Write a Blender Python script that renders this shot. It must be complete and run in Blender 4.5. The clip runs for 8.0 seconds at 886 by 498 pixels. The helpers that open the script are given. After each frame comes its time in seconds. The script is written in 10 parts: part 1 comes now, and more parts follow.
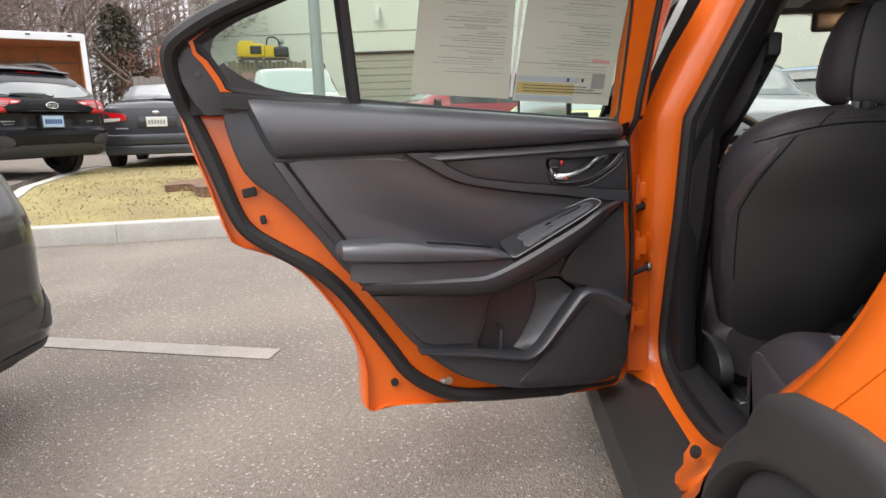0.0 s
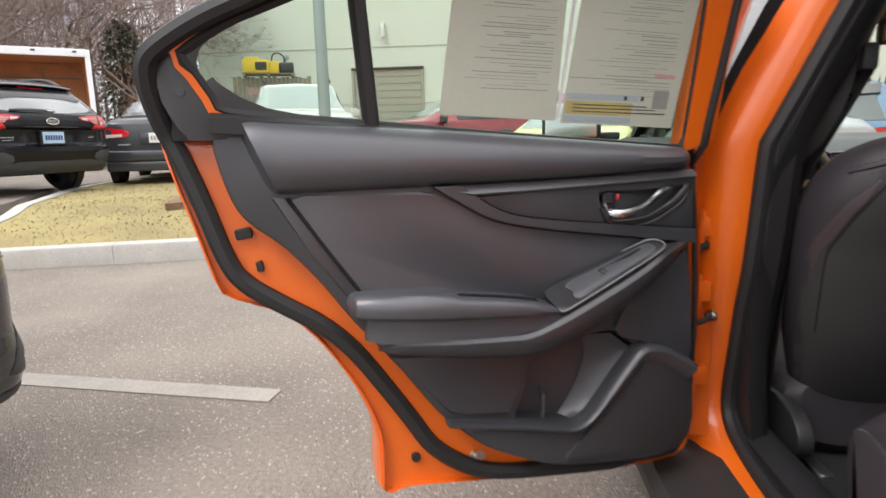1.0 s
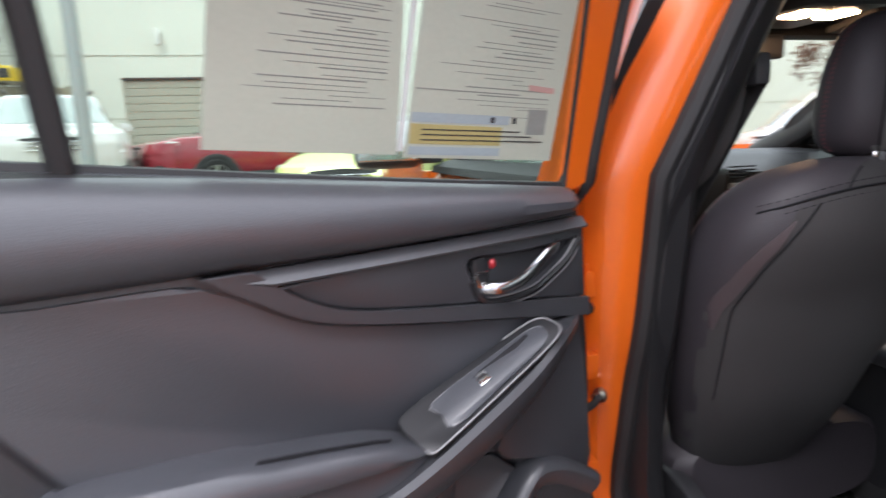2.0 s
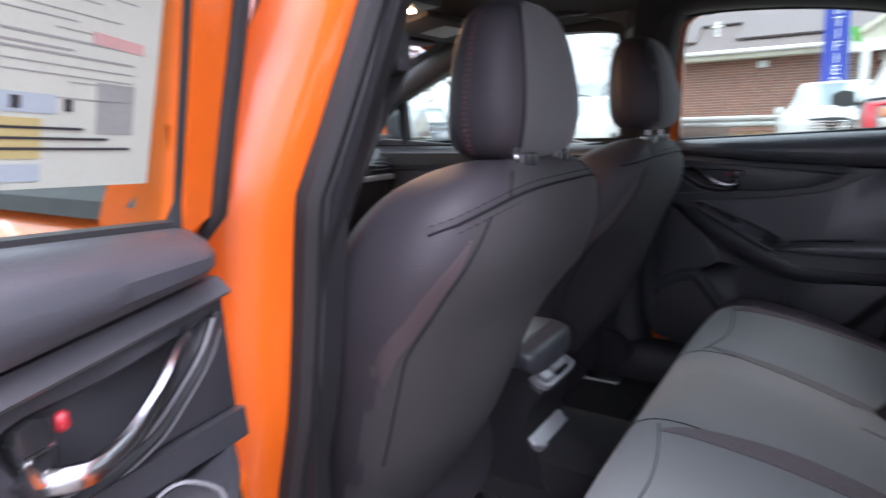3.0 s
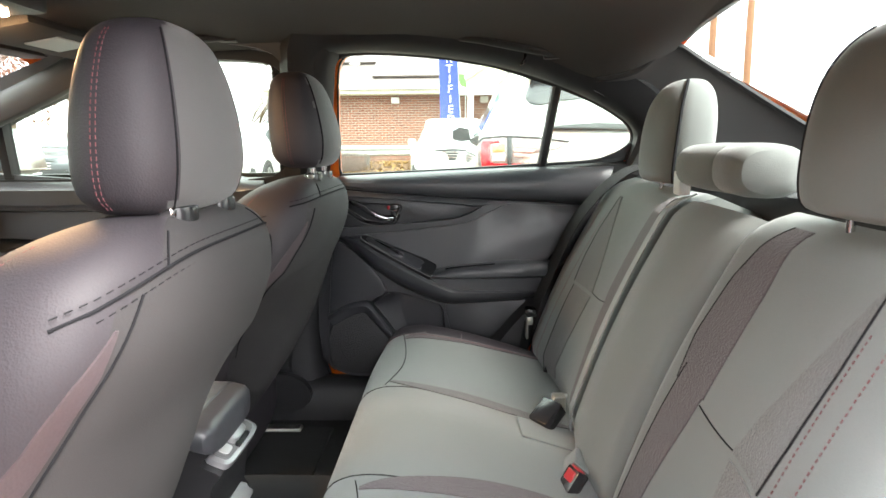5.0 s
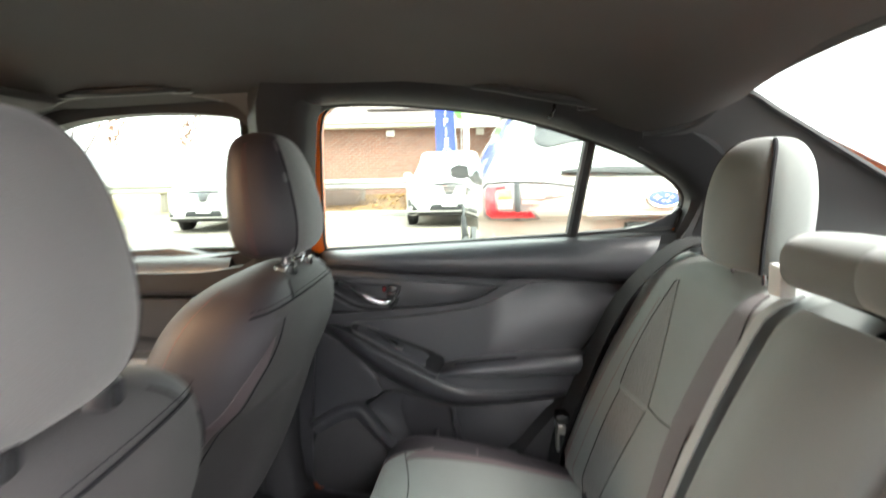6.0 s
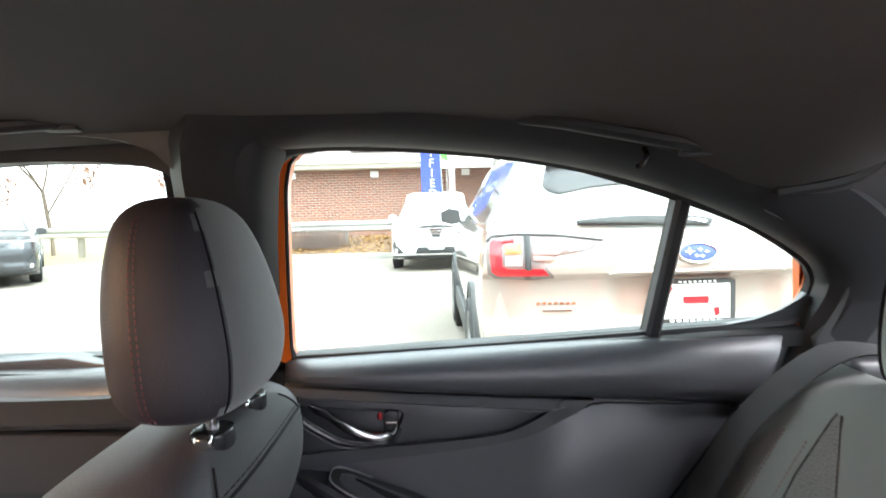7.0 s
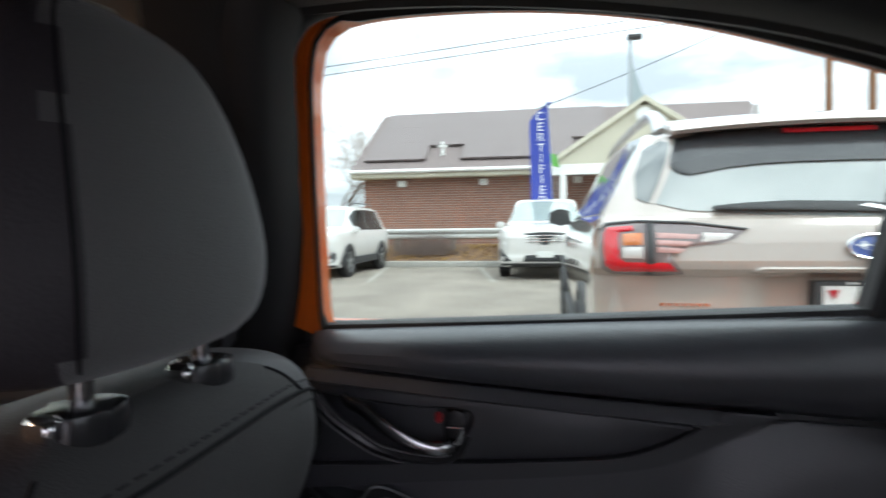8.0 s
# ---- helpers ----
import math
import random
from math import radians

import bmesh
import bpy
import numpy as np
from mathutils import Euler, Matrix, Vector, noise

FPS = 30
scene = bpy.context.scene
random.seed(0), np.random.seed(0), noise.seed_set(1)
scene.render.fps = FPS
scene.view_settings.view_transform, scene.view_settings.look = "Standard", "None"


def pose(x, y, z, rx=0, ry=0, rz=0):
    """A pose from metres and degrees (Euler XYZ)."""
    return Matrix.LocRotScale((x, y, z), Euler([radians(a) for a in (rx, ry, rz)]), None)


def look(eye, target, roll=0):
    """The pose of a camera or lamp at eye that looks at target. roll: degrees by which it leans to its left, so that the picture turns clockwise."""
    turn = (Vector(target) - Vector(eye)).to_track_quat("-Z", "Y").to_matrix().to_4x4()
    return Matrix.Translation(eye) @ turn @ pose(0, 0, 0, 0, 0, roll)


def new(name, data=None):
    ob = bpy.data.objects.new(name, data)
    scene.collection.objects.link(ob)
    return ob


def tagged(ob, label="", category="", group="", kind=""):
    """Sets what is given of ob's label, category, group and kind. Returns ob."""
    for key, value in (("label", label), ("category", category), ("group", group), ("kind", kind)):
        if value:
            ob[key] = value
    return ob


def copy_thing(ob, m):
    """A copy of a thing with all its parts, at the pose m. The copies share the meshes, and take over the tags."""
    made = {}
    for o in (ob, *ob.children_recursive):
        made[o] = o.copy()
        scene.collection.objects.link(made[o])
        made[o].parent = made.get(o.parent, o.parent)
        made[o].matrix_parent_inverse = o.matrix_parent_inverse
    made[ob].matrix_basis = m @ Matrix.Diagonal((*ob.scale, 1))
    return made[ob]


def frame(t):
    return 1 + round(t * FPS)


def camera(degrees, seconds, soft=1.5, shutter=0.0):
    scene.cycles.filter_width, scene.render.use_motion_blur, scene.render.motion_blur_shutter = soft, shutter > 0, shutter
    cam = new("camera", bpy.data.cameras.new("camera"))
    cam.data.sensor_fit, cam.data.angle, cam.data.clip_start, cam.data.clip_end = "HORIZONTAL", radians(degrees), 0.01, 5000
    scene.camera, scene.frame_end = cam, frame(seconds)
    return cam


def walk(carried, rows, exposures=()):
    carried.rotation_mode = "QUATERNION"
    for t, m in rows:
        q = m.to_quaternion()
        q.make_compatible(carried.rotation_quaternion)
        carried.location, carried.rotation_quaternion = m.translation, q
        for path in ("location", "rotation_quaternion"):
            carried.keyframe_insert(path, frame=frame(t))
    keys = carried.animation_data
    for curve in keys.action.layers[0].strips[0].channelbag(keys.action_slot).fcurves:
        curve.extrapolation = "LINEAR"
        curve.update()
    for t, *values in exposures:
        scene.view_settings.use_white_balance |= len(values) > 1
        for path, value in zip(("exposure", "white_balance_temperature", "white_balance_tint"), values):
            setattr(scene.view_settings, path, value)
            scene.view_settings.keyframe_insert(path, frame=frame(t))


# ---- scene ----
cam = camera(72.2, 8.0, shutter=0.4)


PATH = [
    (0, (-1.214, -1.496, 0.956), (-1.37, 0.456, 0.549), -1.5),
    (0.5, (-1.227, -1.441, 0.959), (-1.394, 0.513, 0.565), -1.4),
    (1, (-1.285, -1.27, 0.977), (-1.451, 0.69, 0.618), -1.4),
    (1.2, (-1.318, -1.201, 0.986), (-1.456, 0.765, 0.648), -1.3),
    (2.3, (-1.263, -0.713, 1.015), (-0.429, 1.073, 0.676), -2.7),
    (2.5, (-1.238, -0.639, 1.009), (-0.143, 0.997, 0.653), -2.7),
    (3, (-1.202, -0.484, 1.021), (0.434, 0.592, 0.619), -1.8),
    (3.5, (-1.156, -0.446, 1.021), (0.736, 0.062, 0.618), -0.8),
    (4, (-1.123, -0.44, 1.027), (0.831, -0.255, 0.646), -0.5),
    (4.5, (-1.116, -0.437, 1.032), (0.851, -0.375, 0.674), -0.4),
    (4.7, (-1.116, -0.439, 1.034), (0.854, -0.385, 0.688), -0.4),
    (5.8, (-0.874, -0.387, 1.114), (1.097, -0.316, 0.782), -1.0),
    (6, (-0.753, -0.392, 1.135), (1.231, -0.35, 0.886), -1.2),
    (6.5, (-0.484, -0.36, 1.183), (1.509, -0.395, 1.018), -1.3),
    (7, (-0.29, -0.321, 1.191), (1.706, -0.336, 1.068), -1.5),
    (7.1, (-0.271, -0.327, 1.17), (1.728, -0.342, 1.105), -1.6),
    (7.2, (-0.238, -0.332, 1.159), (1.761, -0.304, 1.12), -1.6),
    (7.3, (-0.197, -0.349, 1.127), (1.802, -0.291, 1.103), -1.6),
    (7.4, (-0.147, -0.363, 1.097), (1.851, -0.275, 1.061), -1.55),
    (7.5, (-0.099, -0.368, 1.083), (1.899, -0.273, 1.032), -1.4),
    (7.8, (-0.006, -0.362, 1.067), (1.987, -0.206, 1.002), -1.2),
    (8, (0.024, -0.34, 1.074), (1.993, 0.001, 0.998), -0.7),
]
walk(cam, [(t, look(e, g, r)) for t, e, g, r in PATH], [(0.0, 1.03, 6550, 13), (1.2, 1.05, 6550, 13), (2.5, 1.62, 5750, 20), (3.0, 2.0, 5700, 24), (3.5, 2.95, 6000, 17), (4.5, 3.35, 6500, 11),
                                                            (6.0, 3.6, 6600, 12), (6.6, 3.5, 6300, 14), (7.1, 3.2, 6050, 18), (7.3, 2.7, 6050, 20), (7.5, 2.4, 6050, 22), (7.8, 2.1, 6050, 22), (8.0, 1.68, 6050, 22)])

# ==== world, sun, sky ====
world = bpy.data.worlds.new("overcast_sky")
scene.world = world
world.use_nodes = True
wn, wl = world.node_tree.nodes, world.node_tree.links
wn.clear()
w_out = wn.new("ShaderNodeOutputWorld")
w_bg = wn.new("ShaderNodeBackground")
w_sky = wn.new("ShaderNodeTexSky")
w_sky.sky_type, w_sky.sun_disc = "NISHITA", False
w_sky.sun_elevation, w_sky.sun_rotation = radians(42), radians(150)
w_co = wn.new("ShaderNodeTexCoord")
w_map = wn.new("ShaderNodeMapping")
w_map.inputs["Scale"].default_value = (1.0, 1.0, 2.6)
w_noise = wn.new("ShaderNodeTexNoise")
w_noise.inputs["Scale"].default_value, w_noise.inputs["Detail"].default_value = 2.4, 6.0
w_noise.inputs["Roughness"].default_value = 0.55
w_ramp = wn.new("ShaderNodeValToRGB")
w_ramp.color_ramp.elements[0].position, w_ramp.color_ramp.elements[0].color = 0.38, (4.9, 5.1, 5.5, 1)
w_ramp.color_ramp.elements[1].position, w_ramp.color_ramp.elements[1].color = 0.62, (14.0, 14.0, 14.0, 1)
w_mix = wn.new("ShaderNodeMixRGB")
w_mix.inputs["Fac"].default_value = 0.93
wl.new(w_co.outputs["Generated"], w_map.inputs["Vector"])
wl.new(w_map.outputs["Vector"], w_noise.inputs["Vector"])
wl.new(w_noise.outputs["Fac"], w_ramp.inputs["Fac"])
wl.new(w_sky.outputs["Color"], w_mix.inputs["Color1"])
wl.new(w_ramp.outputs["Color"], w_mix.inputs["Color2"])
w_sep = wn.new("ShaderNodeSeparateXYZ")
wl.new(w_co.outputs["Generated"], w_sep.inputs[0])
w_up = wn.new("ShaderNodeMapRange")
w_up.inputs["From Min"].default_value, w_up.inputs["From Max"].default_value = 0.0, 1.0
w_up.inputs["To Min"].default_value, w_up.inputs["To Max"].default_value = 0.50, 1.40
wl.new(w_sep.outputs["Z"], w_up.inputs["Value"])
w_dim = wn.new("ShaderNodeMixRGB")
w_dim.blend_type = "MULTIPLY"
w_dim.inputs["Fac"].default_value = 1.0
wl.new(w_mix.outputs["Color"], w_dim.inputs["Color1"])
wl.new(w_up.outputs[0], w_dim.inputs["Color2"])
wl.new(w_dim.outputs["Color"], w_bg.inputs["Color"])
w_bg.inputs["Strength"].default_value = 0.12
wl.new(w_bg.outputs["Background"], w_out.inputs["Surface"])

sun = new("sun", bpy.data.lights.new("sun", "SUN"))
sun.data.energy, sun.data.angle, sun.data.color = 1.0, radians(20), (1.0, 0.96, 0.9)
sun.matrix_world = look((-6, -8, 12), (0, 0, 0))


# ==== materials ====
def material(name, base, rough=0.5, metal=0.0, var=0.15, scale=8.0, fine=120.0, bump=0.1, dist=0.002,
             coat=0.0, fleck=None, weave=0.0, hue=None, spec=0.5, sheen=0.0, subtle=0.0):
    """Principled surface with colour variation at two scales, grain in the relief, optional flecks and weave."""
    m = bpy.data.materials.new(name)
    m.use_nodes = True
    n, l = m.node_tree.nodes, m.node_tree.links
    b = n["Principled BSDF"]
    b.inputs["Metallic"].default_value = metal
    b.inputs["Coat Weight"].default_value = coat
    b.inputs["Coat Roughness"].default_value = 0.04
    b.inputs["Specular IOR Level"].default_value = spec
    b.inputs["Sheen Weight"].default_value = sheen
    co = n.new("ShaderNodeTexCoord")
    big = n.new("ShaderNodeTexNoise")
    big.inputs["Scale"].default_value, big.inputs["Detail"].default_value = scale, 5
    small = n.new("ShaderNodeTexNoise")
    small.inputs["Scale"].default_value, small.inputs["Detail"].default_value = fine, 3
    l.new(co.outputs["Object"], big.inputs["Vector"])
    l.new(co.outputs["Object"], small.inputs["Vector"])
    add = n.new("ShaderNodeMath")
    add.operation = "ADD"
    l.new(big.outputs["Fac"], add.inputs[0])
    l.new(small.outputs["Fac"], add.inputs[1])
    ramp = n.new("ShaderNodeMapRange")
    ramp.inputs["From Min"].default_value, ramp.inputs["From Max"].default_value = 0.6, 1.4
    l.new(add.outputs[0], ramp.inputs["Value"])
    mix = n.new("ShaderNodeMixRGB")
    dark = [c * (1 - var) for c in base]
    lite = [min(1, c * (1 + var)) for c in (hue or base)]
    mix.inputs["Color1"].default_value, mix.inputs["Color2"].default_value = (*dark, 1), (*lite, 1)
    l.new(ramp.outputs[0], mix.inputs["Fac"])
    colour = mix.outputs["Color"]
    height = small.outputs["Fac"]
    if weave:
        va = n.new("ShaderNodeTexVoronoi")
        va.inputs["Scale"].default_value = weave
        l.new(co.outputs["Object"], va.inputs["Vector"])
        height = va.outputs["Distance"]
    if fleck:
        vo = n.new("ShaderNodeTexVoronoi")
        vo.inputs["Scale"].default_value = fleck[0]
        l.new(co.outputs["Object"], vo.inputs["Vector"])
        sep = n.new("ShaderNodeSeparateColor")
        l.new(vo.outputs["Color"], sep.inputs["Color"])
        gt = n.new("ShaderNodeMath")
        gt.operation = "GREATER_THAN"
        gt.inputs[1].default_value = fleck[1]
        l.new(sep.outputs["Red"], gt.inputs[0])
        fm = n.new("ShaderNodeMixRGB")
        fm.inputs["Color2"].default_value = (*fleck[2], 1)
        l.new(gt.outputs[0], fm.inputs["Fac"])
        l.new(colour, fm.inputs["Color1"])
        colour = fm.outputs["Color"]
        height = vo.outputs["Distance"]
    l.new(colour, b.inputs["Base Color"])
    rr = n.new("ShaderNodeMapRange")
    rr.inputs["To Min"].default_value, rr.inputs["To Max"].default_value = max(0.02, rough * 0.85), min(1, rough * 1.15)
    l.new(big.outputs["Fac"], rr.inputs["Value"])
    l.new(rr.outputs[0], b.inputs["Roughness"])
    if bump:
        bp = n.new("ShaderNodeBump")
        bp.inputs["Strength"].default_value, bp.inputs["Distance"].default_value = bump, dist
        l.new(height, bp.inputs["Height"])
        l.new(bp.outputs["Normal"], b.inputs["Normal"])
    return m


def glass(name, tint, gloss=0.06):
    """A clear pane: straight transmission with a little mirror gloss that grows at grazing angles."""
    m = bpy.data.materials.new(name)
    m.use_nodes = True
    n, l = m.node_tree.nodes, m.node_tree.links
    n.remove(n["Principled BSDF"])
    tr, gl, mx = n.new("ShaderNodeBsdfTransparent"), n.new("ShaderNodeBsdfGlossy"), n.new("ShaderNodeMixShader")
    lw = n.new("ShaderNodeLayerWeight")
    pw = n.new("ShaderNodeMath")
    pw.operation = "POWER"
    pw.inputs[1].default_value = 5.0
    fr = n.new("ShaderNodeMath")
    fr.operation = "MULTIPLY_ADD"
    fr.inputs[1].default_value, fr.inputs[2].default_value = 0.6, gloss * 0.35
    l.new(lw.outputs["Facing"], pw.inputs[0])
    l.new(pw.outputs[0], fr.inputs[0])
    tr.inputs["Color"].default_value = (*tint, 1)
    gl.inputs["Roughness"].default_value = 0.02
    l.new(fr.outputs[0], mx.inputs["Fac"])
    l.new(tr.outputs[0], mx.inputs[1])
    l.new(gl.outputs[0], mx.inputs[2])
    l.new(mx.outputs[0], n["Material Output"].inputs["Surface"])
    return m


def emitter(name, colour, power):
    m = bpy.data.materials.new(name)
    m.use_nodes = True
    b = m.node_tree.nodes["Principled BSDF"]
    b.inputs["Base Color"].default_value = (*colour, 1)
    b.inputs["Emission Color"].default_value = (*colour, 1)
    b.inputs["Emission Strength"].default_value = power
    return m


ORANGE = material("orange_paint", (0.72, 0.13, 0.006), 0.32, var=0.05, scale=3, fine=900, bump=0.02, dist=0.0004, coat=0.7)
TRIM = material("black_grained_plastic", (0.037, 0.038, 0.043), 0.37, var=0.14, scale=5, fine=700, bump=0.20, dist=0.0006, weave=900, spec=0.62)
TRIM_DARK = material("black_pillar_trim", (0.016, 0.016, 0.018), 0.50, var=0.12, scale=5, fine=700, bump=0.18, dist=0.0006, weave=900)
TRIM_SOFT = material("dark_grey_leatherette", (0.056, 0.058, 0.066), 0.34, var=0.12, scale=6, fine=500, bump=0.26, dist=0.0007, weave=520, spec=0.75)
TRIM_GLOSS = material("piano_dark_plastic", (0.020, 0.020, 0.022), 0.22, var=0.08, scale=6, fine=300, bump=0.03)
RUBBER = material("black_rubber_seal", (0.014, 0.014, 0.015), 0.62, var=0.15, scale=14, fine=400, bump=0.08)
CLADDING = material("grey_textured_cladding", (0.024, 0.023, 0.023), 0.55, var=0.12, scale=9, fine=600, bump=0.2, dist=0.0008)
HEADLINER = material("black_headliner_cloth", (0.0185, 0.0175, 0.017), 0.92, var=0.12, scale=5, fine=800, bump=0.2, dist=0.0006, sheen=0.1)
PILLAR = material("charcoal_pillar_plastic", (0.050, 0.050, 0.051), 0.55, var=0.1, scale=6, fine=600, bump=0.15, dist=0.0005)
CARPET = material("black_carpet", (0.012, 0.012, 0.013), 0.97, var=0.3, scale=12, fine=700, bump=0.7, dist=0.003)
FABRIC = material("grey_seat_fabric", (0.136, 0.149, 0.143), 0.9, var=0.10, scale=7, fine=900, bump=0.35, dist=0.0008, weave=700, sheen=0.25)
FABRIC_DARK = material("dark_woven_insert", (0.078, 0.066, 0.069), 0.85, var=0.25, scale=9, fine=420, bump=0.7, dist=0.0018, weave=330, sheen=0.2)
FABRIC_WOVEN = material("grey_woven_bolster", (0.112, 0.113, 0.110), 0.85, var=0.2, scale=9, fine=420, bump=0.7, dist=0.0018, weave=300, sheen=0.2)
LEATHERETTE = material("plum_black_leatherette", (0.032, 0.028, 0.033), 0.60, var=0.14, scale=6, fine=500, bump=0.28, dist=0.0008, weave=430, spec=0.45)
# lighter plum than the seat sides: the leather's sheen is in the colour
DART = material("plum_perforated_sheen_leatherette", (0.060, 0.046, 0.050), 0.45, var=0.12, scale=9, fine=420, bump=0.3, dist=0.0008, weave=320)
FABRIC_SEAT = material("charcoal_seat_cloth", (0.088, 0.088, 0.089), 0.9, var=0.12, scale=7, fine=900, bump=0.35, dist=0.0008, weave=700, sheen=0.2)
FABRIC_BROWN = material("brown_black_seat_cloth", (0.037, 0.035, 0.036), 0.85, var=0.12, scale=7, fine=900, bump=0.35, dist=0.0008, weave=700)
GREY_TRIM = material("satin_grey_door_strip", (0.075, 0.076, 0.082), 0.33, var=0.08, scale=8, fine=500, bump=0.08, dist=0.0004, spec=0.7)
SPEAKER = material("perforated_speaker_plastic", (0.020, 0.020, 0.022), 0.6, var=0.1, scale=8, fine=300, bump=0.6, dist=0.002, weave=330)
GREY_LINE = material("grey_outline_plastic", (0.17, 0.17, 0.175), 0.4, var=0.06, scale=20, fine=300, bump=0.02)
STITCH = material("red_stitching", (0.15, 0.048, 0.055), 0.7, var=0.2, scale=40, fine=600, bump=0.2)
SEAM = material("dark_seam_thread", (0.016, 0.016, 0.018), 0.9, spec=0.1, var=0.2, scale=40, fine=600, bump=0.2)
CHROME = material("satin_chrome", (0.72, 0.72, 0.72), 0.16, metal=1.0, var=0.04, scale=10, fine=300, bump=0.01)
HANDLE = material("dark_satin_chrome", (0.42, 0.42, 0.43), 0.20, metal=1.0, var=0.05, scale=10, fine=300, bump=0.01)
STEEL = material("zinc_steel", (0.50, 0.49, 0.46), 0.3, metal=1.0, var=0.1, scale=30, fine=300, bump=0.05)
RED = material("red_plastic", (0.36, 0.012, 0.02), 0.35, var=0.08, scale=20, fine=300, bump=0.03)
SILVER = material("silver_plastic", (0.42, 0.42, 0.43), 0.35, metal=0.6, var=0.05, scale=20, fine=400, bump=0.03)
BELT = material("grey_belt_webbing", (0.052, 0.054, 0.055), 0.8, var=0.12, scale=20, fine=900, bump=0.5, dist=0.0008, weave=1200)
BELT_PALE = material("pale_belt_webbing", (0.34, 0.35, 0.35), 0.8, var=0.12, scale=20, fine=900, bump=0.5, dist=0.0008, weave=1200)
BELT_BLACK = material("black_belt_webbing", (0.016, 0.016, 0.017), 0.8, var=0.12, scale=20, fine=900, bump=0.5, dist=0.0008, weave=1200)
WHITE_TAB = material("white_plastic_clip", (0.62, 0.64, 0.63), 0.45, var=0.05, scale=20, fine=300, bump=0.03)
LAMP_WARM = emitter("warm_map_light", (1.0, 0.60, 0.30), 34.0)
GLASS_CLEAR = glass("clear_car_glass", (0.86, 0.90, 0.87))
GLASS_TINT = glass("green_tinted_car_glass", (0.78, 0.85, 0.80))
PAPER = material("translucent_window_paper", (0.43, 0.46, 0.38), 0.7, var=0.05, scale=9, fine=200, bump=0.05)
INK = material("grey_print", (0.24, 0.25, 0.23), 0.8, var=0.1, scale=30, fine=300, bump=0)
INK_YELLOW = material("yellow_print", (0.40, 0.345, 0.14), 0.8, var=0.08, scale=20, fine=300, bump=0)
INK_BLUE = material("pale_blue_print", (0.32, 0.38, 0.40), 0.8, var=0.08, scale=20, fine=300, bump=0)
INK_PINK = material("pink_print", (0.46, 0.28, 0.25), 0.8, var=0.08, scale=20, fine=300, bump=0)

ASPHALT = material("worn_asphalt", (0.214, 0.185, 0.154), 0.95, var=0.42, scale=1.1, fine=62, bump=1.0, dist=0.008,
                   fleck=(150, 0.972, (0.44, 0.40, 0.36)))
PAINT_LINE = material("worn_white_line", (0.265, 0.245, 0.215), 0.85, var=0.25, scale=6, fine=90, bump=0.4, dist=0.002)
KERB = material("pale_granite_kerb", (0.36, 0.35, 0.32), 0.85, var=0.2, scale=5, fine=110, bump=0.4, dist=0.003, fleck=(90, 0.985, (0.30, 0.29, 0.27)))
SOIL = material("winter_lawn_soil", (0.255, 0.185, 0.088), 0.95, var=0.40, scale=1.4, fine=60, bump=0.8, dist=0.01, hue=(0.225, 0.195, 0.075))
GRASS = material("straw_and_green_grass", (0.29, 0.220, 0.100), 0.85, var=0.35, scale=1.6, fine=20, bump=0, hue=(0.22, 0.185, 0.070))
MULCH = material("brown_mulch", (0.10, 0.062, 0.042), 0.95, var=0.4, scale=8, fine=70, bump=0.8, dist=0.01, hue=(0.17, 0.10, 0.06))
LEAF = material("dry_leaf", (0.34, 0.20, 0.06), 0.85, var=0.4, scale=30, fine=90, bump=0.2)
BARK = material("grey_brown_bark", (0.150, 0.115, 0.092), 0.95, var=0.3, scale=7, fine=60, bump=0.7, dist=0.01)
TWIG = material("twig_brown", (0.215, 0.160, 0.140), 0.95, var=0.3, scale=5, fine=60, bump=0)
TWIG_RED = material("russet_leaf", (0.20, 0.110, 0.075), 0.9, var=0.35, scale=5, fine=60, bump=0)
NEEDLE = material("conifer_needles", (0.095, 0.098, 0.058), 0.9, var=0.35, scale=4, fine=60, bump=0)
WALL_GREEN = material("pale_green_metal_siding", (0.66, 0.67, 0.60), 0.7, var=0.05, scale=0.5, fine=40, bump=0.05)
DOOR_TAN = material("tan_shutter_metal", (0.36, 0.35, 0.29), 0.6, var=0.08, scale=2, fine=60, bump=0.05)
FENCE_WOOD = material("weathered_fence_wood", (0.27, 0.235, 0.17), 0.9, var=0.22, scale=4, fine=60, bump=0.4, dist=0.003)
FENCE_GREY = material("grey_fence_wood", (0.22, 0.20, 0.18), 0.9, var=0.22, scale=4, fine=60, bump=0.4, dist=0.003)
POLE_GREY = material("galvanised_pole", (0.33, 0.36, 0.37), 0.5, metal=0.3, var=0.08, scale=4, fine=80, bump=0.05)
YELLOW = material("yellow_machine_paint", (0.72, 0.50, 0.02), 0.4, var=0.12, scale=6, fine=90, bump=0.05)
BLACK_MACHINE = material("black_engine", (0.03, 0.03, 0.03), 0.5, var=0.2, scale=9, fine=90, bump=0.1)
PLY = material("plywood_lining", (0.52, 0.235, 0.095), 0.6, var=0.25, scale=3, fine=40, bump=0.1)
TRAILER_WHITE = material("white_trailer_sheet", (0.72, 0.73, 0.74), 0.4, var=0.05, scale=2, fine=60, bump=0.03)
CAR_WHITE = material("white_car_paint", (0.56, 0.55, 0.53), 0.25, var=0.03, scale=2, fine=300, bump=0.01, coat=0.6)
CAR_PEARL = material("pearl_white_car_paint", (0.345, 0.300, 0.268), 0.16, var=0.03, scale=2, fine=300, bump=0.01, coat=1.0)
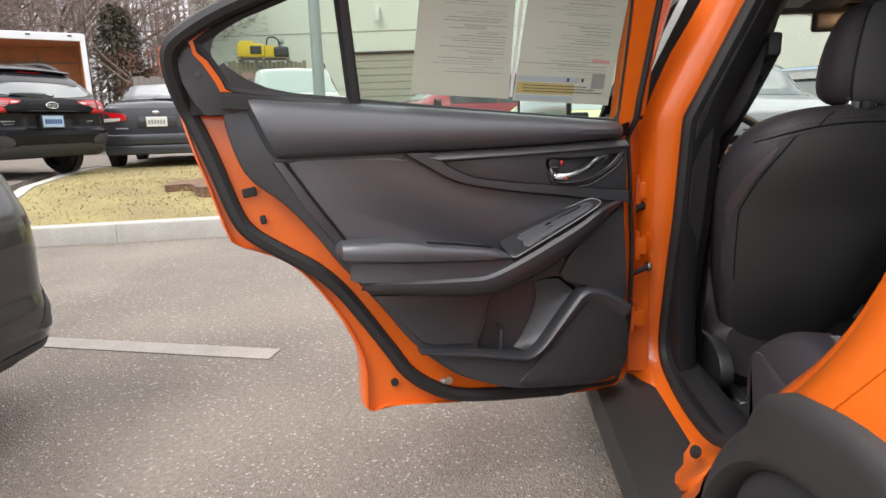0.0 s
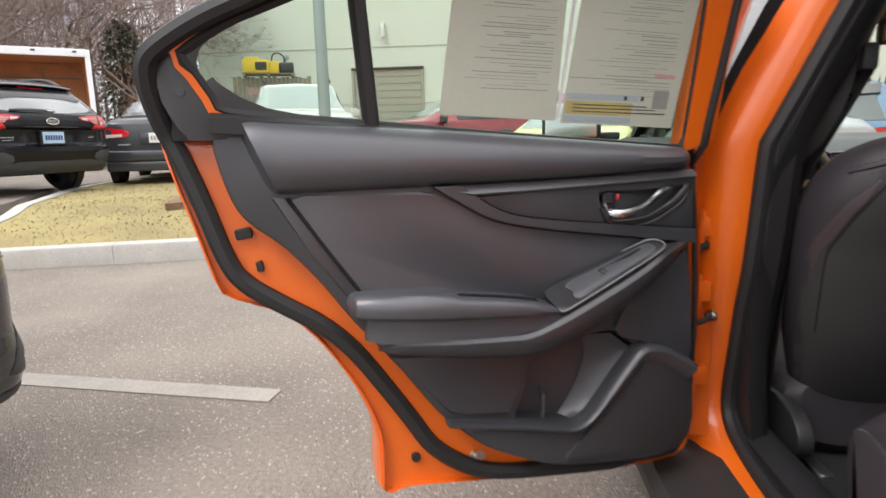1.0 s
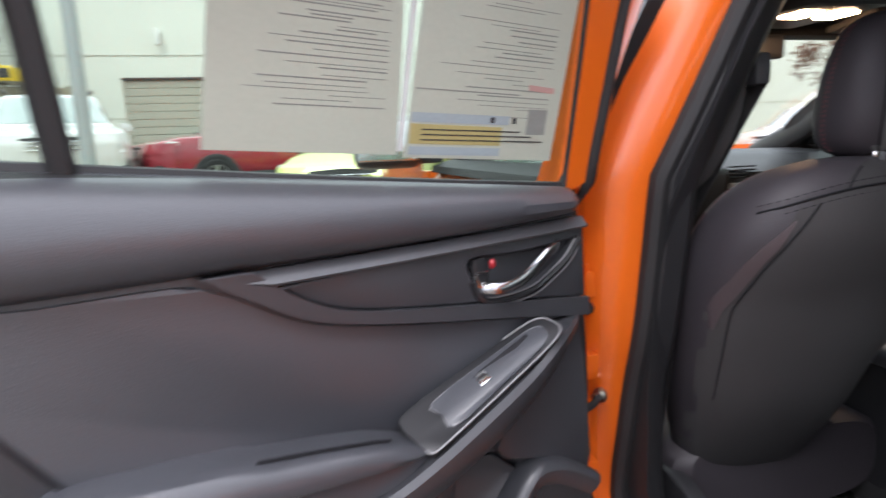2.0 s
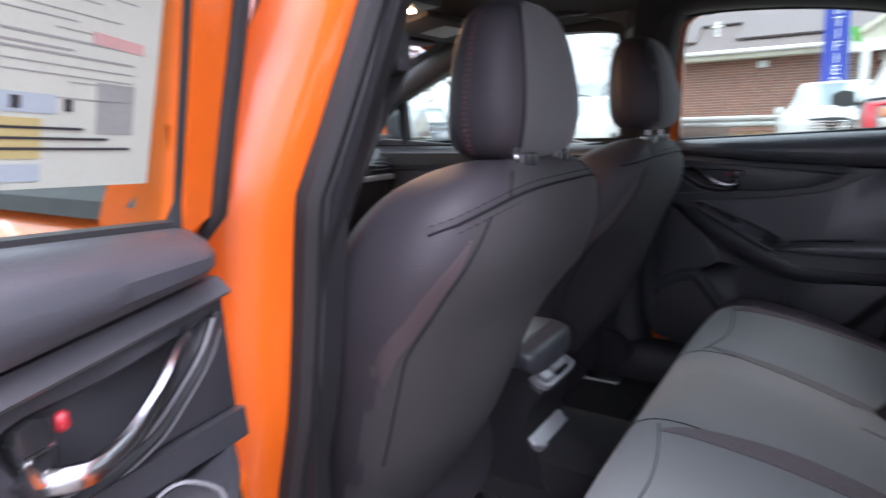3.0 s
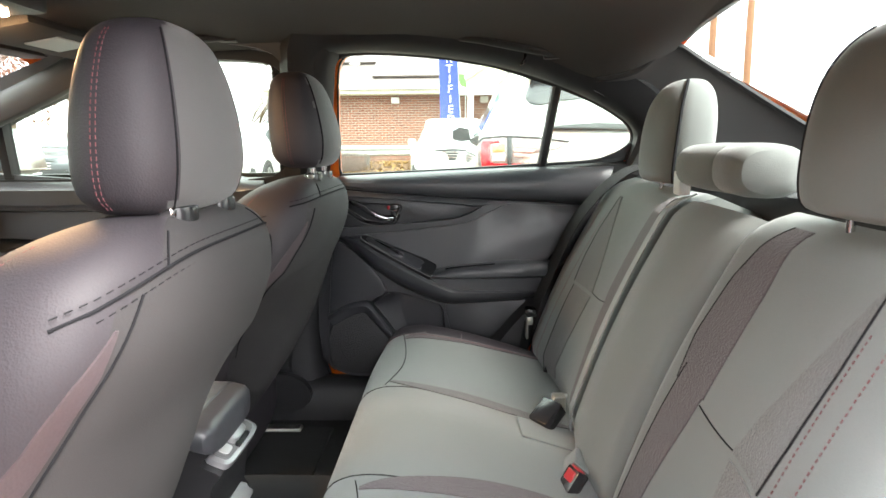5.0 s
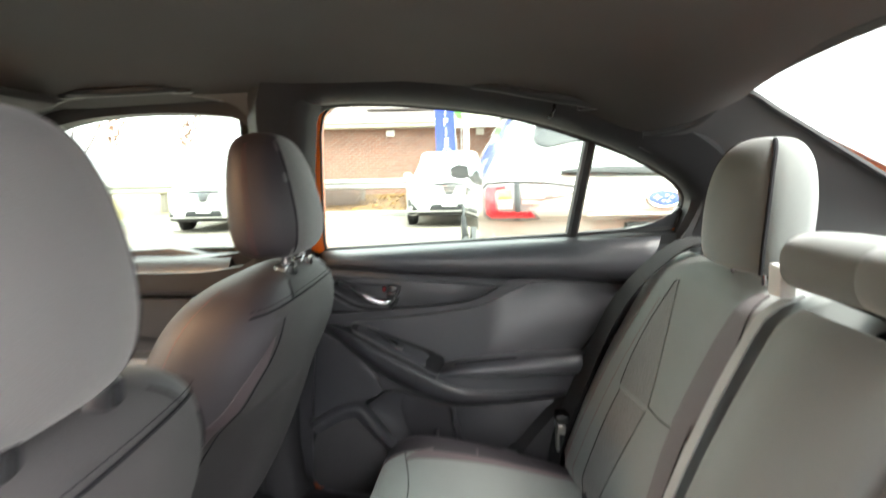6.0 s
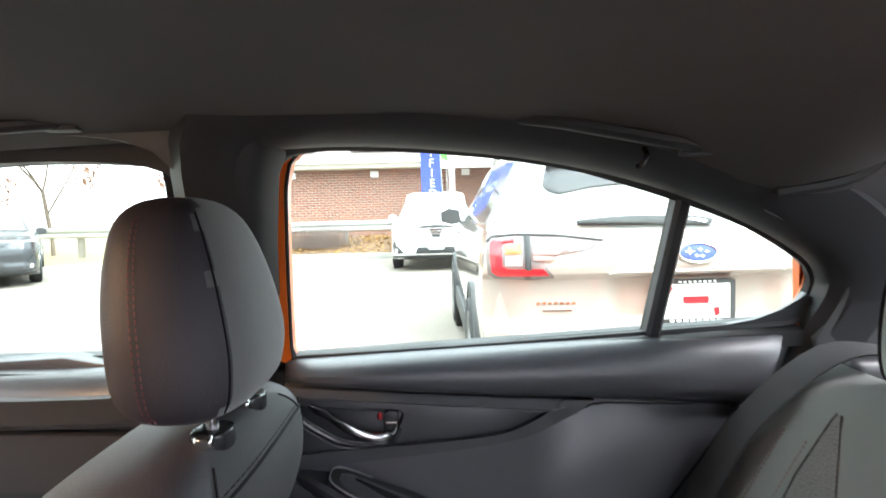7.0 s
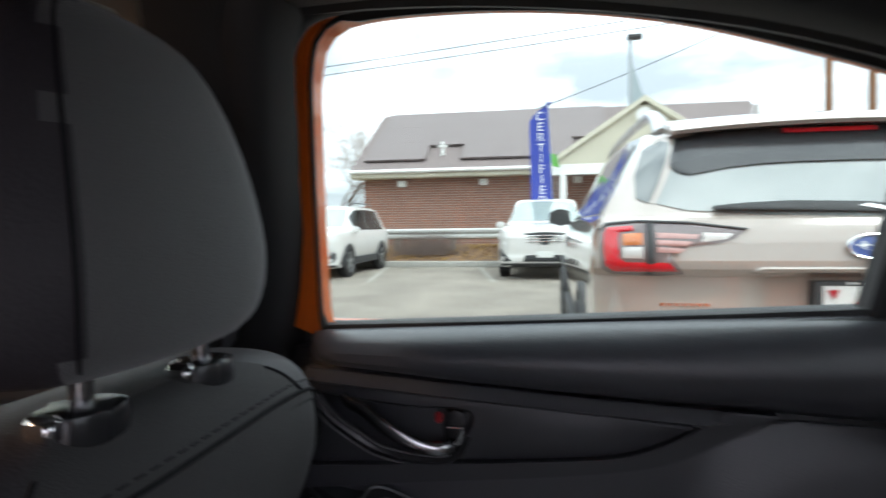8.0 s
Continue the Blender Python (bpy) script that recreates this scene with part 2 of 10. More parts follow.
CAR_BLACK = material("black_car_paint", (0.008, 0.008, 0.010), 0.14, var=0.1, scale=2, fine=300, bump=0.0, coat=0.05, spec=0.22)
CAR_GREY = material("dark_grey_car_paint", (0.045, 0.048, 0.054), 0.22, metal=0.3, var=0.06, scale=2, fine=300, bump=0.0, coat=0.4)
CAR_CHARCOAL = material("charcoal_car_paint", (0.022, 0.022, 0.025), 0.24, metal=0.2, var=0.06, scale=2, fine=300, bump=0.0, coat=0.5)
CAR_RED = material("dark_red_car_paint", (0.26, 0.018, 0.03), 0.25, var=0.06, scale=2, fine=300, bump=0.01, coat=0.7)
CAR_LIME = material("lime_car_paint", (0.62, 0.66, 0.22), 0.3, var=0.05, scale=2, fine=300, bump=0.01, coat=0.6)
CAR_BLUE = material("blue_car_paint", (0.08, 0.17, 0.30), 0.25, var=0.06, scale=2, fine=300, bump=0.01, coat=0.7)
CAR_SILVER = material("silver_car_paint", (0.40, 0.41, 0.42), 0.3, metal=0.5, var=0.04, scale=2, fine=300, bump=0.01, coat=0.6)
# the grey of these two glasses paints in reflected sky
REAR_SKY_GLASS = material("rear_glass_with_sky_sheen", (0.20, 0.215, 0.21), 0.05, var=0.10, scale=2, fine=60, bump=0, spec=1.0)
SKY_GREY_GLASS = material("grey_glass_with_sky_sheen", (0.085, 0.095, 0.095), 0.05, var=0.08, scale=2, fine=60, bump=0, spec=1.0)
CAR_GLASS = material("dark_car_window", (0.025, 0.030, 0.032), 0.04, var=0.1, scale=2, fine=60, bump=0, spec=0.9)
# pale base colour stands in for the sky mirrored in windscreens
CAR_GLASS_SKY = material("sky_lit_windscreen", (0.22, 0.26, 0.25), 0.06, var=0.1, scale=2, fine=60, bump=0, spec=0.9)
TYRE = material("tyre_rubber", (0.020, 0.020, 0.021), 0.8, var=0.15, scale=12, fine=200, bump=0.2)
RIM = material("alloy_rim", (0.34, 0.35, 0.36), 0.3, metal=0.9, var=0.08, scale=12, fine=200, bump=0.03)
RIM_BLACK = material("dark_alloy_rim", (0.05, 0.05, 0.055), 0.35, metal=0.6, var=0.08, scale=12, fine=200, bump=0.03)
PLASTIC_DARK = material("dark_bumper_plastic", (0.035, 0.036, 0.038), 0.6, var=0.1, scale=9, fine=300, bump=0.1)
LAMP_RED = material("red_lamp_lens", (0.55, 0.012, 0.02), 0.1, var=0.1, scale=15, fine=90, bump=0.05, coat=0.8)
LAMP_CLEAR = material("clear_lamp_lens", (0.52, 0.50, 0.48), 0.12, var=0.1, scale=25, fine=90, bump=0.1, coat=0.8)
LAMP_PINK = material("pinkish_clear_lamp_lens", (0.42, 0.24, 0.22), 0.15, var=0.15, scale=60, fine=90, bump=0.1, coat=0.8)
LAMP_AMBER = material("amber_lamp_lens", (0.55, 0.18, 0.06), 0.12, var=0.1, scale=25, fine=90, bump=0.05, coat=0.8)
LAMP_SMOKE = material("smoked_lamp_lens", (0.16, 0.13, 0.13), 0.1, var=0.1, scale=25, fine=90, bump=0.05, coat=0.8)
PLATE_WHITE = material("white_plate", (0.62, 0.62, 0.60), 0.4, var=0.05, scale=10, fine=90, bump=0)
PLATE_BLUE = material("pale_blue_plate", (0.38, 0.52, 0.66), 0.4, var=0.08, scale=10, fine=90, bump=0)
BADGE_BLUE = material("blue_oval_enamel", (0.02, 0.05, 0.22), 0.15, var=0.05, scale=10, fine=90, bump=0, coat=0.8)
FLAG_BLUE = material("royal_blue_banner_cloth", (0.035, 0.06, 0.34), 0.8, var=0.15, scale=4, fine=120, bump=0.1)
FLAG_WHITE = material("white_banner_print", (0.75, 0.76, 0.80), 0.8, var=0.03, scale=4, fine=120, bump=0)
FLAG_GREEN = material("green_banner_cloth", (0.10, 0.34, 0.06), 0.8, var=0.15, scale=4, fine=120, bump=0.1)
ROOF = material("brown_asphalt_shingle", (0.155, 0.125, 0.120), 0.95, var=0.2, scale=5, fine=50, bump=0.4, dist=0.006)
SOLAR = material("dark_solar_sheet", (0.135, 0.108, 0.105), 0.62, var=0.06, scale=3, fine=50, bump=0.05)
SIDING = material("cream_lap_siding", (0.56, 0.53, 0.43), 0.75, var=0.06, scale=3, fine=60, bump=0.05)
WHITE_WOOD = material("white_painted_wood", (0.72, 0.72, 0.70), 0.6, var=0.05, scale=4, fine=80, bump=0.05)
UTILITY = material("brown_utility_pole", (0.21, 0.105, 0.055), 0.9, var=0.2, scale=5, fine=60, bump=0.3)
GUARD = material("galvanised_guard_rail", (0.44, 0.44, 0.42), 0.5, metal=0.4, var=0.1, scale=3, fine=80, bump=0.05)


def brick_material():
    m = material("red_brown_brick", (0.25, 0.115, 0.075), 0.9, var=0.15, scale=2, fine=60, bump=0.2)
    n, l = m.node_tree.nodes, m.node_tree.links
    b = n["Principled BSDF"]
    co = n.new("ShaderNodeTexCoord")
    sp = n.new("ShaderNodeSeparateXYZ")
    cb = n.new("ShaderNodeCombineXYZ")
    br = n.new("ShaderNodeTexBrick")
    br.inputs["Scale"].default_value = 1.0
    br.inputs["Brick Width"].default_value, br.inputs["Row Height"].default_value = 0.21, 0.075
    br.inputs["Mortar Size"].default_value = 0.010
    br.inputs["Color1"].default_value = (0.30, 0.125, 0.082, 1)
    br.inputs["Color2"].default_value = (0.20, 0.085, 0.060, 1)
    br.inputs["Mortar"].default_value = (0.34, 0.28, 0.24, 1)
    l.new(co.outputs["Object"], sp.inputs[0])
    l.new(sp.outputs["Y"], cb.inputs["X"])
    l.new(sp.outputs["Z"], cb.inputs["Y"])
    l.new(cb.outputs[0], br.inputs["Vector"])
    l.new(br.outputs["Color"], b.inputs["Base Color"])
    return m


BRICK = brick_material()


# ==== mesh helpers ====
def part(name, bm, mat, parent, label="", sharp=38, m=None):
    """Links a bmesh as one mesh object under a thing or part."""
    bmesh.ops.recalc_face_normals(bm, faces=bm.faces)
    me = bpy.data.meshes.new(name)
    bm.to_mesh(me)
    bm.free()
    me.materials.append(mat)
    me.polygons.foreach_set("use_smooth", [True] * len(me.polygons))
    me.set_sharp_from_angle(angle=radians(sharp))
    ob = new(name, me)
    if parent is not None:
        ob.parent = parent
    if m is not None:
        ob.matrix_basis = m
    if label:
        tagged(ob, label)
    return ob


def thing(name, label, category, group="", m=None, kind=""):
    ob = new(name)
    ob.empty_display_size = 0.1
    if m is not None:
        ob.matrix_basis = m
    return tagged(ob, label, category, group, kind)


def catmull(pts, k=5, closed=False):
    """A smooth run of points through the given ones."""
    p = [Vector(q) for q in pts]
    n = len(p)
    out = []
    for i in range(n if closed else n - 1):
        a, b, c, d = (p[(i + j) % n] if closed else p[min(max(i + j, 0), n - 1)] for j in (-1, 0, 1, 2))
        for j in range(k):
            t = j / k
            out.append(0.5 * ((2 * b) + (c - a) * t + (2 * a - 5 * b + 4 * c - d) * t * t + (3 * b - a - 3 * c + d) * t ** 3))
    if not closed:
        out.append(p[-1])
    return out


def box(bm, x0, x1, y0, y1, z0, z1, bevel=0.0, seg=2, m=None):
    v = bmesh.ops.create_cube(bm, size=1.0)["verts"]
    mm = Matrix.Translation(((x0 + x1) / 2, (y0 + y1) / 2, (z0 + z1) / 2)) @ Matrix.Diagonal((abs(x1 - x0), abs(y1 - y0), abs(z1 - z0), 1))
    bmesh.ops.transform(bm, matrix=(m @ mm) if m is not None else mm, verts=v)
    if bevel:
        e = list({e for q in v for e in q.link_edges})
        bmesh.ops.bevel(bm, geom=e, offset=bevel, segments=seg, profile=0.6, affect="EDGES", clamp_overlap=True)


def prism(bm, pts, put, d0, d1, bevel=0.0, seg=2):
    """Extrudes a 2D outline from depth d0 to d1; put(p, d) gives the place. The edge at d1 is rounded."""
    a = [bm.verts.new(put(p, d0)) for p in pts]
    b = [bm.verts.new(put(p, d1)) for p in pts]
    n = len(pts)
    bm.faces.new(a[::-1])
    top = bm.faces.new(b)
    for i in range(n):
        bm.faces.new((a[i], a[(i + 1) % n], b[(i + 1) % n], b[i]))
    if bevel:
        bmesh.ops.bevel(bm, geom=list(top.edges), offset=bevel, segments=seg, profile=0.6, affect="EDGES", clamp_overlap=True)


def tube(bm, pts, r, n=8, closed=False, flat=1.0, up=None):
    """Sweeps a round (or flattened) section along points. r may be one radius or one a point."""
    p = [Vector(q) for q in pts]
    rs = r if isinstance(r, (list, tuple)) else [r] * len(p)
    rings = []
    side = None
    for i, q in enumerate(p):
        a, b = (p[i - 1] if (i or closed) else q), (p[(i + 1) % len(p)] if (i < len(p) - 1 or closed) else q)
        t = (b - a).normalized()
        ref = Vector(up) if up else (side if side is not None else (Vector((0, 0, 1)) if abs(t.z) < 0.9 else Vector((1, 0, 0))))
        side = (ref - t * ref.dot(t))
        side = side.normalized() if side.length > 1e-6 else t.orthogonal().normalized()
        w = t.cross(side)
        rings.append([bm.verts.new(q + (side * math.cos(k * math.tau / n) * flat + w * math.sin(k * math.tau / n)) * rs[i]) for k in range(n)])
    m = len(rings)
    for i in range(m if closed else m - 1):
        a, b = rings[i], rings[(i + 1) % m]
        for k in range(n):
            bm.faces.new((a[k], a[(k + 1) % n], b[(k + 1) % n], b[k]))
    if not closed:
        bm.faces.new(rings[0][::-1])
        bm.faces.new(rings[-1])


def ribbon(bm, pts, width, thick, across):
    """A flat strap along points; across is its width's direction, one vector or one a point."""
    rings = []
    for i, q in enumerate(pts):
        q = Vector(q)
        a, b = Vector(pts[max(i - 1, 0)]), Vector(pts[min(i + 1, len(pts) - 1)])
        t = (b - a).normalized()
        w = Vector(across[i] if isinstance(across, list) else across)
        w = (w - t * w.dot(t)).normalized()
        h = t.cross(w)
        rings.append([bm.verts.new(q + w * (sx * width / 2) + h * (sy * thick / 2)) for sx, sy in ((-1, -1), (1, -1), (1, 1), (-1, 1))])
    loft(bm, rings)


def loft(bm, rings, cap=True, closed=False):
    """Joins rings of vertices (or of points) of the same count."""
    rr = [[v if isinstance(v, bmesh.types.BMVert) else bm.verts.new(v) for v in ring] for ring in rings]
    n, m = len(rr[0]), len(rr)
    for i in range(m if closed else m - 1):
        a, b = rr[i], rr[(i + 1) % m]
        for k in range(n):
            bm.faces.new((a[k], a[(k + 1) % n], b[(k + 1) % n], b[k]))
    if cap and not closed:
        bm.faces.new(rr[0][::-1])
        bm.faces.new(rr[-1])
    return rr


def superring(w, d, n=28, p=2.6):
    """Points of a rounded rectangle of half sizes w and d."""
    out = []
    for k in range(n):
        a = math.tau * k / n
        c, s = math.cos(a), math.sin(a)
        out.append((w * math.copysign(abs(c) ** (2 / p), c), d * math.copysign(abs(s) ** (2 / p), s)))
    return out


def patch(bm, fn, nu, nv, lift=0.0, skirt=0.01):
    """A sheet over fn(u, v, height), u and v in 0..1, lifted, with a skirt that closes its rim downwards."""
    g = [[bm.verts.new(fn(i / nu, j / nv, lift)) for j in range(nv + 1)] for i in range(nu + 1)]
    for i in range(nu):
        for j in range(nv):
            bm.faces.new((g[i][j], g[i + 1][j], g[i + 1][j + 1], g[i][j + 1]))
    if skirt:
        rim = [(i, 0) for i in range(nu)] + [(nu, j) for j in range(nv)] + [(i, nv) for i in range(nu, 0, -1)] + [(0, j) for j in range(nv, 0, -1)]
        low = {q: bm.verts.new(fn(q[0] / nu, q[1] / nv, lift - skirt)) for q in rim}
        for k, q in enumerate(rim):
            r = rim[(k + 1) % len(rim)]
            bm.faces.new((g[q[0]][q[1]], g[r[0]][r[1]], low[r], low[q]))


def hug(bm, pts, put, d0, d1, cuts=3, round_=0.0):
    """A plate of a flat outline laid over a curved skin: put(p, d) gives the place; its face is cut finely enough to follow the skin."""
    flat = [bm.verts.new((0, a, b)) for a, b in pts]
    bm.faces.new(flat)
    bm.normal_update()
    bmesh.ops.triangulate(bm, faces=list(bm.faces))
    bmesh.ops.subdivide_edges(bm, edges=list(bm.edges), cuts=cuts, use_grid_fill=True)
    verts = list(bm.verts)
    rim = [e for e in bm.edges if len(e.link_faces) == 1]
    low = {}
    for q in {q for e in rim for q in e.verts}:
        low[q] = bm.verts.new(put((q.co.y, q.co.z), d0))
    edge = set(low)
    for q in verts:
        q.co = put((q.co.y, q.co.z), d1 - (round_ if q in edge else 0.0))
    for e in rim:
        a, b = e.verts
        bm.faces.new((a, b, low[b], low[a]))


def disc(bm, c, axis, r, depth, n=16, bevel=0.0):
    """A short round plate at c along axis."""
    q = Vector(axis).normalized().to_track_quat("Z", "Y").to_matrix().to_4x4()
    v = bmesh.ops.create_cone(bm, cap_ends=True, segments=n, radius1=r, radius2=r, depth=depth)["verts"]
    bmesh.ops.transform(bm, matrix=Matrix.Translation(c) @ q, verts=v)
    if bevel:
        e = [e for e in {e for w in v for e in w.link_edges} if len([f for f in e.link_faces if len(f.verts) > 4]) == 1]
        bmesh.ops.bevel(bm, geom=e, offset=bevel, segments=2, affect="EDGES", clamp_overlap=True)


# ==== the orange car: shell ====
BELT_Z = 0.95


def tum(z):
    """How far the side leans inwards above the belt line."""
    return max(0.0, z - BELT_Z) * 0.45


def pane_x(z):
    return 0.715 - 0.22 * (z - 0.97)


OPENING = [(-0.062, 1.285), (-0.046, 1.19), (-0.036, 1.08), (-0.027, 1.0), (-0.012, 0.90), (0.004, 0.79), (0.022, 0.69), (0.047, 0.60), (0.068, 0.50), (0.085, 0.42),
           (0.086, 0.355), (0.050, 0.313), (-0.03, 0.292), (-0.127, 0.282), (-0.21, 0.283), (-0.286, 0.291), (-0.362, 0.314), (-0.45, 0.362), (-0.52, 0.432), (-0.59, 0.520), (-0.665, 0.595),
           (-0.735, 0.660), (-0.79, 0.722), (-0.838, 0.79), (-0.885, 0.88), (-0.925, 0.98), (-0.945, 1.045), (-0.935, 1.088), (-0.89, 1.128),
           (-0.78, 1.185), (-0.64, 1.237), (-0.48, 1.275), (-0.30, 1.297), (-0.135, 1.302)]
LOOP = [(p.x, p.y) for p in catmull([(a, b, 0) for a, b in OPENING], 4, True)]


def loop_offset(loop, o):
    """The closed outline moved outwards by o."""
    n, out = len(loop), []
    for i in range(n):
        a, b = Vector(loop[i - 1]), Vector(loop[(i + 1) % n])
        t = (b - a).normalized()
        out.append((loop[i][0] + t.y * -o * LOOP_SIGN, loop[i][1] + t.x * o * LOOP_SIGN))
    return out


LOOP_SIGN = 1
if sum(a[0] * b[1] - b[0] * a[1] for a, b in zip(LOOP, LOOP[1:] + LOOP[:1])) > 0:
    LOOP_SIGN = -1


def rear_share(y, z):
    """How far a place of the outline belongs to the tucked-in edge of the rear wing."""
    a = min(1.0, max(0.0, (-0.43 - y) / 0.12))
    b = min(1.0, max(0.0, (1.04 - z) / 0.14))
    return a * a * (3 - 2 * a) * b * b * (3 - 2 * b)


def blend_strip(bm, loop, front, rear, s):
    """A closed strip whose section changes from one profile to the other along the rear wing."""
    rows = []
    for (o0, x0), (o1, x1) in zip(front, rear):
        q0, q1 = loop_offset(loop, o0), loop_offset(loop, o1)
        row = []
        for i, p in enumerate(loop):
            w = rear_share(*p)
            a, b = Vector(q0[i]), Vector(q1[i])
            c = a.lerp(b, w)
            row.append(bm.verts.new((s * (x0 + (x1 - x0) * w - tum(c.y)), c.x, c.y)))
        rows.append(row)
    n = len(loop)
    for a, b in zip(rows, rows[1:]):
        for i in range(n):
            bm.faces.new((a[i], a[(i + 1) % n], b[(i + 1) % n], b[i]))


def ring_strip(bm, loop, profile, s, first=0, last=None):
    """A strip that follows an outline round the side of the car; profile: (offset outwards, half width of the car)."""
    last = len(loop) if last is None else last
    closed = last - first >= len(loop)
    rows = []
    for o, x in profile:
        q = loop_offset(loop, o)
        rows.append([bm.verts.new((s * (x - tum(q[i % len(q)][1])), *q[i % len(q)])) for i in range(first, last)])
    n = len(rows[0])
    for a, b in zip(rows, rows[1:]):
        for i in range(n if closed else n - 1):
            bm.faces.new((a[i], a[(i + 1) % n], b[(i + 1) % n], b[i]))


car = thing("car", "orange four-door saloon with its rear door wide open, parked on asphalt", "car")

AXLE_Y, AXLE_Z, ARCH_R, ARCH_Z = -1.00, 0.315, 0.425, 0.235


def in_poly(p, poly):
    c = False
    for i in range(len(poly)):
        a, b = poly[i - 1], poly[i]
        if (a[1] > p[1]) != (b[1] > p[1]) and p[0] < (b[0] - a[0]) * (p[1] - a[1]) / (b[1] - a[1]) + a[0]:
            c = not c
    return c


def wing_x(y, z):
    r = math.hypot(y - AXLE_Y, z - ARCH_Z)
    return 0.868 + 0.030 * math.exp(-((r - 0.43) / 0.14) ** 2) - 0.22 * max(0, z - 0.60) - 0.05 * max(0, -1.35 - y) ** 2


def quarter_panel(s):
    """The rear wing: a curved skin with the wheel arch cut in, up to the door opening."""
    bm = bmesh.new()
    hole = loop_offset(LOOP, 0.120)
    ny, nz = 84, 44
    v = {}
    for i in range(ny + 1):
        for j in range(nz + 1):
            y, z = -2.0 + i * 1.62 / ny, 0.28 + j * 0.76 / nz
            r = math.hypot(y - AXLE_Y, z - ARCH_Z)
            if ARCH_R - 0.02 < r < ARCH_R + 0.015:
                k = (ARCH_R + 0.005) / r
                y, z = AXLE_Y + (y - AXLE_Y) * k, ARCH_Z + (z - ARCH_Z) * k
            v[i, j] = bm.verts.new((s * wing_x(y, z), y, z))
    for i in range(ny):
        for j in range(nz):
            c = sum((v[q].co for q in ((i, j), (i + 1, j), (i + 1, j + 1), (i, j + 1))), Vector()) / 4
            if math.hypot(c.y - AXLE_Y, c.z - ARCH_Z) < ARCH_R or in_poly((c.y, c.z), hole):
                continue
            bm.faces.new((v[i, j], v[i + 1, j], v[i + 1, j + 1], v[i, j + 1]))
    # a smooth lip along the door opening, over the panel's edge
    first = min(i for i, p in enumerate(LOOP) if p[0] < -0.36 and p[1] < 0.5)
    last = max(i for i, p in enumerate(LOOP) if p[0] < -0.80 and p[1] < 1.04)
    rows = []
    for o in (0.040, 0.046, 0.056, 0.070, 0.088, 0.110, 0.135):
        q = loop_offset(LOOP, o)
        f = (o - 0.040) / 0.095
        f = 1 - (1 - f) ** 2.2
        rows.append([bm.verts.new((s * (min(0.826, wing_x(*q[i])) * (1 - f) + (wing_x(*q[i]) + 0.001) * f), *q[i])) for i in range(first, last + 1)])
    for a, b in zip(rows, rows[1:]):
        for i in range(len(a) - 1):
            cz = (a[i].co + b[i + 1].co) / 2
            if math.hypot(cz.y - AXLE_Y, cz.z - ARCH_Z) > ARCH_R - 0.01:
                bm.faces.new((a[i], a[i + 1], b[i + 1], b[i]))
    bmesh.ops.delete(bm, geom=[q for q in bm.verts if not q.link_faces], context="VERTS")
    return bm


def arch_cladding(s):
    bm = bmesh.new()
    prof = [(0.356, 0.80), (0.356, 0.888), (0.360, 0.902), (0.368, 0.910), (0.378, 0.912), (0.424, 0.905), (0.438, 0.899), (0.444, 0.890), (0.446, 0.860)]
    rows = []
    for k in range(57):
        a = radians(-14 + k * 208 / 56)
        front = min(1.0, max(0.0, (64 - math.degrees(a)) / 12))
        rows.append([(s * (x - 0.012 * front * (r > 0.37)), AXLE_Y + (r - 0.026 * front * (r > 0.40)) * math.cos(a) * (1.0 + 0.10 * max(0, -math.sin(a))), ARCH_Z + (r - 0.026 * front * (r > 0.40)) * math.sin(a)) for r, x in prof])
    g = [[bm.verts.new(p) for p in row] for row in rows]
    for a, b in zip(g, g[1:]):
        for i in range(len(prof) - 1):
            bm.faces.new((a[i], a[i + 1], b[i + 1], b[i]))
    return bm


def wheel_parts(parent, c, s, r=0.325, w=0.22, rim=None, spokes=5):
    """A tyre with its rim and spokes; s is the side that faces outwards along x."""
    bm = bmesh.new()
    prof = [(r * 0.66, -w * 0.5), (r * 0.86, -w * 0.52), (r * 0.97, -w * 0.42), (r, -w * 0.2), (r, w * 0.2), (r * 0.97, w * 0.42), (r * 0.86, w * 0.52), (r * 0.66, w * 0.5)]
    n = 36
    loft(bm, [[(c[0] + q[1] * s, c[1] + q[0] * math.cos(math.tau * k / n), c[2] + q[0] * math.sin(math.tau * k / n)) for q in prof] for k in range(n)], closed=True)
    t = part("tyre", bm, TYRE, parent)
    bm = bmesh.new()
    disc(bm, (c[0] + s * w * 0.20, c[1], c[2]), (1, 0, 0), r * 0.17, w * 0.3, 14, 0.008)
    for k in range(spokes):
        a = math.tau * (k + 0.25) / spokes
        m = Matrix.Translation((c[0] + s * w * 0.30, c[1], c[2])) @ Matrix.Rotation(a, 4, "X")
        box(bm, -0.015, 0.015, 0.02, r * 0.64, -r * 0.10, r * 0.10, 0.008, 1, m)
    prof = [(r * 0.60, -w * 0.1), (r * 0.68, w * 0.42), (r * 0.70, w * 0.48), (r * 0.64, w * 0.44)]
    loft(bm, [[(c[0] + q[1] * s, c[1] + q[0] * math.cos(math.tau * k / n), c[2] + q[0] * math.sin(math.tau * k / n)) for q in prof] for k in range(n)], closed=True)
    part("rim", bm, rim or RIM, t)
    return t


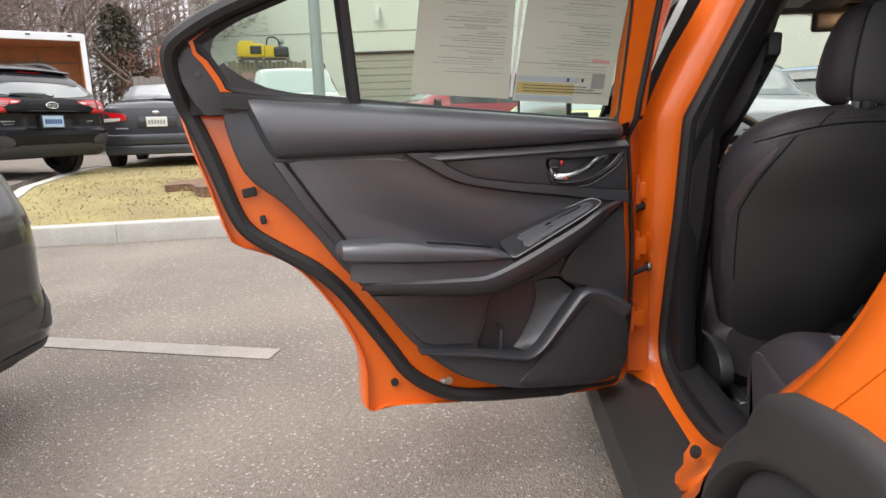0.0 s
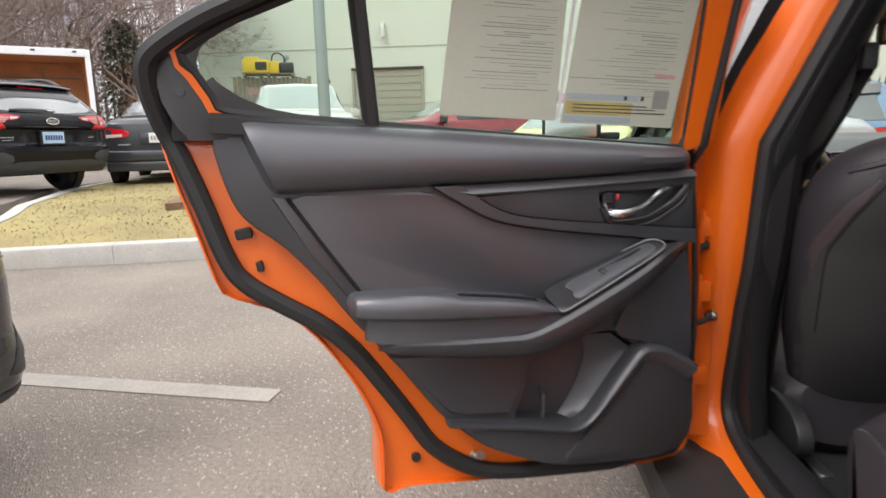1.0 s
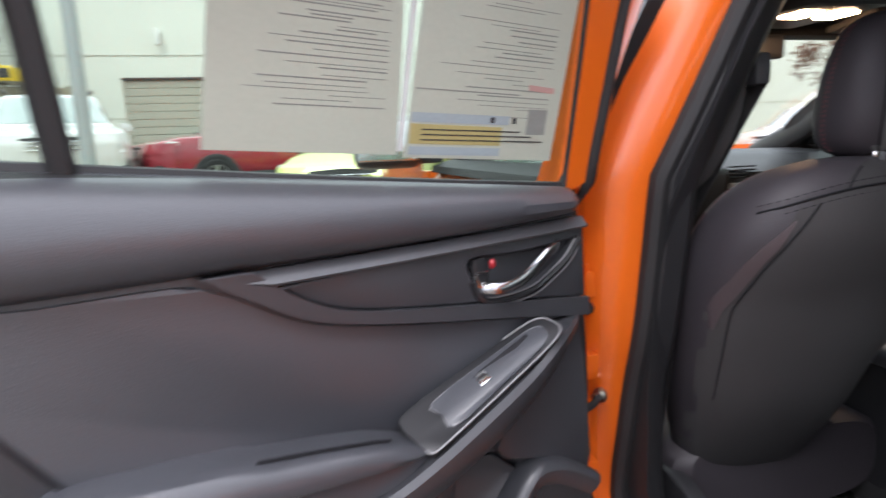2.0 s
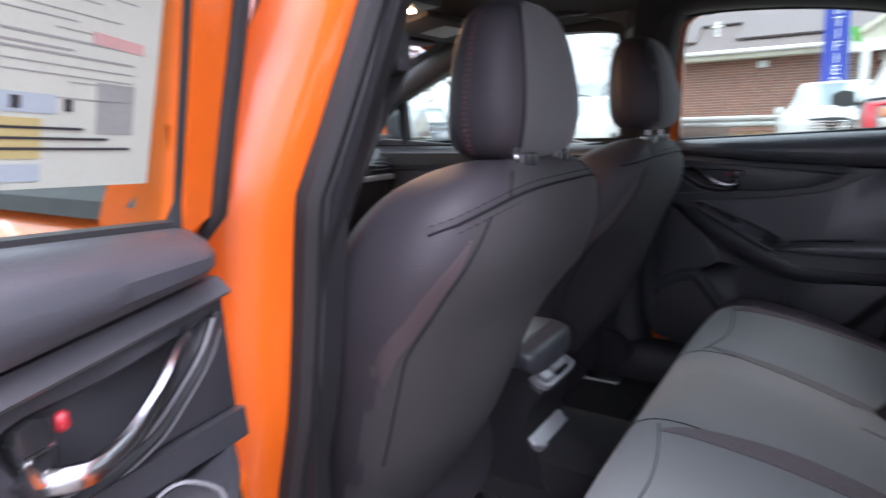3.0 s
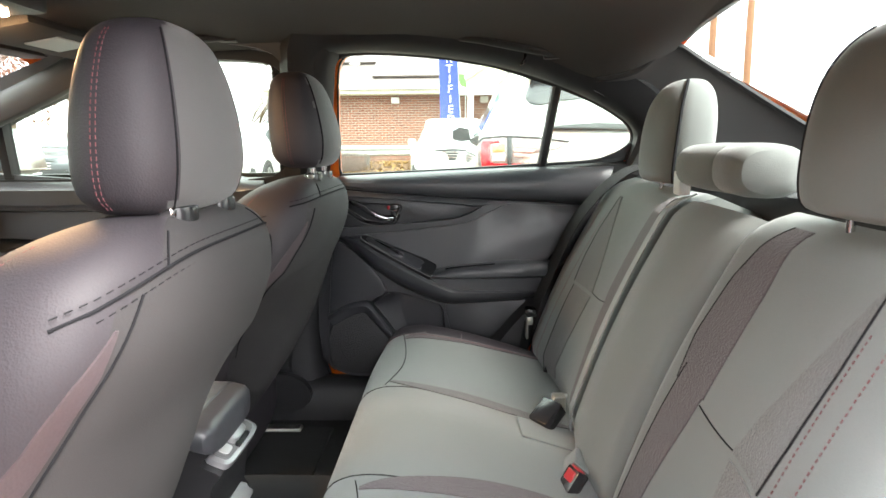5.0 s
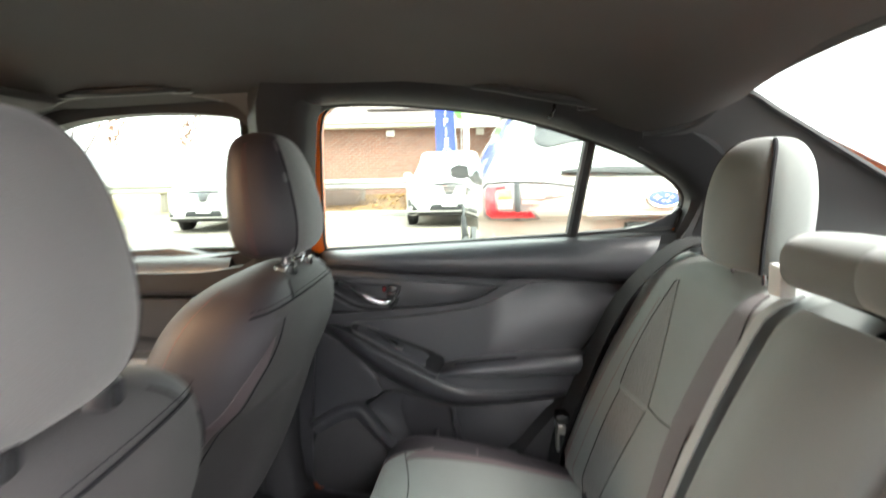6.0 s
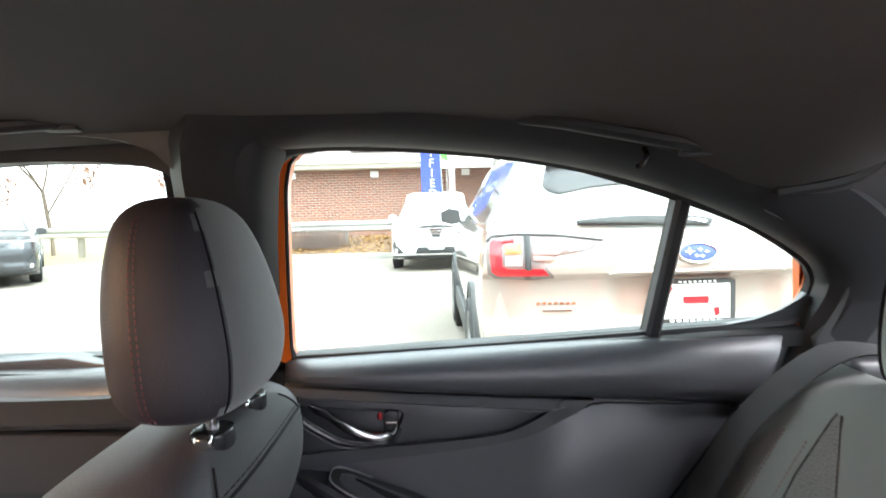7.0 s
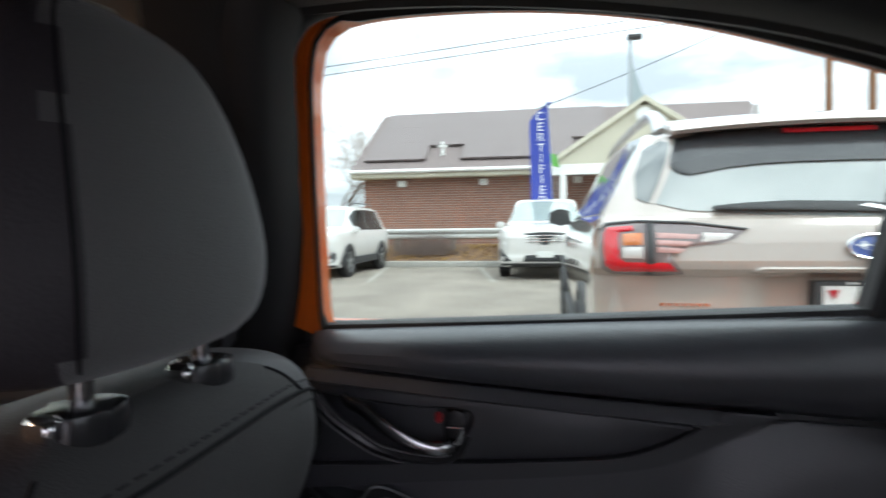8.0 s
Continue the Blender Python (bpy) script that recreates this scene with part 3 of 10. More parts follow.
def side_shell(s):
    """Painted door jamb, seal, inner trim, rear wing, arch, sill and pillar of one side."""
    bm = bmesh.new()
    blend_strip(bm, LOOP, [(0.075, 0.868), (0.062, 0.872), (0.048, 0.862), (0.034, 0.838), (0.020, 0.826), (0.008, 0.800), (0.000, 0.772), (0.004, 0.752)],
                [(0.046, 0.822), (0.040, 0.826), (0.032, 0.824), (0.024, 0.816), (0.014, 0.806), (0.006, 0.790), (0.000, 0.772), (0.004, 0.752)], s)
    part("door_jamb", bm, ORANGE, car, "glossy orange painted door jamb")
    bm = bmesh.new()
    n = len(LOOP)
    q = loop_offset(LOOP, -0.004)
    tube(bm, [(s * (0.752 - tum(b)), a, b) for a, b in q], 0.017, 8, True)
    part("door_seal", bm, RUBBER, car, "black rubber door seal")
    if s > 0:
        bm = bmesh.new()
        tube(bm, [(s * (0.757 - tum(p.y)), p.x, p.y) for p in catmull([(-0.042, 0.93, 0), (-0.045, 0.98, 0), (-0.051, 1.076, 0), (-0.056, 1.165, 0), (-0.063, 1.235, 0), (-0.083, 1.275, 0), (-0.13, 1.296, 0), (-0.26, 1.302, 0)], 5)], 0.0155, 10)
        part("seal_lip", bm, RUBBER, car, "black rubber seal lip pressed against the door")
    bm = bmesh.new()
    ring_strip(bm, LOOP, [(-0.004, 0.750), (-0.016, 0.735), (-0.014, 0.700), (0.012, 0.672), (0.07, 0.664), (0.10, 0.70)], s)
    part("jamb_trim", bm, TRIM_DARK, car, "charcoal plastic trim round the door opening")
    part("rear_wing", quarter_panel(s), ORANGE, car, "glossy orange rear wing")
    part("wheel_arch_cladding", arch_cladding(s), CLADDING, car, "grey plastic wheel arch cladding")
    bm = bmesh.new()
    rows = []
    for k in range(25):
        a = math.pi * (k / 24 * 1.3 - 0.15)
        rows.append([(s * x, AXLE_Y + r * math.cos(a), ARCH_Z + r * math.sin(a)) for r, x in ((0.357, 0.87), (0.372, 0.50), (0.390, 0.50), (0.380, 0.87))])
    loft(bm, rows)
    part("wheel_well", bm, RUBBER, car, "black wheel well liner")
    wheel_parts(car, (s * 0.775, AXLE_Y, AXLE_Z), s, 0.327, 0.235, RIM_BLACK)
    wheel_parts(car, (s * 0.775, AXLE_Y + 2.67, AXLE_Z), s, 0.327, 0.235, RIM_BLACK)
    # side skirt
    bm = bmesh.new()
    prism(bm, [(0.80, 0.285), (0.880, 0.280), (0.940, 0.262), (0.955, 0.235), (0.945, 0.185), (0.78, 0.18)],
          lambda p, d: (s * p[0], d, p[1]), -0.70, 1.20)
    part("side_skirt", bm, CLADDING, car, "grey plastic side skirt")
    # inner sill and floor edge
    bm = bmesh.new()
    prism(bm, catmull([(0.742, 0.318, 0), (0.70, 0.324, 0), (0.655, 0.30, 0), (0.63, 0.22, 0), (0.64, 0.14, 0), (0.74, 0.14, 0)], 4),
          lambda p, d: (s * p[0], d, p[1]), -0.62, 1.15)
    part("sill_plate", bm, TRIM_DARK, car, "black plastic inner sill plate")
    # middle pillar cover
    bm = bmesh.new()
    rows = []
    for z, y0, y1, x in ((1.315, -0.11, 0.020, 0.530), (1.25, -0.080, 0.008, 0.548), (1.15, -0.062, 0.030, 0.592), (1.0, -0.045, 0.062, 0.655),
                         (0.90, -0.022, 0.105, 0.684), (0.80, 0.0, 0.130, 0.690), (0.60, 0.020, 0.150, 0.690), (0.42, 0.020, 0.165, 0.688), (0.30, 0.00, 0.18, 0.68), (0.2, 0.0, 0.18, 0.67)):
        w = y1 - y0
        rows.append([(s * (x + 0.055), y0 - 0.012, z), (s * (x + 0.02), y0, z), (s * x, y0 + w * 0.18, z), (s * (x - 0.006), y0 + w * 0.5, z), (s * x, y1 - w * 0.18, z), (s * (x + 0.02), y1, z), (s * (x + 0.055), y1 + 0.012, z)])
    loft(bm, rows)
    part("middle_pillar_cover", bm, TRIM_DARK, car, "charcoal plastic middle pillar cover")
    # outer face of the middle pillar and the roof rail in front of the opening
    bm = bmesh.new()
    rows = []
    for z, y0, y1 in ((0.95, 0.02, 0.13), (0.9, 0.035, 0.13), (0.7, 0.068, 0.135), (0.45, 0.07, 0.135), (0.3, 0.05, 0.135)):
        x = 0.864 - tum(z)
        rows.append([(s * (x - 0.06), y0, z), (s * x, y0, z), (s * (x - 0.004), y1, z), (s * (x - 0.07), y1, z)])
    loft(bm, rows)
    part("middle_pillar", bm, ORANGE, car, "painted middle pillar")
    bm = bmesh.new()
    rows = []
    for z, y0, y1 in ((1.345, -0.05, 0.10), (1.25, -0.010, 0.10), (1.10, 0.010, 0.115), (0.952, 0.022, 0.13)):
        x = 0.884 - tum(z)
        rows.append([(s * (x - 0.08), y0, z), (s * x, y0, z), (s * (x - 0.004), y1, z), (s * (x - 0.09), y1, z)])
    loft(bm, rows)
    part("pillar_cover", bm, TRIM_GLOSS, car, "gloss black outer pillar cover")


for side in (-1, 1):
    side_shell(side)

# striker bolt and check strap on the open side
bm = bmesh.new()
disc(bm, (-0.815, 0.040, 0.585), (-1, -0.35, 0), 0.013, 0.012, 14, 0.003)
disc(bm, (-0.822, 0.038, 0.585), (-1, -0.35, 0), 0.006, 0.016, 10)
part("check_bolt", bm, STEEL, car, "zinc bolt on the door jamb")
bm = bmesh.new()
tube(bm, [(-0.818, 0.036, 0.585), (-0.838, 0.020, 0.580), (-0.865, 0.012, 0.572)], 0.006, 8)
part("check_strap", bm, RUBBER, car, "black door check strap")
for hz in (0.78, 0.64, 0.45):
    bm = bmesh.new()
    box(bm, -0.862, -0.822, 0.030, 0.066, hz - 0.022, hz + 0.022, 0.006, 2)
    disc(bm, (-0.850, 0.040, hz), (0, 0, 1), 0.011, 0.075, 10, 0.003)
    part("door_hinge", bm, ORANGE, car, "door hinge on the middle pillar")
bm = bmesh.new()
tube(bm, catmull([(-0.825, 0.05, 0.74), (-0.855, 0.035, 0.735), (-0.87, 0.03, 0.70), (-0.865, 0.03, 0.66)], 4), 0.012, 8)
part("wiring_gaiter", bm, RUBBER, car, "black rubber wiring gaiter")
bm = bmesh.new()
disc(bm, (-0.842, -0.448, 0.352), (-1, 0, 0.4), 0.012, 0.014, 12, 0.003)
part("sill_plug", bm, RUBBER, car, "black rubber sill plug")


# headliner: one domed cloth shell from the windscreen to the rear window
def liner_edge(y):
    pts = [(-0.98, 1.275), (-0.94, 1.255), (-0.88, 1.222), (-0.80, 1.205), (-0.65, 1.250), (-0.48, 1.284), (-0.30, 1.303), (0.05, 1.300), (0.40, 1.290), (0.72, 1.292)]
    return np.interp(y, [p[0] for p in pts], [p[1] for p in pts])


def liner_mid(y):
    return np.interp(y, [-0.98, -0.80, -0.45, 0.0, 0.40, 0.74], [1.318, 1.340, 1.365, 1.378, 1.362, 1.322])


def liner(u, v, h):
    x = -1 + 2 * u
    y = -0.97 + 1.70 * v
    e, c = liner_edge(y), liner_mid(y)
    wide = np.interp(y, [-0.98, -0.94, -0.88, -0.80, -0.5, 0.1, 0.74], [0.495, 0.505, 0.525, 0.545, 0.560, 0.570, 0.610])
    return (x * wide, y, e + (c - e) * (1 - abs(x) ** 2.6) + h)


bm = bmesh.new()
patch(bm, liner, 40, 40, 0.0, -0.02)
part("headliner", bm, HEADLINER, car, "black cloth headliner")
bm = bmesh.new()
patch(bm, lambda u, v, h: ((-1 + 2 * u) * 0.66, -1.02 + 1.80 * v, 1.345 + 0.085 * (1 - abs(2 * u - 1) ** 2.4) - 0.045 * abs(2 * v - 1) ** 3 + h), 20, 20, 0.0, 0.03)
part("roof", bm, ORANGE, car, "orange painted roof")


def curve_at(pts, u):
    u *= len(pts) - 1
    i = min(int(u), len(pts) - 2)
    return Vector(pts[i]).lerp(Vector(pts[i + 1]), u - i)


for side in (-1, 1):
    # rear pillar cover between the door and the rear window
    low = [Vector((side * x, y, z)) for x, y, z in ((0.575, -0.79, 1.180), (0.610, -0.885, 1.132), (0.640, -0.960, 1.050), (0.668, -0.930, 0.950), (0.655, -1.22, 0.955), (0.63, -1.52, 0.97))]
    top = [Vector((side * x, y, z)) for x, y, z in ((0.545, -0.79, 1.205), (0.522, -0.885, 1.224), (0.497, -0.965, 1.282), (0.515, -1.06, 1.240), (0.560, -1.27, 1.130), (0.61, -1.52, 1.0))]
    low, top = catmull(low, 6), catmull(top, 6)
    bm = bmesh.new()
    patch(bm, lambda u, v, h: curve_at(low, u).lerp(curve_at(top, u), v) + Vector((side * (0.018 * math.sin(math.pi * v) - h), 0, 0)), 24, 10, 0.0, 0.02)
    part("rear_pillar_cover", bm, PILLAR, car, "charcoal plastic rear pillar cover")
    bm = bmesh.new()
    tube(bm, [p + Vector((-side * 0.004, 0.004, 0.0)) for p in top], 0.008, 6)
    part("pillar_edge", bm, RUBBER, car)
    # outer skin of the rear pillar
    bm = bmesh.new()
    lo2 = catmull([(side * 0.83, -0.98, 0.98), (side * 0.82, -1.3, 1.0), (side * 0.80, -1.7, 1.0)], 6)
    hi2 = catmull([(side * 0.70, -0.90, 1.22), (side * 0.60, -1.00, 1.28), (side * 0.68, -1.62, 1.0)], 6)
    patch(bm, lambda u, v, h: curve_at(lo2, u).lerp(curve_at(hi2, u), v) + Vector((side * h, 0, 0)), 12, 6, 0.0, 0.02)
    part("rear_pillar", bm, ORANGE, car, "orange painted rear pillar")
    # windscreen pillar
    bm = bmesh.new()
    rows = []
    for x, y, z, r in ((0.545, 0.56, 1.262, 0.040), (0.560, 0.68, 1.208, 0.038), (0.585, 0.85, 1.145, 0.038), (0.63, 1.12, 1.030, 0.040), (0.67, 1.42, 0.915, 0.050)):
        rows.append([(side * (x + a), y + 0.3 * b, z + b) for a, b in superring(r * 0.8, r, 12, 2.4)])
    loft(bm, rows)
    part("windscreen_pillar", bm, PILLAR, car, "grey plastic windscreen pillar")

bm = bmesh.new()
prism(bm, [(-0.500, -0.960, 1.284), (-0.25, -0.960, 1.312), (0.25, -0.960, 1.312), (0.500, -0.960, 1.284), (0.62, -1.53, 0.995), (-0.62, -1.53, 0.995)], lambda p, d: (p[0], p[1], p[2] + d), 0.012, 0.016)
rg = part("rear_window", bm, GLASS_CLEAR, car, "clear heated rear window")
rg.visible_shadow = False
bm = bmesh.new()
loft(bm, [[(x, y, 1.318 - 0.034 * (x / 0.5) ** 2 + z) for y, z in ((-1.0, 0.012), (-1.0, 0.035), (-0.945, 0.03), (-0.945, 0.004), (-0.965, -0.002))] for x in np.linspace(-0.5, 0.5, 13)])
part("rear_header", bm, HEADLINER, car, "black cloth strip over the rear window")
bm = bmesh.new()
prism(bm, [(-0.66, -1.03), (0.66, -1.03), (0.64, -1.55), (-0.64, -1.55)], lambda p, d: (p[0], p[1], d - 0.02 * (p[1] + 1.03)), 0.90, 0.945, 0.01)
part("parcel_shelf", bm, CARPET, car, "dark carpeted parcel shelf")
for side in (-1, 1):
    bm = bmesh.new()
    box(bm, side * 0.60, side * 0.71, -1.10, -0.935, 0.45, 0.952, 0.02, 3)
    part("bench_end_trim", bm, TRIM_DARK, car, "black trim at the end of the bench")
bm = bmesh.new()
prism(bm, [(-0.535, 0.735, 1.296), (0.535, 0.735, 1.296), (0.70, 1.52, 0.955), (-0.70, 1.52, 0.955)], lambda p, d: (p[0], p[1], p[2] + d), 0.0, 0.005)
ws = part("windscreen", bm, GLASS_CLEAR, car, "clear windscreen")
ws.visible_shadow = False
bm = bmesh.new()
box(bm, -0.62, 0.62, 0.70, 0.785, 1.286, 1.33, 0.012, 2)
part("front_header", bm, HEADLINER, car)

# floor pan, tunnel, footwell walls
bm = bmesh.new()
pts = [(-0.66, 0.22), (-0.60, 0.205), (-0.22, 0.205), (-0.15, 0.225), (-0.125, 0.32), (-0.09, 0.345), (0.09, 0.345), (0.125, 0.32), (0.15, 0.225), (0.22, 0.205), (0.60, 0.205), (0.66, 0.22), (0.66, 0.15), (-0.66, 0.15)]
prism(bm, pts, lambda p, d: (p[0], d, p[1]), -0.66, 1.55)
part("floor_carpet", bm, CARPET, car, "black carpeted floor with a centre tunnel")
bm = bmesh.new()
box(bm, -0.68, 0.68, 1.50, 1.56, 0.15, 0.80)
part("bulkhead", bm, CARPET, car)
bm = bmesh.new()
box(bm, -0.75, 0.75, -1.12, -1.05, 0.15, 0.90)
part("rear_bulkhead", bm, CARPET, car)
for side in (-1, 1):
    bm = bmesh.new()
    prism(bm, [(0.17, -0.05), (0.58, -0.05), (0.58, 0.30), (0.17, 0.30)], lambda p, d: (side * p[0], p[1], d), 0.206, 0.216, 0.004)
    part("floor_mat", bm, CARPET, car, "black carpet floor mat")

for side in (-1, 1):
    bm = bmesh.new()
    prism(bm, [(0.98, 0.18), (1.54, 0.18), (1.54, 0.90), (1.12, 0.94), (1.02, 0.80)], lambda p, d: (side * d, p[0], p[1]), 0.735, 0.665, 0.01)
    part("kick_panel", bm, TRIM, car, "black footwell side panel")

# dashboard
bm = bmesh.new()
rows = []
for x in np.linspace(-0.66, 0.66, 13):
    b = 0.02 * math.cos(x * 4)
    rows.append([(x, 1.52, 0.945), (x, 1.20, 0.955 + b * 0.3), (x, 1.02, 0.935), (x, 0.955 - b, 0.88), (x, 0.965, 0.80), (x, 1.02, 0.72), (x, 1.10, 0.60), (x, 1.52, 0.55)])
loft(bm, rows)
part("dashboard", bm, TRIM, car, "black grained dashboard")
bm = bmesh.new()
box(bm, -0.14, 0.14, 0.925, 0.965, 0.66, 0.90, 0.012, 2)
part("centre_screen", bm, TRIM_GLOSS, car, "dark glossy centre screen")
bm = bmesh.new()
box(bm, 0.16, 0.64, 0.935, 0.957, 0.825, 0.845, 0.006, 2)
part("dash_strip", bm, SILVER, car, "silver dashboard strip")
for x in (-0.58, 0.58, 0.20, -0.20):
    bm = bmesh.new()
    for k in range(4):
        box(bm, x - 0.05, x + 0.05, 0.93, 0.95, 0.862 + k * 0.012, 0.868 + k * 0.012, 0.002, 1)
    part("air_vent", bm, TRIM_GLOSS, car)

# steering wheel
bm = bmesh.new()
wm = Matrix.Translation((-0.365, 0.80, 0.80)) @ Matrix.Rotation(radians(66), 4, "X")
tube(bm, [wm @ Vector((0.18 * math.cos(a), 0.18 * math.sin(a), 0)) for a in np.linspace(0, math.tau, 41)[:-1]], 0.016, 10, True)
sw = part("steering_wheel", bm, TRIM_SOFT, car, "black leather steering wheel")
bm = bmesh.new()
box(bm, -0.065, 0.065, -0.055, 0.055, -0.045, 0.015, 0.02, 3, wm)
for a in (0, math.pi, -math.pi / 2):
    box(bm, 0.05, 0.175, -0.016, 0.016, -0.02, 0.005, 0.006, 1, wm @ Matrix.Rotation(a, 4, "Z"))
part("wheel_hub", bm, TRIM_GLOSS, sw)

# inner mirror, sun visors, map light
bm = bmesh.new()
box(bm, -0.125, 0.125, -0.018, 0.018, -0.034, 0.034, 0.016, 3, Matrix.Translation((-0.02, 0.70, 1.252)) @ Matrix.Rotation(radians(-8), 4, "Z"))
tube(bm, [(-0.02, 0.71, 1.245), (-0.02, 0.74, 1.262), (-0.02, 0.76, 1.262)], 0.012, 8)
part("inner_mirror", bm, TRIM, car, "black interior mirror")
for side in (-1, 1):
    bm = bmesh.new()
    box(bm, -0.19, 0.19, -0.075, 0.075, -0.010, 0.010, 0.009, 2, Matrix.Translation((side * 0.33, 0.50, 1.288)) @ Matrix.Rotation(radians(-9), 4, "X"))
    vz = part("sun_visor", bm, HEADLINER, car, "black cloth sun visor")
    bm = bmesh.new()
    box(bm, -0.06, 0.06, -0.045, 0.035, -0.0135, -0.009, 0.002, 1, Matrix.Translation((side * 0.33, 0.50, 1.288)) @ Matrix.Rotation(radians(-9), 4, "X"))
    part("visor_label", bm, WHITE_TAB, vz, "pale printed visor label")
bm = bmesh.new()
box(bm, -0.11, 0.11, 0.36, 0.66, 1.295, 1.37, 0.015, 2)
con = part("overhead_console", bm, TRIM, car, "black overhead console")
for side in (-1, 1):
    bm = bmesh.new()
    box(bm, side * 0.052 - 0.028, side * 0.052 + 0.028, 0.42, 0.50, 1.289, 1.2965, 0.0015, 1)
    part("map_light", bm, LAMP_WARM, con, "lit warm map light")

# grab handles over the doors
for side, y0, y1 in ((1, -0.67, -0.42), (1, 0.17, 0.40), (-1, 0.17, 0.40), (-1, -0.67, -0.42)):
    bm = bmesh.new()
    zs = [liner_edge(y) - 0.005 for y in np.linspace(y0, y1, 9)]
    ys = np.linspace(y0, y1, 9)
    out = [0.0, 0.014, 0.022, 0.024, 0.024, 0.024, 0.022, 0.014, 0.0]
    tube(bm, [(side * (0.520 - o), y, z + 0.030 - 0.25 * o) for y, z, o in zip(ys, zs, out)], 0.013, 10, flat=0.8)
    gh = part("grab_handle", bm, TRIM_DARK, car, "black folding grab handle")
    for y in (ys[0], ys[-1]):
        bm = bmesh.new()
        box(bm, side * 0.524 - 0.012, side * 0.524 + 0.012, y - 0.024, y + 0.024, liner_edge(y) + 0.012, liner_edge(y) + 0.046, 0.006, 2)
        part("handle_mount", bm, TRIM_DARK, gh)
bm = bmesh.new()
tube(bm, catmull([(0.530, -0.60, 1.270), (0.512, -0.598, 1.258), (0.510, -0.592, 1.246), (0.518, -0.588, 1.244)], 4), 0.0035, 6)
part("coat_hook", bm, TRIM_GLOSS, car, "small black coat hook")

# belt webbing and guides on the middle pillars
for side in (-1, 1):
    bm = bmesh.new()
    pts = catmull([(side * 0.565, 0.00, 1.10), (side * 0.590, 0.03, 1.02), (side * 0.640, 0.055, 0.90), (side * 0.662, 0.07, 0.82), (side * 0.655, 0.10, 0.62), (side * 0.645, 0.15, 0.40), (side * 0.635, 0.19, 0.24)], 5)
    ribbon(bm, pts, 0.047, 0.0025, (0.15 * side, 1, 0.2))
    sb = part("front_belt", bm, BELT_BLACK, car, "black front seat belt hanging by the pillar")
    bm = bmesh.new()
    box(bm, side * 0.645, side * 0.668, 0.040, 0.098, 0.808, 0.836, 0.006, 2)
    part("belt_guide", bm, TRIM_GLOSS, sb)
    bm = bmesh.new()
    box(bm, side * 0.642, side * 0.648, 0.004, 0.022, 0.806, 0.832, 0.002, 1)
    part("belt_tongue", bm, TRIM_GLOSS, sb, "dark belt tongue")
    bm = bmesh.new()
    box(bm, side * 0.60, side * 0.66, 0.17, 0.22, 0.215, 0.262, 0.008, 2)
    part("belt_anchor", bm, TRIM, sb)
    bm = bmesh.new()
    box(bm, side * 0.560, side * 0.590, -0.025, 0.025, 1.085, 1.135, 0.008, 2)
    part("belt_loop", bm, TRIM, sb)
    bm = bmesh.new()
    tube(bm, catmull([(side * 0.60, 0.015, 1.085), (side * 0.575, 0.02, 1.075), (side * 0.572, 0.02, 1.045), (side * 0.60, 0.018, 1.03)], 4), 0.006, 8)
    part("pillar_hook", bm, TRIM_GLOSS, car, "small dark pillar hook")

# closed outer body: bonnet, boot, bumpers, wings
bm = bmesh.new()
patch(bm, lambda u, v, h: ((-1 + 2 * u) * (0.78 - 0.08 * v * v), 1.46 + 0.95 * v, 0.915 - 0.02 * v - 0.14 * v ** 3 + 0.02 * (1 - (2 * u - 1) ** 2) + h), 16, 14, 0.0, 0.03)
part("bonnet", bm, ORANGE, car, "orange painted bonnet")
bm = bmesh.new()
patch(bm, lambda u, v, h: ((-1 + 2 * u) * (0.80 - 0.06 * v), -1.56 - 0.55 * v, 1.0 - 0.03 * v + h), 10, 8, 0.0, 0.04)
part("boot_lid", bm, ORANGE, car, "orange painted boot lid")
bm = bmesh.new()
loft(bm, [[(x * w, y, z) for z, w in ((0.25, 0.9), (0.45, 1.0), (0.70, 1.0), (0.97, 0.9))] + [(x * w, y + 0.12, z) for z, w in ((0.97, 0.88), (0.25, 0.88))]
          for x, y in ((-0.88, -2.0), (-0.7, -2.12), (0, -2.17), (0.7, -2.12), (0.88, -2.0))])
part("rear_bumper", bm, ORANGE, car)
bm = bmesh.new()
loft(bm, [[(x * w, y, z) for z, w in ((0.22, 0.92), (0.45, 1.0), (0.65, 1.0), (0.80, 0.92))] + [(x * w, y - 0.12, z) for z, w in ((0.80, 0.88), (0.22, 0.88))]
          for x, y in ((-0.86, 2.22), (-0.6, 2.42), (0, 2.50), (0.6, 2.42), (0.86, 2.22))])
part("front_bumper", bm, ORANGE, car)
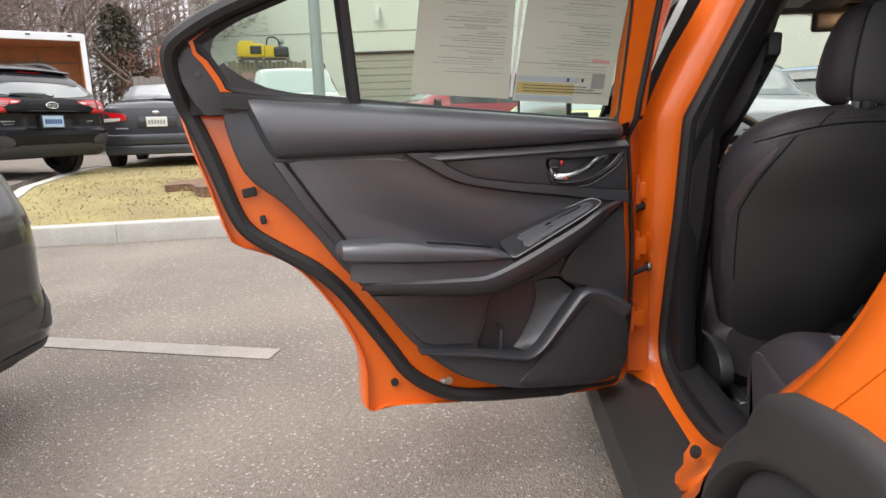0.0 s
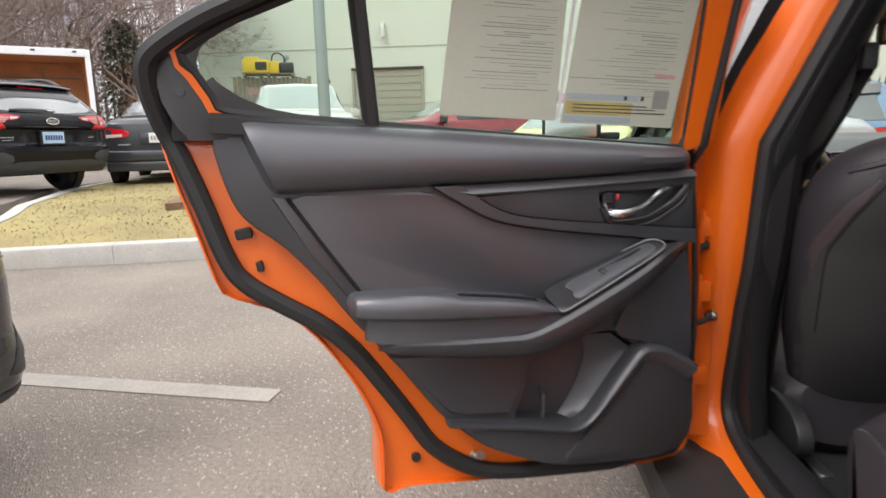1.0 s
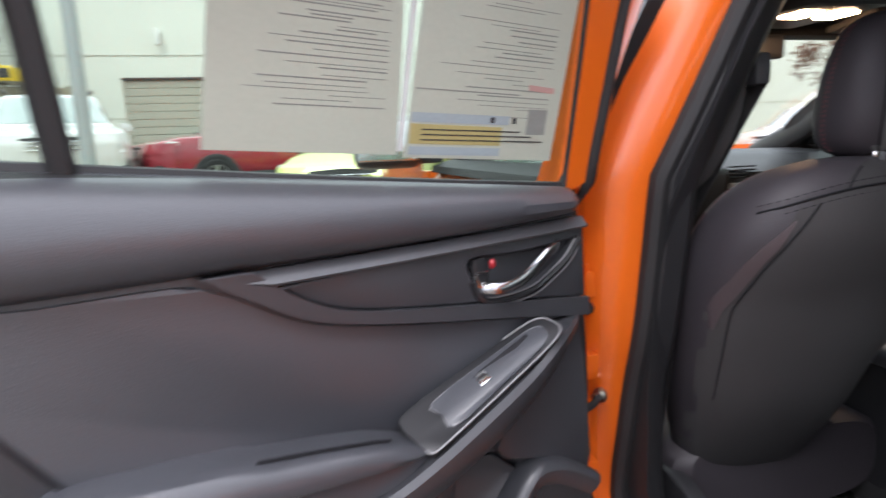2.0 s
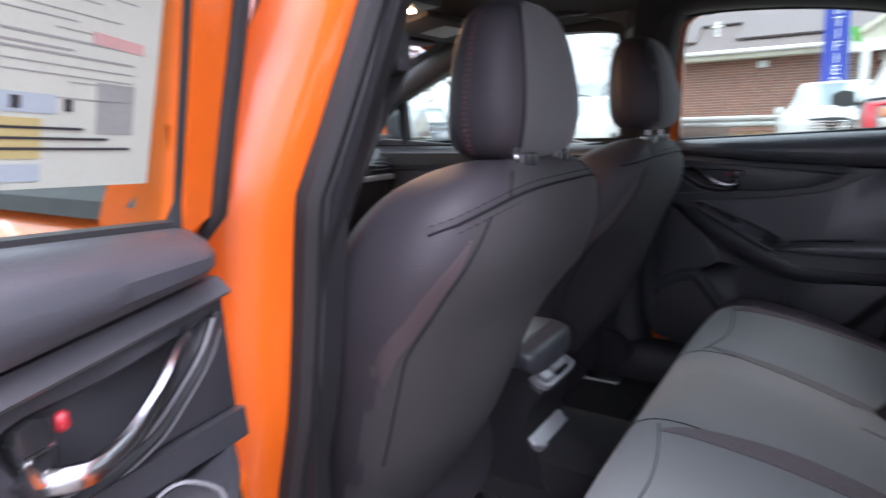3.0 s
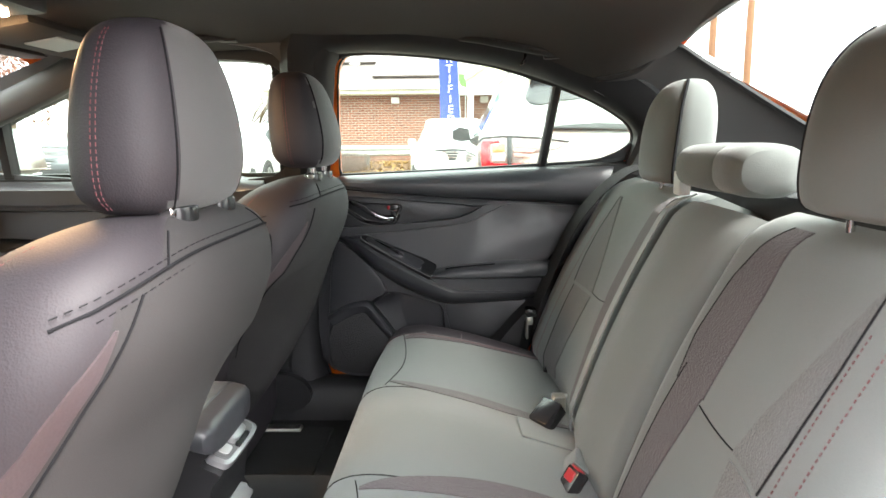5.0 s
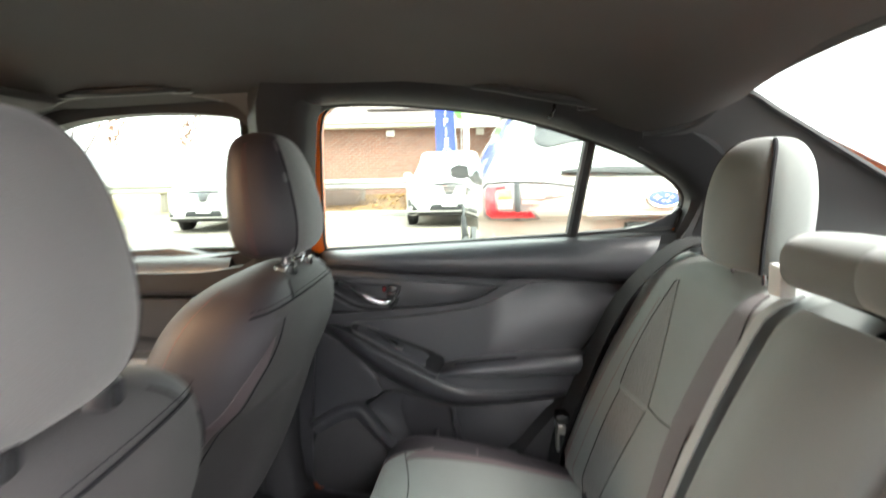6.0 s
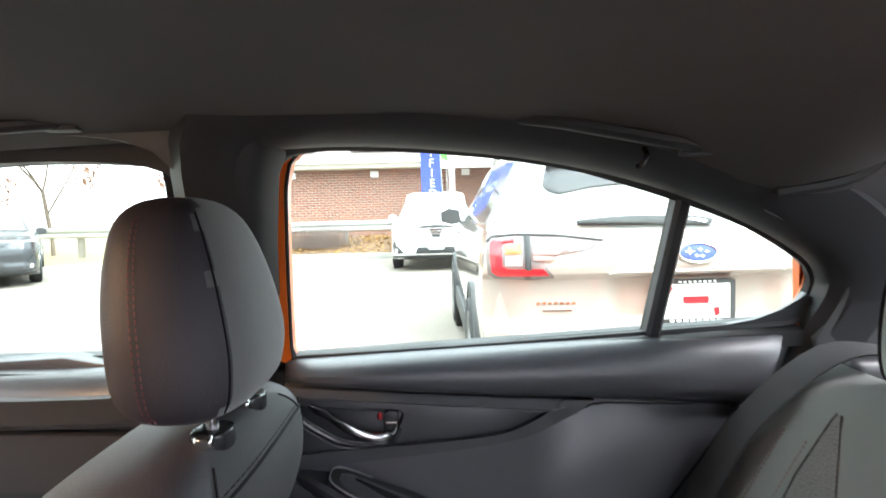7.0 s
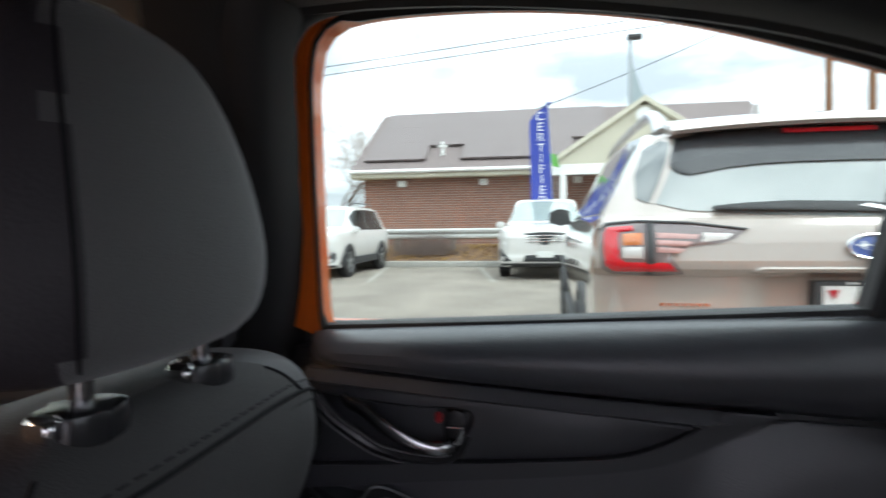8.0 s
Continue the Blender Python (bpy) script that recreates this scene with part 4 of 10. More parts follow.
for side in (-1, 1):
    bm = bmesh.new()
    cy = AXLE_Y + 2.67
    g = {}
    for i in range(37):
        for j in range(17):
            y, z = 1.16 + i * 1.10 / 36, 0.28 + j * 0.68 / 16
            r = math.hypot(y - cy, z - AXLE_Z)
            if ARCH_R - 0.035 < r < ARCH_R + 0.02:
                y, z = cy + (y - cy) * ARCH_R / r, AXLE_Z + (z - AXLE_Z) * ARCH_R / r
            g[i, j] = bm.verts.new((side * (0.885 - 0.10 * max(0, z - 0.75) - 0.08 * max(0, y - 1.9)), y, z))
    for i in range(36):
        for j in range(16):
            c = (g[i, j].co + g[i + 1, j + 1].co) / 2
            if math.hypot(c.y - cy, c.z - AXLE_Z) > ARCH_R:
                bm.faces.new((g[i, j], g[i + 1, j], g[i + 1, j + 1], g[i, j + 1]))
    bmesh.ops.delete(bm, geom=[q for q in bm.verts if not q.link_faces], context="VERTS")
    part("front_wing", bm, ORANGE, car, "orange painted front wing")
    # door mirror
    bm = bmesh.new()
    mm = Matrix.Translation((side * 0.985, 1.13, 1.02)) @ Matrix.Rotation(radians(side * 8), 4, "Z") @ Matrix.Rotation(radians(-9), 4, "X")
    box(bm, -0.11, 0.11, -0.055, 0.065, -0.075, 0.075, 0.045, 4, mm)
    dm = part("door_mirror", bm, TRIM, car, "black backed door mirror")
    bm = bmesh.new()
    box(bm, -0.108, 0.112, 0.01, 0.070, -0.072, 0.078, 0.03, 3, mm)
    part("mirror_cap", bm, ORANGE, dm, "orange mirror cap")
    bm = bmesh.new()
    box(bm, -0.095, 0.095, -0.064, -0.055, -0.062, 0.062, 0.02, 3, mm)
    part("mirror_glass", bm, CHROME, dm, "mirror glass")
    bm = bmesh.new()
    box(bm, side * 0.80, side * 0.91, 1.13, 1.19, 0.955, 0.985, 0.01, 2)
    part("mirror_foot", bm, TRIM, dm)


# ==== doors of the orange car ====
WINDOW = [(-0.071, 0.972), (-0.076, 1.08), (-0.083, 1.19), (-0.089, 1.245), (-0.105, 1.282), (-0.155, 1.298), (-0.30, 1.298), (-0.45, 1.280), (-0.60, 1.240), (-0.75, 1.189), (-0.850, 1.146), (-0.889, 1.128),
          (-0.922, 1.108), (-0.950, 1.088), (-0.966, 1.076), (-0.966, 1.068), (-0.948, 1.050), (-0.932, 1.026), (-0.916, 1.002), (-0.907, 0.991), (-0.80, 0.984), (-0.67, 0.977), (-0.38, 0.962), (-0.10, 0.951), (-0.078, 0.951), (-0.072, 0.956)]
D_TRIM = [(-0.055, 0.85), (-0.060, 0.915), (-0.063, 0.932), (-0.072, 0.942), (-0.10, 0.944), (-0.30, 0.950), (-0.60, 0.962), (-0.905, 0.975), (-0.926, 0.952), (-0.907, 0.872), (-0.878, 0.820), (-0.818, 0.774), (-0.755, 0.707), (-0.701, 0.638), (-0.621, 0.550), (-0.549, 0.461), (-0.473, 0.396),
          (-0.409, 0.362), (-0.310, 0.337), (-0.145, 0.329), (-0.050, 0.340), (-0.018, 0.372), (-0.020, 0.46), (-0.025, 0.557), (-0.036, 0.68), (-0.046, 0.772)]
D_OUTER = [(-0.01, 0.288), (-0.389, 0.281), (-0.590, 0.288), (-0.625, 0.278), (-0.645, 0.277), (-0.651, 0.286), (-0.653, 0.346), (-0.656, 0.398), (-0.674, 0.451), (-0.709, 0.516), (-0.766, 0.593), (-0.811, 0.634), (-0.855, 0.656), (-0.905, 0.670), (-0.930, 0.686),
           (-0.953, 0.749), (-0.971, 0.805), (-0.994, 0.870), (-1.019, 0.954), (-1.036, 1.012), (-1.042, 1.045), (-1.038, 1.068), (-1.022, 1.088), (-0.985, 1.112), (-0.921, 1.148), (-0.864, 1.172), (-0.78, 1.208), (-0.64, 1.260), (-0.48, 1.305), (-0.32, 1.330),
           (-0.18, 1.336), (-0.06, 1.330), (0.005, 1.30), (0.014, 1.10), (0.012, 0.95), (0.018, 0.80), (0.028, 0.60), (0.026, 0.42)]
SEAL_LINE = [(-0.080, 1.316), (-0.20, 1.320), (-0.40, 1.302), (-0.60, 1.253), (-0.78, 1.192), (-0.863, 1.155), (-0.925, 1.126), (-0.975, 1.096), (-1.005, 1.072), (-1.014, 1.050), (-1.012, 1.015), (-0.998, 0.965), (-0.971, 0.905), (-0.945, 0.840), (-0.913, 0.753), (-0.883, 0.709), (-0.821, 0.668),
             (-0.756, 0.629), (-0.700, 0.579), (-0.642, 0.505), (-0.594, 0.439), (-0.551, 0.380), (-0.493, 0.338), (-0.428, 0.314), (-0.30, 0.305), (-0.05, 0.306), (-0.008, 0.335), (0.006, 0.42), (0.006, 0.60), (-0.012, 0.80), (-0.030, 0.96), (-0.028, 1.12), (-0.030, 1.28)]


def smooth2(pts, k=4, closed=True):
    return [(p.x, p.y) for p in catmull([(a, b, 0) for a, b in pts], k, closed)]


def band(bm, inner, outer, x_in, x_out, s):
    """A flat frame between two outlines of the same count, with thickness."""
    n = len(inner)
    rings = []
    for loop, xf in ((inner, x_in), (outer, x_in), (outer, x_out), (inner, x_out)):
        rings.append([bm.verts.new((s * xf(p[1]), *p)) for p in loop])
    for a, b in zip(rings, rings[1:] + rings[:1]):
        for i in range(n):
            bm.faces.new((a[i], a[(i + 1) % n], b[(i + 1) % n], b[i]))


def resample(loop, n):
    """n points at even steps round a closed outline, from its first point."""
    p = [Vector(q) for q in loop] + [Vector(loop[0])]
    d = [0.0]
    for a, b in zip(p, p[1:]):
        d.append(d[-1] + (b - a).length)
    out = []
    for k in range(n):
        t = d[-1] * k / n
        i = max(j for j in range(len(d)) if d[j] <= t)
        i = min(i, len(p) - 2)
        q = p[i].lerp(p[i + 1], (t - d[i]) / max(1e-9, d[i + 1] - d[i]))
        out.append((q.x, q.y))
    return out


def holed(bm, outer, hole, at, back, face, floor, bevel):
    """A slab with a recess: outer outline and hole, its rounded face at one depth, the recess's floor at another."""
    def ring(loop, d):
        return [bm.verts.new(at(p, d)) for p in loop]
    def strip(a, b):
        for i in range(len(a)):
            bm.faces.new((a[i], a[(i + 1) % len(a)], b[(i + 1) % len(b)], b[i]))
    k = 1 if back > face else -1
    top = ring(shrink(outer, bevel), face)
    rows = [ring(outer, back), ring(outer, face + k * bevel), ring(shrink(outer, bevel * 0.3), face + k * bevel * 0.3), top]
    lip = ring(shrink(hole, -0.003), face)
    dip = [lip, ring(hole, face + k * 0.003), ring(shrink(hole, 0.004), floor)]
    for a, b in zip(rows, rows[1:]):
        strip(a, b)
    for a, b in zip(dip, dip[1:]):
        strip(a, b)
    bm.faces.new(dip[-1])
    edges = [bm.edges.get((a, b)) for loop in (top, lip) for a, b in zip(loop, loop[1:] + loop[:1])]
    bmesh.ops.triangle_fill(bm, use_beauty=True, use_dissolve=False, edges=edges)


def rear_door(s, m, papers):
    def at(p, d):
        return (s * d, p[0], p[1])

    win = smooth2(WINDOW, 5)
    # outer skin with its waist, and the painted inner shell
    bm = bmesh.new()
    ny, nz = 44, 30
    skin = smooth2(D_OUTER, 4)
    skin_in = shrink(skin, 0.020)
    g = {}
    for i in range(ny + 1):
        for j in range(nz + 1):
            y, z = 0.03 - i * 1.06 / ny, 0.275 + j * 0.675 / nz
            g[i, j] = (s * (0.852 + 0.022 * math.sin(math.pi * min(1, max(0, (z - 0.28) / 0.68))) - 0.055 * max(0, (z - 0.84) / 0.11) ** 2), y, z)
    vs = {}
    for i in range(ny):
        for j in range(nz):
            q = ((i, j), (i + 1, j), (i + 1, j + 1), (i, j + 1))
            c = sum((Vector(g[k]) for k in q), Vector()) / 4
            if in_poly((c.y, c.z), skin_in):
                bm.faces.new([vs.setdefault(k, bm.verts.new(g[k])) if k not in vs else vs[k] for k in q])
    bmesh.ops.delete(bm, geom=[v for v in bm.verts if not v.link_faces], context="VERTS")
    door = part("rear_door", bm, ORANGE, car, "orange rear passenger door, wide open" if papers else "orange rear passenger door, closed", m=m)
    # painted frame: the rim from the outer edge to the trim, all round
    bm = bmesh.new()
    n = 120
    outer = resample(skin, n)
    rings = []
    for o, x in ((0.0, 0.868), (0.0, 0.790), (0.005, 0.776), (0.014, 0.770), (0.034, 0.766), (0.044, 0.752), (0.060, 0.744)):
        q = shrink(outer, min(o, 0.010))
        k = shrink(outer, o * 0.42)
        rings.append([(s * (x - tum(b)), a, b) if b < 0.93 else (s * (x - tum(d)), c, d) if d > 1.0 else
                      (s * (x - tum(d)), a + (c - a) * (b - 0.93) / 0.1, b + (d - b) * min(1, (b - 0.93) / 0.1)) for (a, b), (c, d) in zip(q, k)])
    loft(bm, rings, cap=False)
    part("door_shell", bm, ORANGE, door, "glossy orange inner door frame")
    sl = smooth2(SEAL_LINE, 4)

    def sl_in(o):
        return shrink(sl, o)

    # inner metal below the trim, closing the shell
    bm = bmesh.new()
    prism(bm, [(a, b) for a, b in shrink(outer, 0.004) if b < 0.955], at, 0.80, 0.760, 0.006)
    prism(bm, [(a, b) for a, b in sl_in(0.012) if b < 0.945], at, 0.765, 0.7465, 0.004)
    part("inner_panel", bm, ORANGE, door)
    # window frame
    bm = bmesh.new()
    fr_in = resample(win, 110)
    wide = shrink(fr_in, -0.062)
    slim = shrink(fr_in, -0.0135)
    fr_out = []
    for a, b in zip(slim, wide):
        w = min(1.0, max(0.0, (a[0] + 0.20) / 0.09)) if a[1] > 0.955 else 0.0
        fr_out.append((a[0] + (b[0] - a[0]) * w, a[1] + (b[1] - a[1]) * w * 0.4))
    band(bm, fr_in, fr_out, lambda z: pane_x(z) - 0.012, lambda z: pane_x(z) + 0.035, s)
    part("window_frame", bm, ORANGE, door, "orange window frame")
    bm = bmesh.new()
    run = shrink(fr_in, 0.002)
    tube(bm, [(s * (pane_x(b) - 0.006), a, b) for a, b in run], [0.0035 if a > -0.13 and b > 0.965 else 0.010 if b > 1.05 else 0.008 for a, b in run], 6, True)
    part("glass_run", bm, RUBBER, door, "black rubber glass run")
    # weather seal round the door, mounted on the shell
    bm = bmesh.new()
    tube(bm, [(s * (pane_x(b) - 0.014 if a > -0.14 and b > 0.95 else 0.738 - tum(b)), a, b) for a, b in sl], [0.0165 if a < -0.14 else 0.008 if b > 0.93 else 0.005 for a, b in sl], 8, True, flat=1.0)
    part("weather_seal", bm, RUBBER, door, "black rubber weather seal")
    bm = bmesh.new()
    loft(bm, [[(s * (pane_x(z) + dx), y, z + dz) for dx, dz in ((0.012, -0.03), (-0.026, -0.03), (-0.028, -0.006), (-0.020, 0.001), (0.0, 0.003), (0.012, 0.0))]
              for y, z in [(y, float(np.interp(-y, [0.055, 0.38, 0.67, 0.90], [0.948, 0.962, 0.976, 0.988]))) for y in np.linspace(-0.084, -0.925, 16)]])
    part("belt_strip", bm, RUBBER, door, "black rubber belt strip")
    bm = bmesh.new()
    loft(bm, [[(s * x, y, z + dz) for x, dz in ((0.732, -0.02), (0.732, 0.006), (0.770, 0.005), (0.825, -0.008), (0.840, -0.030), (0.80, -0.04))]
              for y, z in [(y, float(np.interp(-y, [0.055, 0.38, 0.67, 0.90], [0.948, 0.962, 0.976, 0.988]))) for y in np.linspace(-0.03, -0.90, 16)]])
    part("belt_moulding", bm, RUBBER, door, "black outer belt moulding")
    # panes and the bar between them
    bar = ((-0.671, 0.975), (-0.705, 1.205))
    bm = bmesh.new()
    prism(bm, win, lambda p, d: (s * (pane_x(p[1]) + d), p[0], p[1]), 0.006, 0.010)
    gl = part("door_glass", bm, GLASS_TINT, door, "green tinted door glass")
    gl.visible_shadow = False
    bm = bmesh.new()
    rows = []
    for t in np.linspace(-0.03, 1.06, 8):
        y, z = (bar[0][0] + (bar[1][0] - bar[0][0]) * t, bar[0][1] + (bar[1][1] - bar[0][1]) * t)
        w = 0.0125
        rows.append([(s * (pane_x(z) + a), y + b, z) for a, b in ((0.018, -w), (-0.012, -w), (-0.02, -w * 0.5), (-0.02, w * 0.5), (-0.012, w), (0.018, w))])
    loft(bm, rows)
    part("window_bar", bm, RUBBER, door, "black window dividing bar")
    # dark triangular filler at the rear of the window
    bm = bmesh.new()
    prism(bm, [(-0.944, 1.042), (-0.968, 1.072), (-0.926, 1.106), (-0.889, 1.129), (-0.905, 1.114), (-0.922, 1.100), (-0.936, 1.082), (-0.942, 1.064), (-0.940, 1.048), (-0.934, 1.036)], lambda p, d: (s * (pane_x(p[1]) + d), p[0], p[1]), 0.004, -0.010, 0.002)
    prism(bm, [(-0.936, 1.032), (-0.918, 1.044), (-0.906, 1.028), (-0.88, 1.012), (-0.84, 1.000), (-0.78, 0.990), (-0.70, 0.980), (-0.90, 0.984), (-0.918, 1.002)], lambda p, d: (s * (pane_x(p[1]) + d), p[0], p[1]), 0.004, -0.010, 0.003)
    part("corner_filler", bm, TRIM, door, "black window corner filler")
    # corner cover with two screws
    bm = bmesh.new()
    prism(bm, smooth2([(-1.004, 1.050), (-0.998, 1.072), (-0.986, 1.077), (-0.972, 1.070), (-0.957, 1.046), (-0.943, 1.024), (-0.930, 1.008), (-0.921, 0.992), (-0.902, 0.984), (-0.894, 0.972), (-0.892, 0.952), (-0.905, 0.949), (-0.950, 0.946), (-0.963, 0.950), (-0.985, 0.985), (-1.001, 1.02)], 2), lambda p, d: (s * (d - 0.10 * max(0, p[1] - 0.97)), p[0], p[1]), 0.75, 0.702, 0.004)
    part("corner_cover", bm, TRIM, door, "black plastic corner cover")
    for y, z in ((-0.967, 1.020), (-0.919, 0.972)):
        bm = bmesh.new()
        disc(bm, (s * (0.701 - 0.10 * max(0, z - 0.97)), y, z), (1, 0, 0), 0.008, 0.004, 12, 0.001)
        part("cover_screw", bm, TRIM_GLOSS, door)
    # base trim, one moulding with the open map pocket let into it
    pocket = smooth2([(-0.367, 0.556), (-0.379, 0.494), (-0.396, 0.448), (-0.388, 0.428), (-0.335, 0.422), (-0.273, 0.416), (-0.246, 0.432), (-0.196, 0.497), (-0.152, 0.553), (-0.163, 0.573), (-0.209, 0.598), (-0.29, 0.582)], 3)
    bm = bmesh.new()
    holed(bm, smooth2(D_TRIM, 3), pocket, at, 0.745, 0.702, 0.738, 0.007)
    part("trim_base", bm, TRIM, door, "black grained door trim with an open pocket")
    bm = bmesh.new()
    rows = []
    for t in np.linspace(0, 1, 9):
        rim = curve_at([(-0.206, 0.594, 0.704), (-0.156, 0.556, 0.704), (-0.198, 0.495, 0.704), (-0.244, 0.434, 0.704), (-0.275, 0.420, 0.704)], t)
        foot = curve_at([(-0.252, 0.580, 0.734), (-0.244, 0.545, 0.734), (-0.258, 0.493, 0.734), (-0.284, 0.442, 0.734), (-0.298, 0.424, 0.734)], t)
        rows.append([(s * p.z, p.x, p.y) for p in (rim, rim.lerp(foot, 0.35) + Vector((0, 0, 0.004)), rim.lerp(foot, 0.7) + Vector((0, 0, 0.004)), foot, foot + Vector((0.03, 0, 0.004)), rim + Vector((0.01, 0, 0.03)))])
    loft(bm, rows)
    part("pocket_wall", bm, TRIM, door, "curved front wall of the pocket")
    if not papers:
        bm = bmesh.new()
        prism(bm, [(-0.06, 0.35), (-0.03, 0.34), (0.004, 0.38), (0.012, 0.48), (0.008, 0.62), (-0.010, 0.80), (-0.034, 0.930), (-0.07, 0.935)], at, 0.750, 0.712, 0.006)
        part("trim_edge", bm, TRIM, door)
    # upper pad
    bm = bmesh.new()
    nn = 48
    topz = lambda y: np.interp(-y, [0.055, 0.38, 0.67, 0.90], [0.953, 0.968, 0.981, 0.990])
    botz = lambda y: np.interp(-y, [0.06, 0.254, 0.377, 0.605, 0.83], [0.919, 0.899, 0.890, 0.876, 0.863])
    rows = []
    for k in range(nn + 1):
        t = k / nn
        e = min(1, min(t * 20, (1 - t) * 40)) ** 0.5
        row = []
        for f, d in ((0.0, 0.735), (0.02, 0.700), (0.10, 0.682), (0.28, 0.668), (0.5, 0.660), (0.72, 0.661), (0.9, 0.670), (1.0, 0.690), (1.0, 0.735)):
            y = -0.060 - t * (0.842 - 0.062 * f)
            zt, zb = topz(y), botz(y)
            row.append((s * (0.735 - (0.735 - d) * (0.35 + 0.65 * e)), y, zt + (zb - zt) * f))
        rows.append(row)
    loft(bm, rows)
    part("upper_pad", bm, TRIM_SOFT, door, "soft dark grey upper door pad")
    # padded insert, dished towards the armrest
    bm = bmesh.new()
    prism(bm, smooth2([(-0.806, 0.855), (-0.70, 0.862), (-0.590, 0.868), (-0.560, 0.862), (-0.527, 0.848), (-0.469, 0.819), (-0.409, 0.805), (-0.311, 0.793), (-0.183, 0.781), (-0.060, 0.767), (-0.10, 0.74), (-0.20, 0.70), (-0.36, 0.660), (-0.50, 0.672), (-0.675, 0.680), (-0.694, 0.700), (-0.755, 0.784)], 3), at, 0.71, 0.694, 0.007, 3)
    part("padded_insert", bm, TRIM_SOFT, door, "padded leatherette door insert")
    bm = bmesh.new()
    prism(bm, [(-0.838, 0.858), (-0.816, 0.857), (-0.757, 0.776), (-0.694, 0.692), (-0.712, 0.682), (-0.775, 0.765)], at, 0.71, 0.697, 0.003, 2)
    part("rear_bolster", bm, TRIM, door)
    # sweep under the handle, the bright-edged strip over it and the handle panel with its real cup
    low = [(-0.570, 0.877), (-0.527, 0.853), (-0.469, 0.824), (-0.409, 0.810), (-0.311, 0.798), (-0.183, 0.786), (-0.047, 0.771)]
    high = [(-0.050, 0.798), (-0.184, 0.807), (-0.312, 0.815), (-0.410, 0.825), (-0.457, 0.840), (-0.493, 0.860), (-0.520, 0.880)]
    sweep_lo, sweep_hi = smooth2(low, 4, False), smooth2(high, 4, False)
    bm = bmesh.new()
    prism(bm, sweep_lo + sweep_hi, at, 0.71, 0.680, 0.005, 3)
    part("swoosh_rail", bm, TRIM, door, "black plastic sweep under the handle")
    cup = smooth2([(-0.251, 0.866), (-0.185, 0.869), (-0.113, 0.876), (-0.074, 0.881), (-0.090, 0.856), (-0.123, 0.833), (-0.155, 0.818), (-0.207, 0.812), (-0.233, 0.817), (-0.246, 0.839)], 4)
    bm = bmesh.new()
    holed(bm, [(-0.052, 0.799)] + smooth2([(-0.184, 0.808), (-0.312, 0.816), (-0.410, 0.826), (-0.457, 0.841), (-0.490, 0.860)], 3, False) + [(-0.375, 0.872), (-0.189, 0.887), (-0.058, 0.898)], cup, at, 0.71, 0.687, 0.715, 0.003)
    part("handle_panel", bm, TRIM, door, "dark door handle panel with a recessed cup")
    bm = bmesh.new()
    ups = smooth2([(-0.561, 0.8755), (-0.376, 0.8875), (-0.19, 0.9015), (-0.062, 0.9125)], 4, False)
    downs = smooth2([(-0.059, 0.897), (-0.189, 0.886), (-0.375, 0.871), (-0.500, 0.862)], 4, False)
    loft(bm, [[(s * 0.71, *u), (s * 0.687, *u), (s * 0.6835, u[0], u[1] - 0.003), (s * 0.6775, d[0], d[1] + 0.003), (s * 0.680, *d), (s * 0.71, *d)] for u, d in zip(ups, downs[::-1])])
    part("panel_strip", bm, GREY_TRIM, door, "satin dark grey strip over the handle")
    # lip round the cup's lower edge: two thin bright lines on a dark rim
    rim = catmull([(-0.070, 0.884, 0), (-0.090, 0.857, 0), (-0.123, 0.834, 0), (-0.155, 0.818, 0), (-0.207, 0.811, 0), (-0.236, 0.817, 0), (-0.249, 0.840, 0)], 6)
    bm = bmesh.new()
    tube(bm, [(s * 0.685, p.x, p.y) for p in rim], 0.0055, 8)
    part("handle_bezel", bm, TRIM_GLOSS, door, "dark gloss handle bezel")
    for o, q in ((0.0062, 0.6835), (-0.0052, 0.6825)):
        bm = bmesh.new()
        tube(bm, [(s * q, p.x + o * 0.75, p.y - o) for p in rim[2:-8]], 0.0012, 6)
        part("bezel_line", bm, GREY_LINE, door, "thin grey bezel line")
    # bent chrome handle bar with its lock lever
    bm = bmesh.new()
    tube(bm, [(s * d, a, b) for d, a, b in [tuple(p) for p in catmull([(0.702, -0.100, 0.880), (0.684, -0.112, 0.875), (0.676, -0.134, 0.868), (0.670, -0.159, 0.852), (0.668, -0.187, 0.837), (0.670, -0.212, 0.830), (0.676, -0.228, 0.830), (0.690, -0.236, 0.831)], 5)]], 0.0055, 10, flat=1.5, up=(0, 0.5, 1))
    hb = part("door_handle", bm, HANDLE, door, "chrome inner door handle")
    bm = bmesh.new()
    prism(bm, smooth2([(-0.247, 0.866), (-0.226, 0.866), (-0.224, 0.836), (-0.238, 0.830), (-0.246, 0.845)], 2), at, 0.712, 0.684, 0.003, 2)
    part("lock_lever", bm, TRIM_GLOSS, door, "dark lock lever")
    bm = bmesh.new()
    tube(bm, [(s * 0.683, a, b) for a, b in ((-0.246, 0.848), (-0.241, 0.834), (-0.230, 0.829))], 0.0032, 8)
    tube(bm, [(s * 0.683, a, b) for a, b in ((-0.246, 0.850), (-0.228, 0.850))], 0.0015, 6)
    part("lever_edge", bm, CHROME, door, "chrome lever edge")
    bm = bmesh.new()
    box(bm, s * 0.682, s * 0.690, -0.222, -0.214, 0.853, 0.866, 0.003, 1)
    part("lock_mark", bm, RED, door, "red lock mark")
    # armrest: padded rest, the panel under it, and the rail that turns up into the diagonal grip
    bm = bmesh.new()
    rows = []
